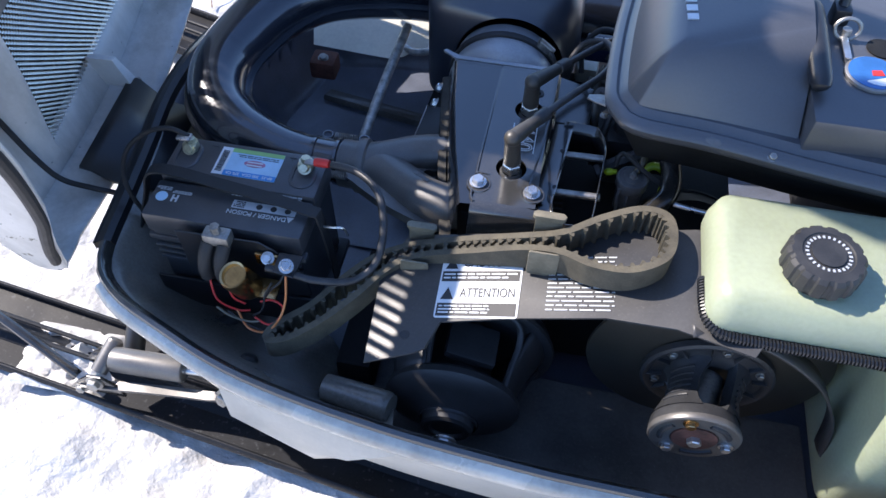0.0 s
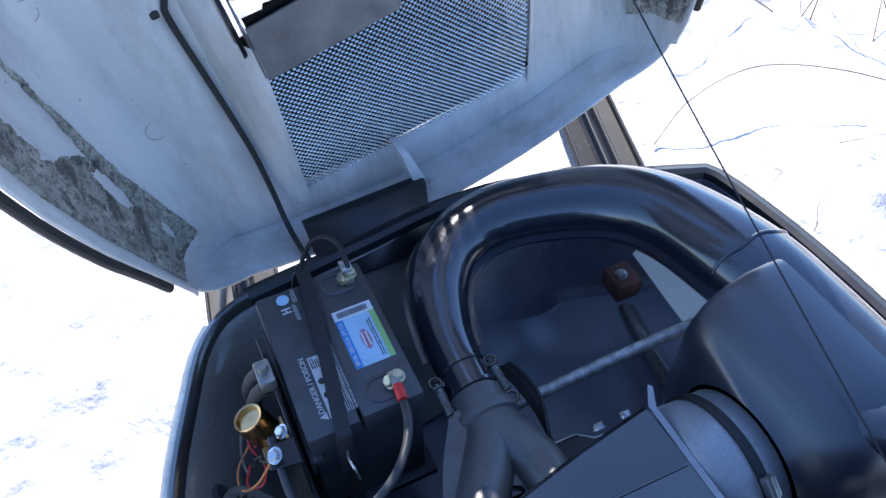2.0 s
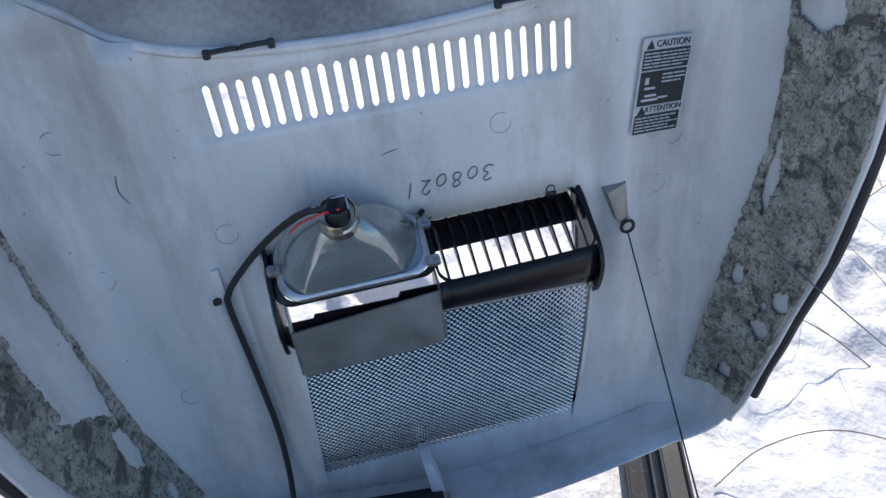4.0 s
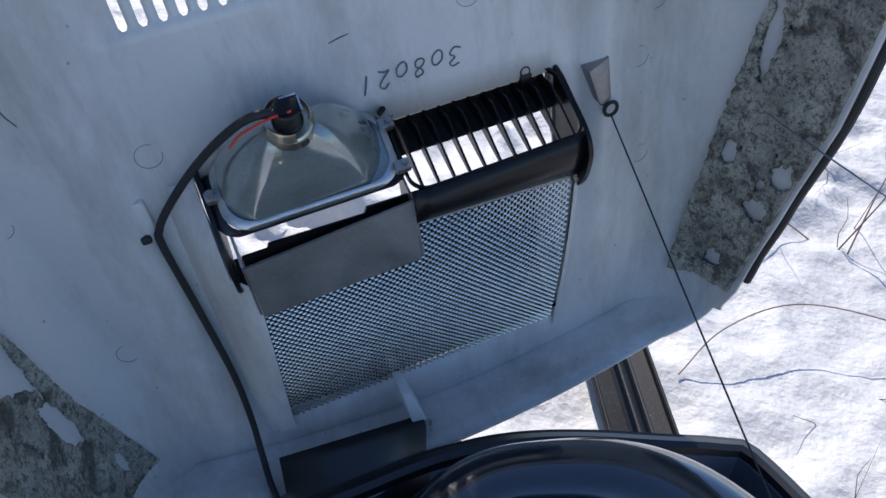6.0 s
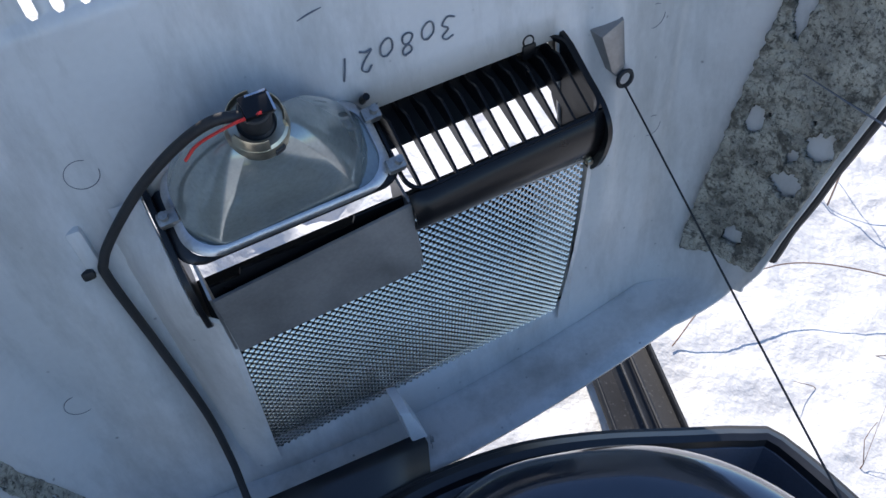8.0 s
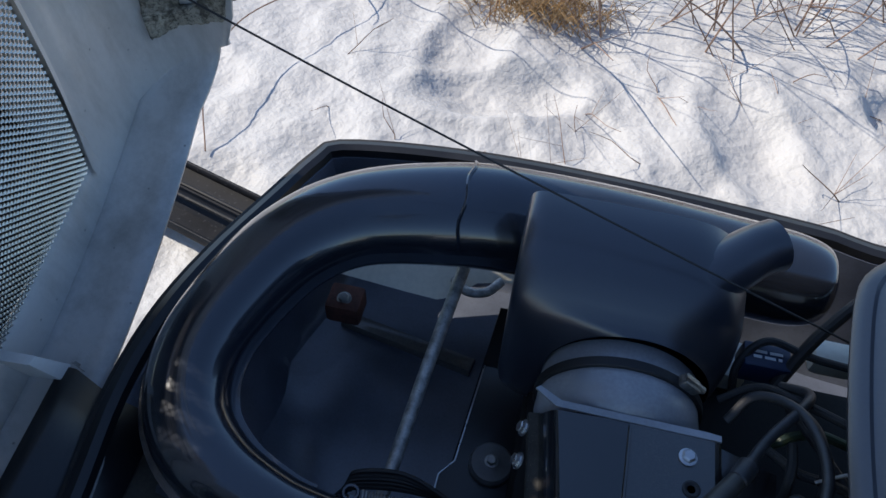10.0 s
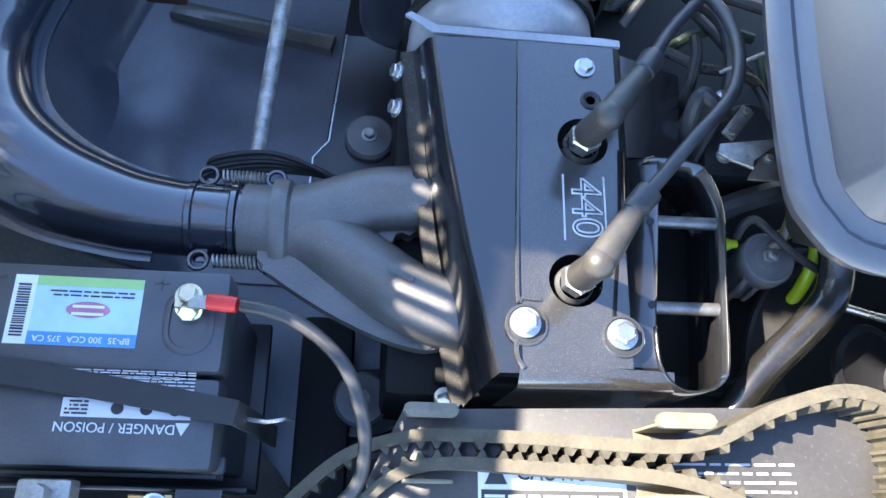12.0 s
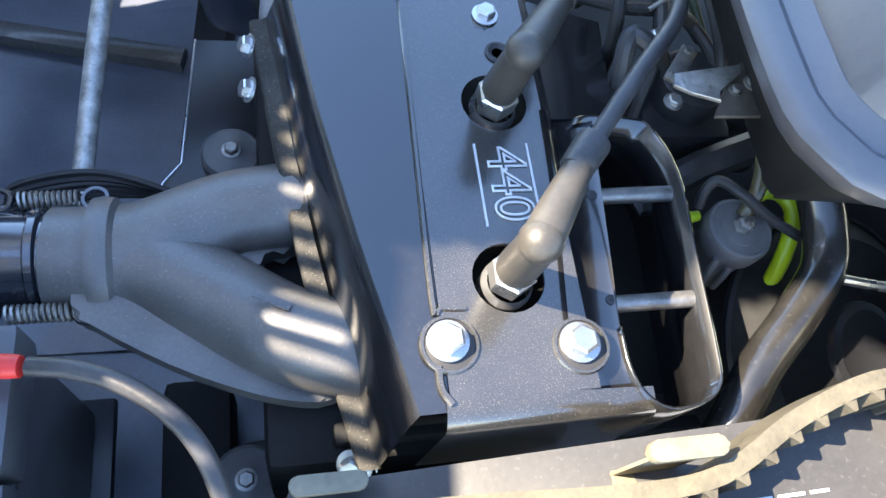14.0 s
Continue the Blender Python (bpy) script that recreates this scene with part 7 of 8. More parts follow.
    lathe(bm, (cx, 0.70, cz), (0, -1, 0), [(0, 0.02), (0.0, 0.135), (0.003, 0.137), (0.006, 0.136), (0.007, 0.132), (0.018, 0.06), (0.018, 0.0)], 72)
    part("sheave", bm, SHEAVE, s, "dull grey conical sheave")
    bm = bmesh.new()
    lathe(bm, (cx, 0.682, cz), (0, -1, 0), [(0, 0.074), (0.007, 0.0735), (0.009, 0.070), (0.008, 0.066), (0.004, 0.062), (0.003, 0.05), (0.006, 0.044), (0.007, 0.03)], 48)
    part("bolt_ring", bm, BELLCAST, s, "dusty dished ring")
    for k in range(12):
        a = radians(30 * k + 8)
        bm = bmesh.new()
        m = Matrix.Translation((cx, 0.677, cz)) @ Matrix.Rotation(-a, 4, "Y")
        box(bm, (0.059, 0, 0), (0.020, 0.007, 0.0022), 0.0006, m)
        part("ring_rib", bm, BELLCAST, s, "cast rib")
    for k in range(6):
        a = radians(23 + 60 * k)
        bolt("ring_bolt", (cx + 0.058 * math.cos(a), 0.6785, cz + 0.058 * math.sin(a)), (0, -1, 0), 0.0042, s, DULLSTEEL)
    # towers curve in at the waist and flare to the ring and the end plate
    for k in range(3):
        bm = bmesh.new()
        a = radians(120 * k + 18)
        rows = []
        for q in range(9):
            f = q / 8
            w = radians(30 + 14 * (2 * f - 1) ** 2)
            r1 = 0.040 + 0.008 * (2 * f - 1) ** 2
            ring = []
            for jj in range(7):
                b = a - w + 2 * w * jj / 6
                ring.append((cx - 0.014 * f + r1 * math.cos(b), 0.678 - 0.060 * f, cz + r1 * math.sin(b)))
            for jj in range(6, -1, -1):
                b = a - w + 2 * w * jj / 6
                ring.append((cx - 0.014 * f + (r1 - 0.013) * math.cos(b), 0.678 - 0.060 * f, cz + (r1 - 0.013) * math.sin(b)))
            rows.append(ring)
        loft(bm, rows)
        leg = part("tower_leg", bm, CLUTCH, s, "dark curved tower leg", 50)
        for q in range(6):
            f = 0.18 + 0.12 * q
            bm = bmesh.new()
            w = radians(20)
            r1 = 0.0405 + 0.008 * (2 * f - 1) ** 2
            tube(bm, [(cx - 0.014 * f + r1 * math.cos(a + w * e), 0.678 - 0.060 * f, cz + r1 * math.sin(a + w * e)) for e in (-1, -0.5, 0, 0.5, 1)], 0.0016, 6, 2)
            part("leg_rib", bm, CLUTCH, leg)
    bm = bmesh.new()
    lathe(bm, (cx, 0.676, cz), (-0.014, -0.06, 0), [(0, 0.020), (0.05, 0.018)], 24)
    part("shaft", bm, DULLSTEEL, s, "oily shaft")
    cx -= 0.014
    bm = bmesh.new()
    lathe(bm, (cx, 0.620, cz), (0, -1, 0), [(0, 0.02), (0.0, 0.046), (0.010, 0.0485), (0.0135, 0.0488)], 48)
    part("plate_body", bm, CLUTCH, s, "dark body behind the end plate")
    bm = bmesh.new()
    lathe(bm, (cx, 0.6065, cz), (0, -1, 0), [(0, 0.0488), (0.004, 0.0496), (0.0065, 0.0488), (0.0075, 0.0465), (0.0068, 0.044), (0.0068, 0.026), (0.0055, 0.025), (0.0055, 0)], 56)
    ep = part("end_plate", bm, SATIN, s, "cast aluminium end plate")
    for k in range(3):
        a0 = radians(20 + 120 * k)
        # Arched black bar laid on the solid plate as a slot's shade.
        bm = bmesh.new()
        tube(bm, [(cx + 0.036 * math.cos(a0 + radians(14 * j)), 0.6002, cz + 0.036 * math.sin(a0 + radians(14 * j))) for j in range(5)], 0.0034, 8, 3)
        part("plate_slot_shade", bm, INK_AND_SHADE, ep, "black bar as the dark of an arched slot")
        a1 = a0 - radians(30)
        bolt("plate_bolt", (cx + 0.036 * math.cos(a1), 0.5995, cz + 0.036 * math.sin(a1)), (0, -1, 0), 0.006, s, BRASS if k == 1 else STEEL)
    bm = bmesh.new()
    lathe(bm, (cx, 0.6005, cz), (0, -1, 0), [(0, 0.0245), (0.002, 0.0245), (0.003, 0.023), (0.003, 0)], 32)
    part("shaft_washer", bm, RUST, s, "rusty shaft washer")
    bolt("shaft_bolt", (cx, 0.5975, cz), (0, -1, 0), 0.008, s, STEEL, washer=False)


build_clutches()


def build_tank():
    t = thing("oil_tank", "yellowed translucent oil tank with black screw cap", "oil tank", Matrix.Translation((0.006, 0, 0)))
    bm = bmesh.new()
    def ring(x0, y0, x1, y1, z, r, dz=0.0):
        return [(x, y, z + dz * (x - 0.4)) for x, y in round_rect(x0, y0, x1, y1, r, 6)]
    box(bm, (0.70, 0.69, 0.53), (0.22, 0.21, 0.26), 0.03, None, 4)
    vs = loft(bm, [ring(0.405, 0.650, 0.80, 0.78, 0.648, 0.02), ring(0.398, 0.642, 0.80, 0.79, 0.655, 0.022), ring(0.398, 0.640, 0.80, 0.79, 0.660, 0.022), ring(0.398, 0.642, 0.80, 0.79, 0.672, 0.022), ring(0.403, 0.648, 0.795, 0.787, 0.690, 0.02), ring(0.413, 0.658, 0.785, 0.777, 0.697, 0.015)])
    bm.faces.new(vs[-1])
    bm.faces.new(vs[0][::-1])
    part("tank_body", bm, TANK, t, "", 40)
    c = (0.492, 0.697, 0.697)
    bm = bmesh.new()
    prof = [(0, 0.03), (0.006, 0.031), (0.007, 0.0345), (0.026, 0.034), (0.030, 0.031), (0.031, 0.024), (0.0295, 0.023), (0.0295, 0)]
    a, b = frame_along((0, 0, 1))
    rings = []
    for h, r in prof:
        if r == 0:
            continue
        rings.append([(c[0] + (r * (1 + (0.055 * (math.cos(14 * k * math.tau / 112) > -0.2) if 0.033 < r < 0.036 or r == 0.031 and h > 0.02 else 0))) * math.cos(k * math.tau / 112), c[1] + (r * (1 + (0.055 * (math.cos(14 * k * math.tau / 112) > -0.2) if 0.033 < r < 0.036 or r == 0.031 and h > 0.02 else 0))) * math.sin(k * math.tau / 112), c[2] + h) for k in range(112)])
    vs = loft(bm, rings)
    bm.faces.new(vs[-1])
    cap = part("screw_cap", bm, CAP, t, "black ribbed screw cap", 30)
    bm = bmesh.new()
    lathe(bm, (c[0], c[1], c[2] + 0.0295), (0, 0, 1), [(0, 0.0155), (0.0015, 0.0155), (0.0015, 0)], 32)
    part("cap_disc", bm, CAP, cap)
    bm = bmesh.new()
    for k in range(26):
        m = Matrix.Translation((c[0], c[1], c[2] + 0.0295)) @ Matrix.Rotation(math.tau * k / 26, 4, "Z")
        flat(bm, 0.0178, -0.0009, 0.0208, 0.0011, 0, 0.0006, m)
    part("cap_print", bm, SILVERPRINT, cap, "ring of pale raised marks")
    sp = thing("tank_spring", "long black coil spring wrapped round the tank", "spring", Matrix.Translation((0.009, 0.008, 0.004)))
    bm = bmesh.new()
    base = smooth_path([(0.396, 0.69, 0.655), (0.396, 0.66, 0.655), (0.402, 0.640, 0.652), (0.425, 0.630, 0.650), (0.52, 0.628, 0.650), (0.66, 0.626, 0.650), (0.79, 0.624, 0.650)], 30)
    run = np.concatenate([[0], np.cumsum([np.linalg.norm(b - a) for a, b in zip(base, base[1:])])])
    pts = []
    for k in range(int(run[-1] / 0.0034 * 10)):
        at = k * 0.0034 / 10
        p, q = [Vector([float(np.interp(at + e, run, [b[i] for b in base])) for i in range(3)]) for e in (-0.004, 0.004)]
        aa, bb = frame_along(q - p)
        ph = k * math.tau / 10
        pts.append(tuple((p + q) / 2 + (aa * math.cos(ph) + bb * math.sin(ph)) * 0.0056))
    tube(bm, pts, 0.0012, 5, 1, smooth=False)
    part("coil", bm, BLACK, sp)
    bm = bmesh.new()
    tube(bm, [tuple(p) for p in base[::10]], 0.0048, 8, 6)
    part("core", bm, RUBBER, sp)


build_tank()


def build_dash():
    d = thing("dash_console", "large black textured dash console with raised silver lettering", "dash")
    def edge(k, z, shrink):
        pts = [(0.283, 0.885), (0.292, 0.852), (0.318, 0.828), (0.40, 0.817), (0.56, 0.788), (0.95, 0.74), (0.97, 0.76), (0.97, 1.24), (0.95, 1.26), (0.46, 1.208), (0.37, 1.192), (0.325, 1.165), (0.305, 1.12), (0.288, 1.0)]
        c = np.array([0.65, 1.0])
        P = resample([p for p in pts], 0.012)
        return [(*q, z + 0.05 * (q[0] - 0.3) * k) for q in offset_ring(P, shrink)]
    bm = bmesh.new()
    vs = loft(bm, [edge(0.2, k, s) for k, s in ((0.704, 0.012), (0.712, 0.004), (0.718, 0.001), (0.7225, 0.0), (0.725, 0.0015), (0.7285, 0.006), (0.7305, 0.011), (0.729, 0.0145), (0.7315, 0.018), (0.7355, 0.0225), (0.7355, 0.034))])
    bm.faces.new(vs[-1])
    part("console_shell", bm, DASH, d, "black textured shell with rolled rim", 40)
    # raised hump ahead of the flat instrument panel
    base = np.array([p[:2] for p in edge(0, 0, 0)])
    nxt = np.roll(base, -1, axis=0)

    def rim_distance(x, y):
        ab = nxt - base
        t = np.clip(((np.array([x, y]) - base) * ab).sum(1) / ((ab * ab).sum(1) + 1e-12), 0, 1)
        q = base + ab * t[:, None] - np.array([x, y])
        cross = (base[:, 1] > y) != (nxt[:, 1] > y)
        at = base[:, 0] + (y - base[:, 1]) * ab[:, 0] / (ab[:, 1] + 1e-12)
        inside = int((cross & (x < at)).sum()) % 2
        return math.sqrt((q * q).sum(1).min()) * (1 if inside else -1)

    def hump_height(x, y):
        """A broad sloping top, round shoulders, and a near flank that widens towards the rider."""
        top = 0.7985 + 0.10 * (x - 0.362)
        k = min(1.0, max(0.0, (rim_distance(x, y) - 0.0185) / 0.0545))
        dome = 0.7255 + (top - 0.7255) * (1 - (1 - k) ** 2.1)
        rim_y = float(np.interp(x, [0.29, 0.318, 0.40, 0.56], [0.86, 0.828, 0.817, 0.788]))
        ridge = 0.862 + 0.37 * (x - 0.31)
        k = max(0.0, (y - rim_y - 0.0185) / (ridge - rim_y - 0.0185))
        flank = 0.7255 + (top - 0.7255) * (1 - (1 - k) * abs(1 - k) ** 0.35)
        s = 0.0075
        return -s * math.log(math.exp(-(dome - 0.77) / s) + math.exp(-(flank - 0.77) / s)) + 0.77
    xs = [0.296 + 0.182 * i / 130 for i in range(131)]
    ys = [0.815 + 0.40 * j / 260 for j in range(261)]
    bm = bmesh.new()
    grid = [[bm.verts.new((x, y, hump_height(x, y))) for y in ys] for x in xs]
    grid.append([bm.verts.new((0.4785, y, 0.735)) for y in ys])
    for i in range(len(grid) - 1):
        for j in range(260):
            if rim_distance(min(0.476, grid[i][j].co.x), grid[i][j].co.y) > 0.0165:
                bm.faces.new((grid[i][j], grid[i + 1][j], grid[i + 1][j + 1], grid[i][j + 1]))
    for v in [v for v in bm.verts if not v.link_faces]:
        bm.verts.remove(v)
    part("hump", bm, DASH, d, "raised black hump of the console", 50)
    # Near-black skirt added under the rim where only shade lies.
    bm = bmesh.new()
    vs = loft(bm, [edge(0.2, 0.704, 0.012), edge(0.2, 0.69, 0.022), edge(0.2, 0.64, 0.05)])
    part("console_shade_skirt", bm, DEPTHSHADE, d)
    # raised maker lettering shown as plain bars
    m = basis((0.354, 0.990, 0.7965), (0.06, -1, 0.006), (1, 0, 0.10))
    x = -0.075
    for k in range(10):
        if k == 4:
            x += 0.010
            continue
        bm = bmesh.new()
        flat(bm, x, -0.0056, x + 0.0098, 0.0056, 0, 0.0025, m)
        part("lettering_bar", bm, SILVERPRINT, d, "raised silver bar")
        x += 0.0155
    bm = bmesh.new()
    for dx, dy, r in ((0, 0, 0.0048), (0.0055, -0.0008, 0.004), (-0.004, 0.001, 0.0032)):
        lathe(bm, (0.396 + dx, 0.8215 + dy, 0.7275), (0, -0.6, 1), [(0, 0), (0, r), (0.0005, r * 1.03), (0.0009, r * 0.7), (0.0009, 0)], 9)
    part("worn_spot", bm, BELTGREY, d, "pale worn spot on the rim")
    bolt("rim_screw", (0.455, 0.8115, 0.7275), (0, -0.5, 1), 0.004, d, DULLSTEEL)
    # upper control panel with ignition key and cap
    bm = bmesh.new()
    box(bm, (0.71, 1.0, 0.752), (0.46, 0.36, 0.042), 0.004)
    part("control_panel", bm, DASH, d, "flat instrument panel")
    bm = bmesh.new()
    tube(bm, [(0.484, 0.856, 0.783, 0.004), (0.484, 0.858, 0.784, 0.008), (0.484, 0.866, 0.787, 0.0105), (0.484, 0.912, 0.791, 0.011), (0.484, 0.966, 0.794, 0.0105), (0.484, 0.976, 0.794, 0.008), (0.484, 0.978, 0.794, 0.004)], 0.011, 16, 5)
    part("grab_handle", bm, BLACK, d, "rounded black grab bar")
    # Near-black disc on the closed panel paints the dark of a hole.
    bm = bmesh.new()
    lathe(bm, (0.560, 0.947, 0.7735), (0, 0, 1), [(0, 0.0), (0, 0.016), (0.0012, 0.016), (0.0014, 0.0135), (0.0006, 0.0)], 28)
    part("panel_hole_shade", bm, DEPTHSHADE, d, "flat black disc for the dark of a panel hole")
    bm = bmesh.new()
    box(bm, (0.519, 0.990, 0.782), (0.018, 0.022, 0.020), 0.003)
    cyl(bm, (0.519, 0.992, 0.79), (0.521, 1.002, 0.812), 0.006, 0.005, 14)
    part("toggle_switch", bm, BLACK, d, "black toggle switch")
    k = thing("ignition_key", "ignition key on a ring with a round blue tag", "key")
    bm = bmesh.new()
    tube(bm, [(0.521 + 0.013 * math.cos(a), 0.957 + 0.004 * math.sin(a), 0.786 + 0.010 * math.sin(a)) for a in [math.tau * i / 14 for i in range(15)]], 0.0022, 8, 2)
    cyl(bm, (0.521, 0.957, 0.772), (0.521, 0.957, 0.786), 0.006, 0.005, 14)
    part("key_head", bm, DULLSTEEL, k)
    bm = bmesh.new()
    box(bm, (0.520, 0.935, 0.7785), (0.007, 0.036, 0.002), 0.0006)
    part("key_strap", bm, STEEL, k, "bright split ring and strap")
    bm = bmesh.new()
    lathe(bm, (0.543, 0.900, 0.7735), (0, 0, 1), [(0, 0), (0, 0.0275), (0.003, 0.0275), (0.004, 0.026), (0.004, 0)], 36)
    tg = part("key_tag", bm, PLATE, k, "round tag with silver edge")
    bm = bmesh.new()
    lathe(bm, (0.543, 0.900, 0.7775), (0, 0, 1), [(0, 0.025), (0.0008, 0.025), (0.0008, 0)], 36)
    part("tag_face", bm, GLASSBLUE, tg, "blue tag face")
    bm = bmesh.new()
    prism(bm, [(0.541, 0.894), (0.553, 0.896), (0.551, 0.904), (0.541, 0.902)], 0.7783, 0.7789)
    part("tag_mark", bm, RED, tg, "small red patch")
    bm = bmesh.new()
    prism(bm, smooth_path([(0.534, 0.884), (0.550, 0.880), (0.563, 0.890), (0.556, 0.893), (0.545, 0.889)], 4, True), 0.7783, 0.7788)
    part("tag_mark", bm, PAPER, tg, "white patch")

build_dash()


def build_small_parts():
    # steering hoop tube
    bm = bmesh.new()
    tube(bm, [(0.375, 0.945, 0.67), (0.374, 0.905, 0.635), (0.382, 0.872, 0.615), (0.379, 0.848, 0.606), (0.36, 0.825, 0.597), (0.335, 0.80, 0.587), (0.31, 0.768, 0.575), (0.295, 0.75, 0.55), (0.285, 0.74, 0.50)], 0.0122, 18)
    single("frame_tube", bm, FRAME, "black bent frame tube beside the engine", "frame tube")
    bm = bmesh.new()
    tube(bm, [(-0.030, 1.26, 0.485), (-0.045, 1.13, 0.455), (-0.056, 1.02, 0.425), (-0.060, 0.985, 0.415)], 0.0078, 14)
    single("steering_rod", bm, GALV, "weathered steel tie rod across the pan floor", "rod")
    # engine mounts
    for x, y, z in ((0.048, 1.070, 0.384), (0.055, 0.80, 0.375)):
        m = thing("engine_mount", "round black rubber engine mount on a steel ear", "engine mount", group="engine mounts")
        bm = bmesh.new()
        lathe(bm, (x, y, z - 0.03), (0, 0, 1), [(0, 0.024), (0.012, 0.026), (0.024, 0.026), (0.028, 0.023), (0.029, 0.012), (0.030, 0.010), (0.030, 0)], 28)
        part("rubber_bush", bm, BELTGREY, m, "weathered grey rubber disc")
        bolt("mount_stud", (x, y, z), (0, 0, 1), 0.006, m, DULLSTEEL)
        bm = bmesh.new()
        prism(bm, smooth_path([(x - 0.03, y - 0.02), (x - 0.01, y - 0.032), (x + 0.025, y - 0.028), (x + 0.06, y), (x + 0.05, y + 0.03), (x, y + 0.032), (x - 0.026, y + 0.02)], 3, True), z - 0.036, z - 0.030, None, 0.001)
        part("steel_ear", bm, BLACK, m)
    edge = [(0.016, 1.20), (0.006, 1.067), (-0.009, 1.047), (-0.010, 1.015)]
    bm = bmesh.new()
    prism(bm, edge + [(0.085, 1.015), (0.085, 1.20)], 0.366, 0.3695, None, 0.0008)
    mp = single("mount_plate", bm, BLACK, "black steel plate with a rod for its edge glint under the mount", "plate")
    # Bright rod in place of the light that the plate's edge reflects.
    bm = bmesh.new()
    tube(bm, [(x, y, 0.3695) for x, y in edge], 0.0011, 6, 1, smooth=False)
    part("edge_glint", bm, STEEL, mp, "bright rod standing in for the glint on the edge")
    # fuel pump with hoses
    f = thing("fuel_pump", "round grey fuel pump with lime green hose", "fuel pump", Matrix.Translation((0, 0, 0)))
    bm = bmesh.new()
    lathe(bm, (0.340, 0.877, 0.548), (0, 0, 1), [(0, 0.0), (0, 0.015), (0.03, 0.0165), (0.036, 0.0175), (0.040, 0.0195), (0.0505, 0.0198), (0.053, 0.0188), (0.0535, 0.0172), (0.0525, 0.0165), (0.0525, 0.0115), (0.0535, 0.011), (0.0535, 0.0)], 40)
    part("pump_body", bm, BELTGREY, f)
    bm = bmesh.new()
    lathe(bm, (0.341, 0.878, 0.6005), (0, 0, 1), [(0, 0.0062), (0.002, 0.006), (0.002, 0.0046), (0.006, 0.0046), (0.007, 0.0028), (0.010, 0.0026), (0.010, 0)], 6)
    part("pump_stud", bm, DULLSTEEL, f, "small hexagon stud")
    for k in range(2):
        bm = bmesh.new()
        tube(bm, [(0.326 + 0.012 * k, 0.863 + 0.002 * k, 0.592), (0.325 + 0.012 * k, 0.859, 0.58), (0.327 + 0.012 * k, 0.858, 0.56)], 0.0022, 8)
        part("body_rib", bm, BELTGREY, f)
    bm = bmesh.new()
    tube(bm, [(0.343, 0.884, 0.602), (0.349, 0.894, 0.612), (0.352, 0.910, 0.622), (0.349, 0.932, 0.634), (0.345, 0.955, 0.642)], 0.0046, 12)
    part("pulse_hose", bm, AMBER, f, "smoky amber hose")
    bm = bmesh.new()
    tube(bm, [(0.318, 0.892, 0.600), (0.3195, 0.898, 0.610), (0.325, 0.8995, 0.616), (0.334, 0.889, 0.619), (0.352, 0.8785, 0.611), (0.377, 0.870, 0.600)], 0.0031, 10)
    part("thin_hose", bm, RUBBER, f, "thin black hose")
    bm = bmesh.new()
    tube(bm, [(0.350, 0.888, 0.592), (0.354, 0.896, 0.597), (0.364, 0.900, 0.602), (0.375, 0.896, 0.601), (0.379, 0.884, 0.597), (0.375, 0.864, 0.580), (0.367, 0.844, 0.550)], 0.0050, 12)
    part("fuel_hose", bm, LIME, f, "lime green fuel hose")
    bm = bmesh.new()
    lathe(bm, (0.306, 0.888, 0.592), (1, 0.1, 0.1), [(0, 0.002), (0.003, 0.0045), (0.009, 0.0045), (0.010, 0.0035), (0.015, 0.003)], 12)
    part("fuel_fitting", bm, LIME, f, "small green fitting")
    # carburettor with bracket and hoses
    c = thing("carburettor", "dark carburettor with linkage behind the engine", "carburettor")
    bm = bmesh.new()
    box(bm, (0.335, 0.975, 0.55), (0.06, 0.06, 0.08), 0.008)
    lathe(bm, (0.335, 0.975, 0.59), (0, 0, 1), [(0, 0.022), (0.02, 0.022), (0.022, 0.019), (0.022, 0)], 24)
    cyl(bm, (0.29, 0.97, 0.55), (0.40, 0.97, 0.55), 0.024, seg=20)
    part("carb_body", bm, CLUTCH, c)
    bm = bmesh.new()
    prism(bm, [(0.270, 0.921), (0.307, 0.927), (0.306, 0.922), (0.290, 0.911), (0.290, 0.905), (0.276, 0.910), (0.268, 0.914)], 0.680, 0.6825, None, 0.0006)
    part("cable_bracket", bm, DULLSTEEL, c, "bright worn cable bracket")
    bm = bmesh.new()
    prism(bm, [(0.306, 0.929), (0.319, 0.936), (0.324, 0.907), (0.318, 0.900), (0.288, 0.900)], 0.675, 0.6775, None, 0.0006)
    part("stay_plate", bm, STAY, c, "dull brown steel stay plate")
    bolt("bracket_screw", (0.314, 0.919, 0.6775), (0, 0, 1), 0.0036, c, DULLSTEEL)
    bolt("bracket_screw", (0.303, 0.915, 0.6775), (0, 0, 1), 0.0026, c, DULLSTEEL)
    bolt("bracket_screw", (0.294, 0.935, 0.640), (0, 0, 1), 0.0040, c, DULLSTEEL)
    bolt("bracket_screw", (0.305, 0.990, 0.628), (0, 0, 1), 0.0040, c, STEEL)
    bm = bmesh.new()
    box(bm, (0, 0, 0), (0.030, 0.010, 0.003), 0.001, pose(0.313, 0.968, 0.630, 0, 0, 52))
    for dx in (-0.011, 0.011):
        lathe(bm, pose(0.313, 0.968, 0.630, 0, 0, 52) @ Vector((dx, 0, 0.002)), (0, 0, 1), [(0, 0.003), (0.002, 0.0028), (0.002, 0)], 10)
    part("linkage_plate", bm, DULLSTEEL, c, "bright linkage plate")
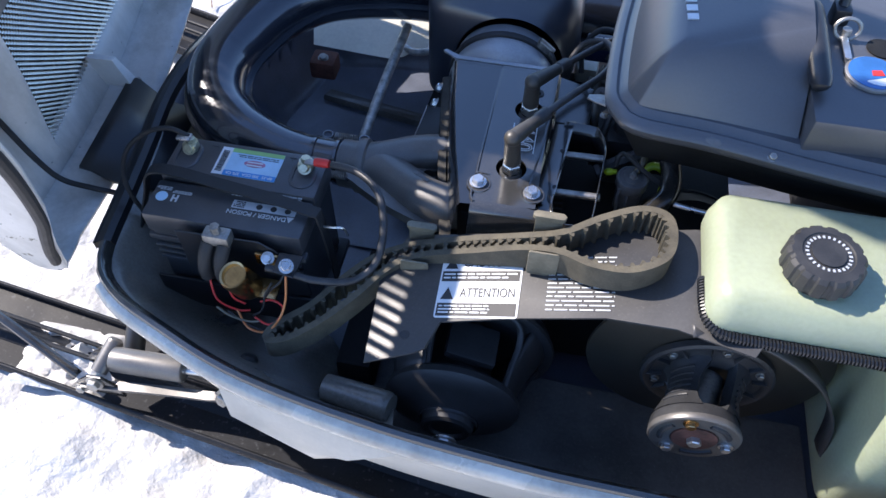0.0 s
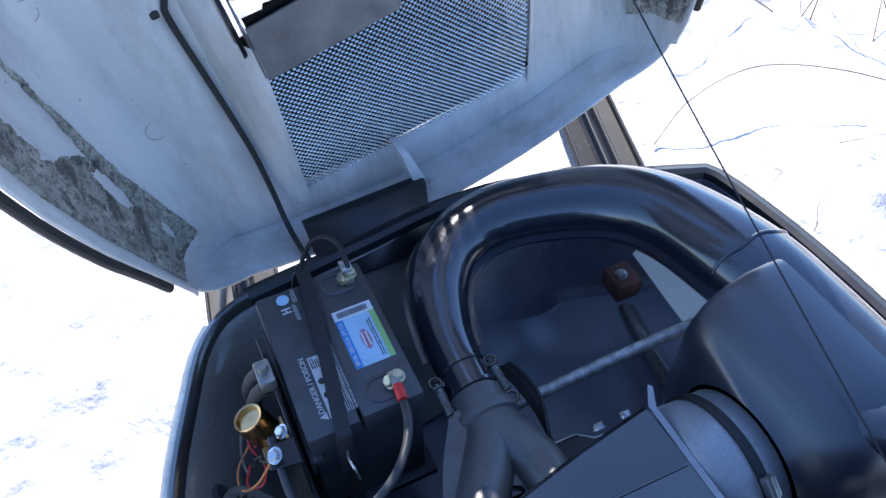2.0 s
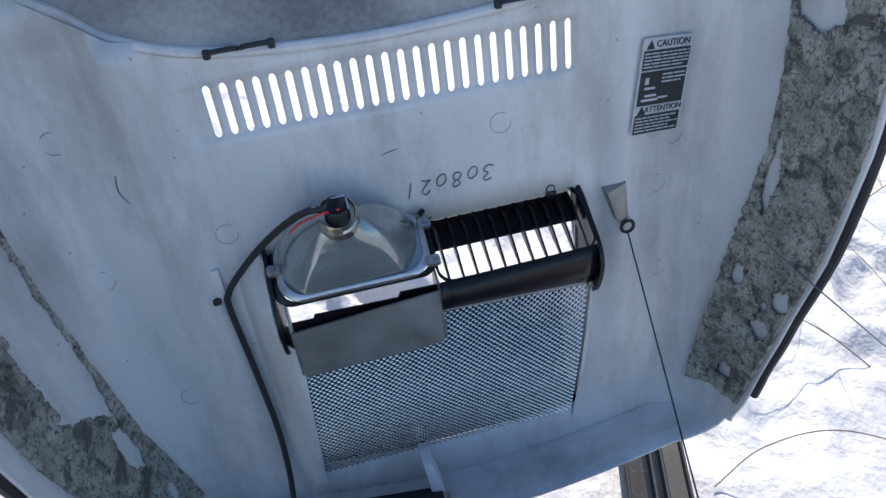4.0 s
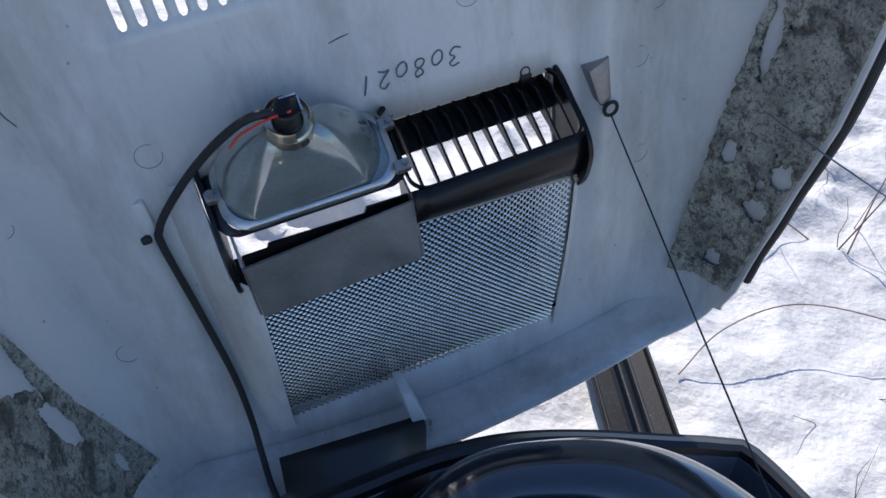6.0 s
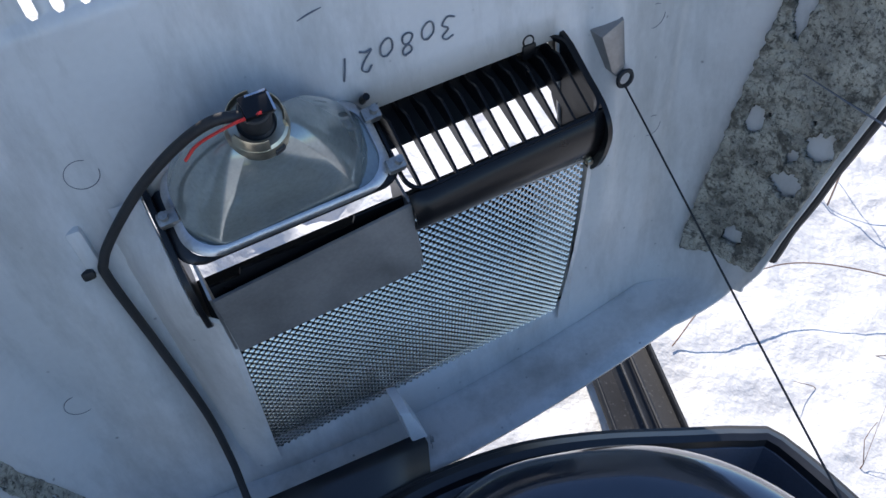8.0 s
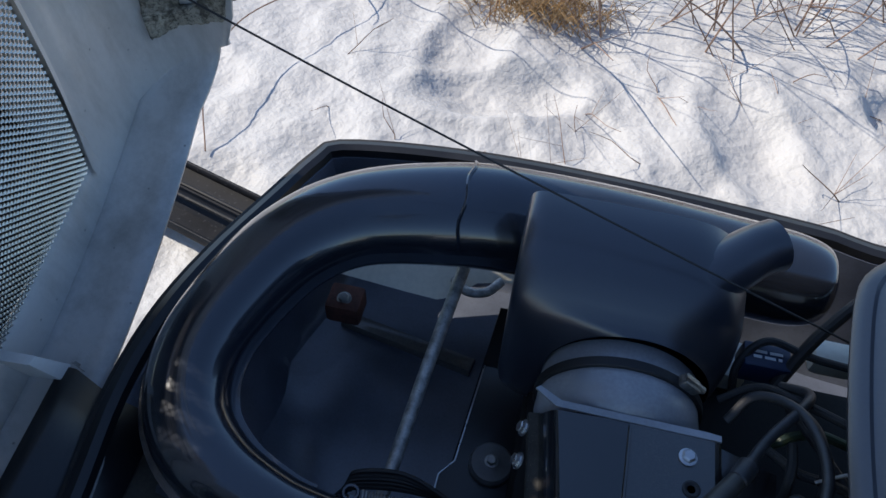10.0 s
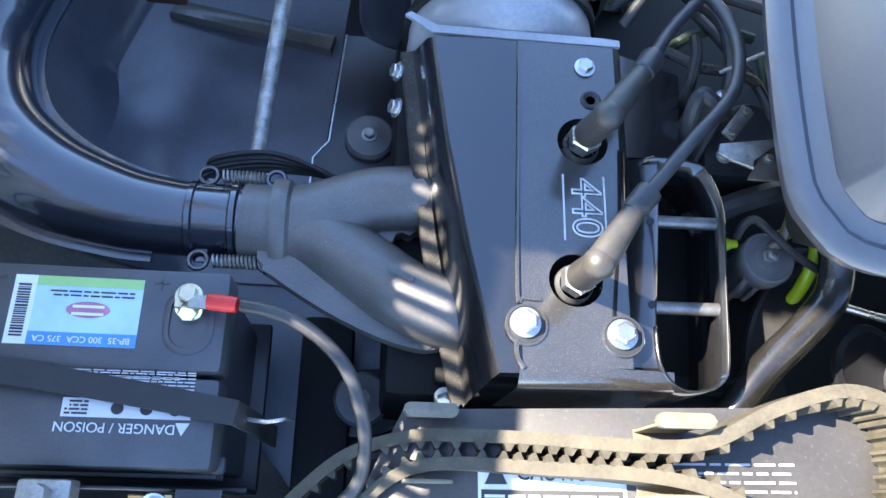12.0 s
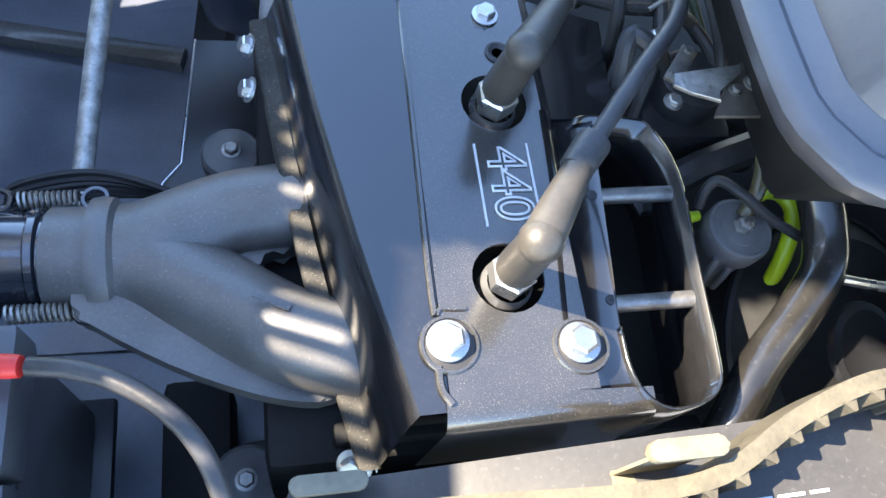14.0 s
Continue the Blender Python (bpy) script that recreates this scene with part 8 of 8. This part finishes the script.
    hoses = [(HOSE, 0.0058, [(0.288, 0.968, 0.585), (0.286, 0.975, 0.61), (0.285, 0.984, 0.626), (0.289, 0.989, 0.631), (0.298, 0.982, 0.630), (0.310, 0.984, 0.618), (0.322, 0.987, 0.600)], "bent black elbow hose"),
             (BRAID, 0.0042, [(0.275, 1.047, 0.60), (0.285, 1.033, 0.61), (0.295, 1.019, 0.62), (0.317, 1.013, 0.625), (0.335, 1.011, 0.62), (0.355, 1.014, 0.60)], "braided black hose"),
             (DULLSTEEL, 0.0016, [(0.304, 1.009, 0.63), (0.32, 1.014, 0.64), (0.336, 1.018, 0.65)], "thin steel rod"),
             (HOSE, 0.0036, [(0.34, 1.021, 0.64), (0.346, 1.003, 0.63), (0.349, 0.982, 0.62), (0.356, 0.972, 0.60)], "thin black hose"),
             (GREENHOSE, 0.0030, [(0.343, 1.037, 0.62), (0.35, 1.014, 0.61), (0.355, 0.995, 0.60), (0.362, 0.984, 0.58)], "dark green hose"),
             (GREENHOSE, 0.0045, [(0.286, 1.06, 0.58), (0.29, 1.055, 0.60), (0.304, 1.064, 0.60), (0.327, 1.07, 0.60), (0.352, 1.064, 0.60)], "dark green hose"),
             (RUBBER, 0.0045, [(0.288, 1.037, 0.63), (0.285, 1.018, 0.635), (0.283, 1.005, 0.63), (0.286, 1.000, 0.61), (0.290, 1.000, 0.58)], "black breather hose"),
             (HOSE, 0.004, [(0.30, 1.09, 0.60), (0.32, 1.05, 0.61), (0.345, 1.0, 0.615), (0.36, 0.96, 0.60)], "black vent hose"),
             (HOSE, 0.005, [(0.30, 1.10, 0.60), (0.31, 1.05, 0.632), (0.312, 1.0, 0.625), (0.30, 0.96, 0.58)], "black fuel line"),
             (HOSE, 0.0105, [(0.300, 0.915, 0.560), (0.335, 0.928, 0.578), (0.37, 0.937, 0.588), (0.42, 0.948, 0.60)], "thick black hose"),
             (RUBBER, 0.004, [(0.24, 1.09, 0.59), (0.27, 1.10, 0.61), (0.30, 1.08, 0.63), (0.34, 1.05, 0.65)], "black wire"),
             (STEEL, 0.003, [(0.385, 0.845, 0.60), (0.43, 0.833, 0.605), (0.50, 0.825, 0.61)], "bright metal line"),
             (RUBBER, 0.006, [(0.30, 1.13, 0.57), (0.33, 1.17, 0.62), (0.37, 1.2, 0.655), (0.42, 1.19, 0.66)], "black throttle cable"),
             (RUBBER, 0.004, [(0.265, 1.12, 0.55), (0.262, 1.14, 0.58), (0.285, 1.16, 0.60), (0.33, 1.15, 0.60), (0.40, 1.13, 0.62)], "black wire")]
    for mat, r, pts, lab in hoses:
        bm = bmesh.new()
        tube(bm, pts, r, 10)
        single("hose", bm, mat, lab + " behind the engine", "hose", "hoses")
    bm = bmesh.new()
    box(bm, (0.288, 1.150, 0.575), (0.045, 0.028, 0.03), 0.003)
    co = single("ignition_coil", bm, NAVY, "dark blue ignition coil block with printed mark", "ignition coil")
    bm = bmesh.new()
    text_lines(bm, -0.014, -0.006, 0.014, 0.006, 2, 31, 0.0006, 0.5, Matrix.Translation((0.288, 1.150, 0.5902)))
    part("coil_print", bm, SILVERPRINT, co)
    # pale parts past the engine
    for p, s in (((0.275, 1.185, 0.50), (0.035, 0.05, 0.05)), ((0.37, 1.19, 0.55), (0.05, 0.03, 0.03))):
        bm = bmesh.new()
        box(bm, p, s, 0.01)
        single("pale_bracket", bm, CREAM, "pale cream bracket behind the engine", "bracket", "pale brackets")
    bm = bmesh.new()
    lathe(bm, (0.42, 0.83, 0.50), (0.2, -0.3, 1), [(0, 0.0), (0, 0.09), (0.04, 0.088), (0.055, 0.07), (0.06, 0)], 40)
    rh = single("recoil_housing", bm, DEPTHSHADE, "round black housing beside the tank", "housing")
    bm = bmesh.new()
    lathe(bm, Vector((0.42, 0.83, 0.50)) + Vector((0.2, -0.3, 1)).normalized() * 0.036, (0.2, -0.3, 1), [(0, 0.0895), (0.001, 0.0915), (0.005, 0.0915), (0.006, 0.0885)], 40)
    part("housing_rim", bm, BLACK, rh, "raised rim of the housing")
    bm = bmesh.new()
    lathe(bm, Vector((0.42, 0.83, 0.50)) + Vector((0.2, -0.3, 1)).normalized() * 0.058, (0.2, -0.3, 1), [(0, 0.03), (0.004, 0.029), (0.005, 0.024), (0.003, 0.02), (0.003, 0)], 28)
    part("housing_boss", bm, BLACK, rh, "central boss of the housing")
    # boot bellows at the far right
    bm = bmesh.new()
    lathe(bm, (0.46, 0.80, 0.56), (0.1, -0.2, 1), [(0, 0.02)] + [(0.006 * k + 0.003, 0.024 if k % 2 else 0.019) for k in range(14)] + [(0.09, 0.0)], 24)
    single("rubber_bellows", bm, RUBBER, "ribbed black rubber bellows under the console", "bellows")
    # grommet at the pan wall
    bm = bmesh.new()
    lathe(bm, (-0.085, 0.610, 0.455), (0.1, 0.6, 0.5), [(0, 0), (0, 0.011), (0.01, 0.011), (0.013, 0.008), (0.013, 0)], 16)
    single("pan_grommet", bm, RUBBER, "black rubber grommet on the pan wall", "grommet")
    bm = bmesh.new()
    tube(bm, [(-0.15, 0.70, 0.40), (-0.165, 0.665, 0.41), (-0.155, 0.645, 0.42), (-0.13, 0.645, 0.41), (-0.12, 0.66, 0.39)], 0.011, 12)
    single("starter_cable_loop", bm, RUBBER, "thick black cable loop under the battery", "cable")
    bm = bmesh.new()
    tube(bm, [(0.01, 0.615, 0.425, 0.017), (0.05, 0.607, 0.430, 0.019), (0.088, 0.600, 0.434, 0.020), (0.097, 0.598, 0.435, 0.017)], 0.02, 18, 6)
    single("steering_sleeve", bm, PAN, "grey rounded sleeve ahead of the drive clutch", "sleeve")
    # battery tray
    bm = bmesh.new()
    box(bm, (-0.136, 0.787, 0.40), (0.215, 0.145, 0.012), 0.003)
    box(bm, (-0.136, 0.714, 0.43), (0.215, 0.004, 0.06), 0.001)
    single("battery_tray", bm, BLACK, "black steel battery tray", "tray")


build_small_parts()


# ---- skis and front suspension ----
def build_ski(xc, yc, slope, x0, x1):
    s = thing("ski", "black steel ski with a round wear rod, dusted with snow", "ski", group="skis")
    z = SNOW_Z + 0.035
    w = 0.068
    bm = bmesh.new()
    secs = []
    for k in range(25):
        t = k / 24
        x = x0 + (x1 - x0) * t
        lift = 0.10 * max(0, (0.22 - t) / 0.22) ** 1.6
        ww = w * (0.62 + 0.38 * min(1, t / 0.2))
        yy = yc + slope * (x - xc)
        secs.append([(x, yy - ww, z + lift + 0.022), (x, yy - ww, z + lift), (x, yy - 0.02, z + lift - 0.004), (x, yy, z + lift + 0.012), (x, yy + 0.02, z + lift - 0.004), (x, yy + ww, z + lift), (x, yy + ww, z + lift + 0.022)])
    loft(bm, secs, False)
    pl = part("runner", bm, SKI, s)
    so = pl.modifiers.new("thickness", "SOLIDIFY")
    so.thickness = 0.005
    bm = bmesh.new()
    yl = lambda x: yc + slope * (x - xc)
    for d in (-0.012, 0.012):
        tube(bm, [(x0 + 0.03, yl(x0 + 0.03) + d, z + 0.10), (x0 + 0.2, yl(x0 + 0.2) + d, z + 0.035), (x1 - 0.3, yl(x1 - 0.3) + d, z + 0.03), (x1, yl(x1) + d, z + 0.03)], 0.004, 8)
    part("spring_rod", bm, SKI, s, "dark rods along the ski")
    return s


build_ski(-0.45, 0.70, -0.14, -1.05, 0.28)
build_ski(-0.55, 1.50, -0.30, -1.05, -0.10)


def build_suspension():
    s = thing("ski_shock", "weathered steel ski shock absorber and leaf linkage caked with snow", "shock absorber")
    bm = bmesh.new()
    lathe(bm, (-0.353, 0.664, 0.2745), (1, 0.017, 0.03), [(0, 0), (0, 0.0165), (0.002, 0.0185), (0.006, 0.019), (0.110, 0.019), (0.1135, 0.018), (0.1145, 0.0165), (0.1125, 0.015), (0.1125, 0)], 32)
    part("damper_tube", bm, SATIN, s, "smooth satin steel damper tube")
    bm = bmesh.new()
    cyl(bm, (-0.243, 0.666, 0.278), (-0.16, 0.668, 0.281), 0.0062, seg=14)
    part("damper_rod", bm, STEEL, s, "bright damper rod")
    bm = bmesh.new()
    cyl(bm, (-0.372, 0.645, 0.262), (-0.360, 0.688, 0.280), 0.0125, seg=20)
    lathe(bm, (-0.360, 0.688, 0.280), (0.25, 0.9, 0.38), [(0, 0.0125), (0.004, 0.0115), (0.007, 0.008), (0.008, 0)], 20)
    part("damper_eye", bm, SATIN, s, "rounded steel damper eye")
    side = Matrix(((1, 0, 0, 0), (0, 0, 1, 0), (0, 1, 0, 0), (0, 0, 0, 1)))
    for y in (0.632, 0.682):
        bm = bmesh.new()
        prism(bm, [(-0.425, 0.222), (-0.335, 0.222), (-0.338, 0.25), (-0.358, 0.274), (-0.380, 0.272), (-0.405, 0.246)], y - 0.0025, y + 0.0025, side, 0.001)
        part("saddle", bm, FRAME, s, "dark steel saddle plate")
    bolt("saddle_bolt", (-0.371, 0.629, 0.258), (0, -1, 0.15), 0.010, s, DULLSTEEL)
    bolt("saddle_bolt", (-0.402, 0.628, 0.232), (0, -1, 0.15), 0.007, s, DULLSTEEL)
    bm = bmesh.new()
    leaf = smooth_path([(-0.40, 0.632, 0.238), (-0.35, 0.633, 0.247), (-0.30, 0.636, 0.252), (-0.24, 0.640, 0.254), (-0.19, 0.640, 0.262), (-0.155, 0.638, 0.282)], 5)
    loft(bm, [[(p[0], p[1] + dy, p[2] + dz) for p in leaf] for dy, dz in ((-0.007, -0.003), (-0.007, 0.003), (0.007, 0.003), (0.007, -0.003), (-0.007, -0.003))], False)
    part("leaf_arm", bm, SATIN, s, "flat steel link arm")
    bolt("linkage_nut", (-0.160, 0.631, 0.290), (-0.3, -0.9, 0.35), 0.0105, s, DULLSTEEL)
    bm = bmesh.new()
    rnd = random.Random(4)
    n = 26
    g = {}
    for i in range(n + 1):
        for j in range(n + 1):
            x, y = -0.555 + 0.17 * i / n, 0.632 + 0.115 * j / n
            edge = min(i, n - i, j, n - j) / 6
            h = 0.028 * min(1, edge) * (0.55 + noise.fractal(Vector((x * 26, y * 26, 1.0)), 0.9, 2.0, 4))
            g[i, j] = bm.verts.new((x, y, 0.186 + max(-0.01, h)))
    for i in range(n):
        for j in range(n):
            bm.faces.new((g[i, j], g[i + 1, j], g[i + 1, j + 1], g[i, j + 1]))
    cl = part("snow_clump", bm, SNOW, s, "lumps of packed snow", 60)
    cl["kind"] = "stuff"
    bm = bmesh.new()
    tube(bm, [(-0.80, 0.79, 0.275), (-0.66, 0.735, 0.283), (-0.554, 0.696, 0.278), (-0.435, 0.652, 0.245), (-0.415, 0.645, 0.235)], 0.0075, 10)
    single("ski_loop", bm, FRAME, "thin black ski handle loop", "handle")
    bm = bmesh.new()
    tube(bm, [(-0.36, 0.70, 0.21), (-0.36, 0.76, 0.25), (-0.33, 0.85, 0.29), (-0.30, 0.98, 0.31)], 0.016, 12)
    tube(bm, [(-0.36, 1.49, 0.2), (-0.35, 1.40, 0.25), (-0.32, 1.25, 0.29), (-0.30, 1.1, 0.31)], 0.016, 12)
    single("ski_axle", bm, BLACK, "black steering axle under the pan", "axle")


build_suspension()


# ---- dead plants in the snow ----
def build_plants():
    rnd = random.Random(11)
    bm = bmesh.new()
    def stalk(x, y, h, lean, r):
        a = rnd.uniform(0, math.tau)
        pts = []
        for k in range(4):
            t = k / 3
            pts.append((x + lean * t * math.cos(a) + rnd.uniform(-0.01, 0.01), y + lean * t * math.sin(a) + rnd.uniform(-0.01, 0.01), snow_height(x, y) - 0.02 + h * t * (1 - 0.25 * t * lean / max(h, 0.1)), r * (1 - 0.6 * t)))
        tube(bm, pts, r, 4, 2)
        if rnd.random() < 0.6:
            for _ in range(rnd.randint(1, 4)):
                t = rnd.uniform(0.4, 0.95)
                p = np.array(pts[int(t * 3)][:3])
                b = rnd.uniform(0, math.tau)
                q = p + np.array([math.cos(b), math.sin(b), rnd.uniform(0.3, 1.2)]) * rnd.uniform(0.03, 0.12)
                tube(bm, [(*p, r * 0.5), (*q, r * 0.25)], r, 3, 1)
    for _ in range(430):
        x, y = rnd.gauss(0.55, 0.75), 2.25 + abs(rnd.gauss(0.35, 0.75))
        if y < 2.0 + 0.35 * max(0, -x):
            continue
        stalk(x, y, rnd.uniform(0.2, 0.75), rnd.uniform(0.05, 0.4), rnd.uniform(0.0012, 0.0028))
    for _ in range(130):
        stalk(rnd.uniform(-2.5, 3.5), rnd.uniform(2.3, 6.5), rnd.uniform(0.1, 0.6), rnd.uniform(0.05, 0.5), rnd.uniform(0.0012, 0.0025))
    for _ in range(26):
        stalk(rnd.uniform(-0.5, 1.1), rnd.uniform(1.75, 2.2), rnd.uniform(0.03, 0.14), rnd.uniform(0.02, 0.2), rnd.uniform(0.001, 0.0018))
    single("dry_weeds", bm, STALK, "tangle of dry brown weed stalks standing in snow", "weeds", kind="stuff", angle=80)
    bm = bmesh.new()
    for cx, cy, n, sp in ((-0.06, 2.30, 190, 0.075), (-0.14, 2.35, 80, 0.08), (0.03, 2.36, 80, 0.08), (0.55, 2.75, 200, 0.14), (-0.2, 3.0, 120, 0.1)):
        for _ in range(n):
            x, y = cx + rnd.gauss(0, sp), cy + rnd.gauss(0, sp * 0.35)
            a = rnd.uniform(0, math.tau)
            l = rnd.uniform(0.05, 0.13)
            z = snow_height(x, y)
            pts = [(x, y, z - 0.005), (x + 0.45 * l * math.cos(a), y + 0.45 * l * math.sin(a), z + 0.5 * l), (x + l * math.cos(a), y + l * math.sin(a), z + 0.35 * l)]
            tube(bm, [(*p, 0.0013 * (1 - 0.3 * k)) for k, p in enumerate(pts)], 0.001, 3, 2)
    single("dead_grass", bm, STRAW, "matted tuft of tan dead grass poking through snow", "grass", kind="stuff", angle=80)
    # a bowed grass stem near the ski
    bm = bmesh.new()
    p0 = Vector((-0.75, 1.72, snow_height(-0.75, 1.72)))
    tube(bm, [(-0.62, 1.66, 0.16), (-0.66, 1.78, 0.22), (-0.66, 1.95, 0.25), (-0.58, 2.12, 0.24), (-0.45, 2.3, 0.2)], 0.0016, 5)
    single("grass_stem", bm, STALK, "single bowed dry grass stem over the snow", "grass stem")


build_plants()
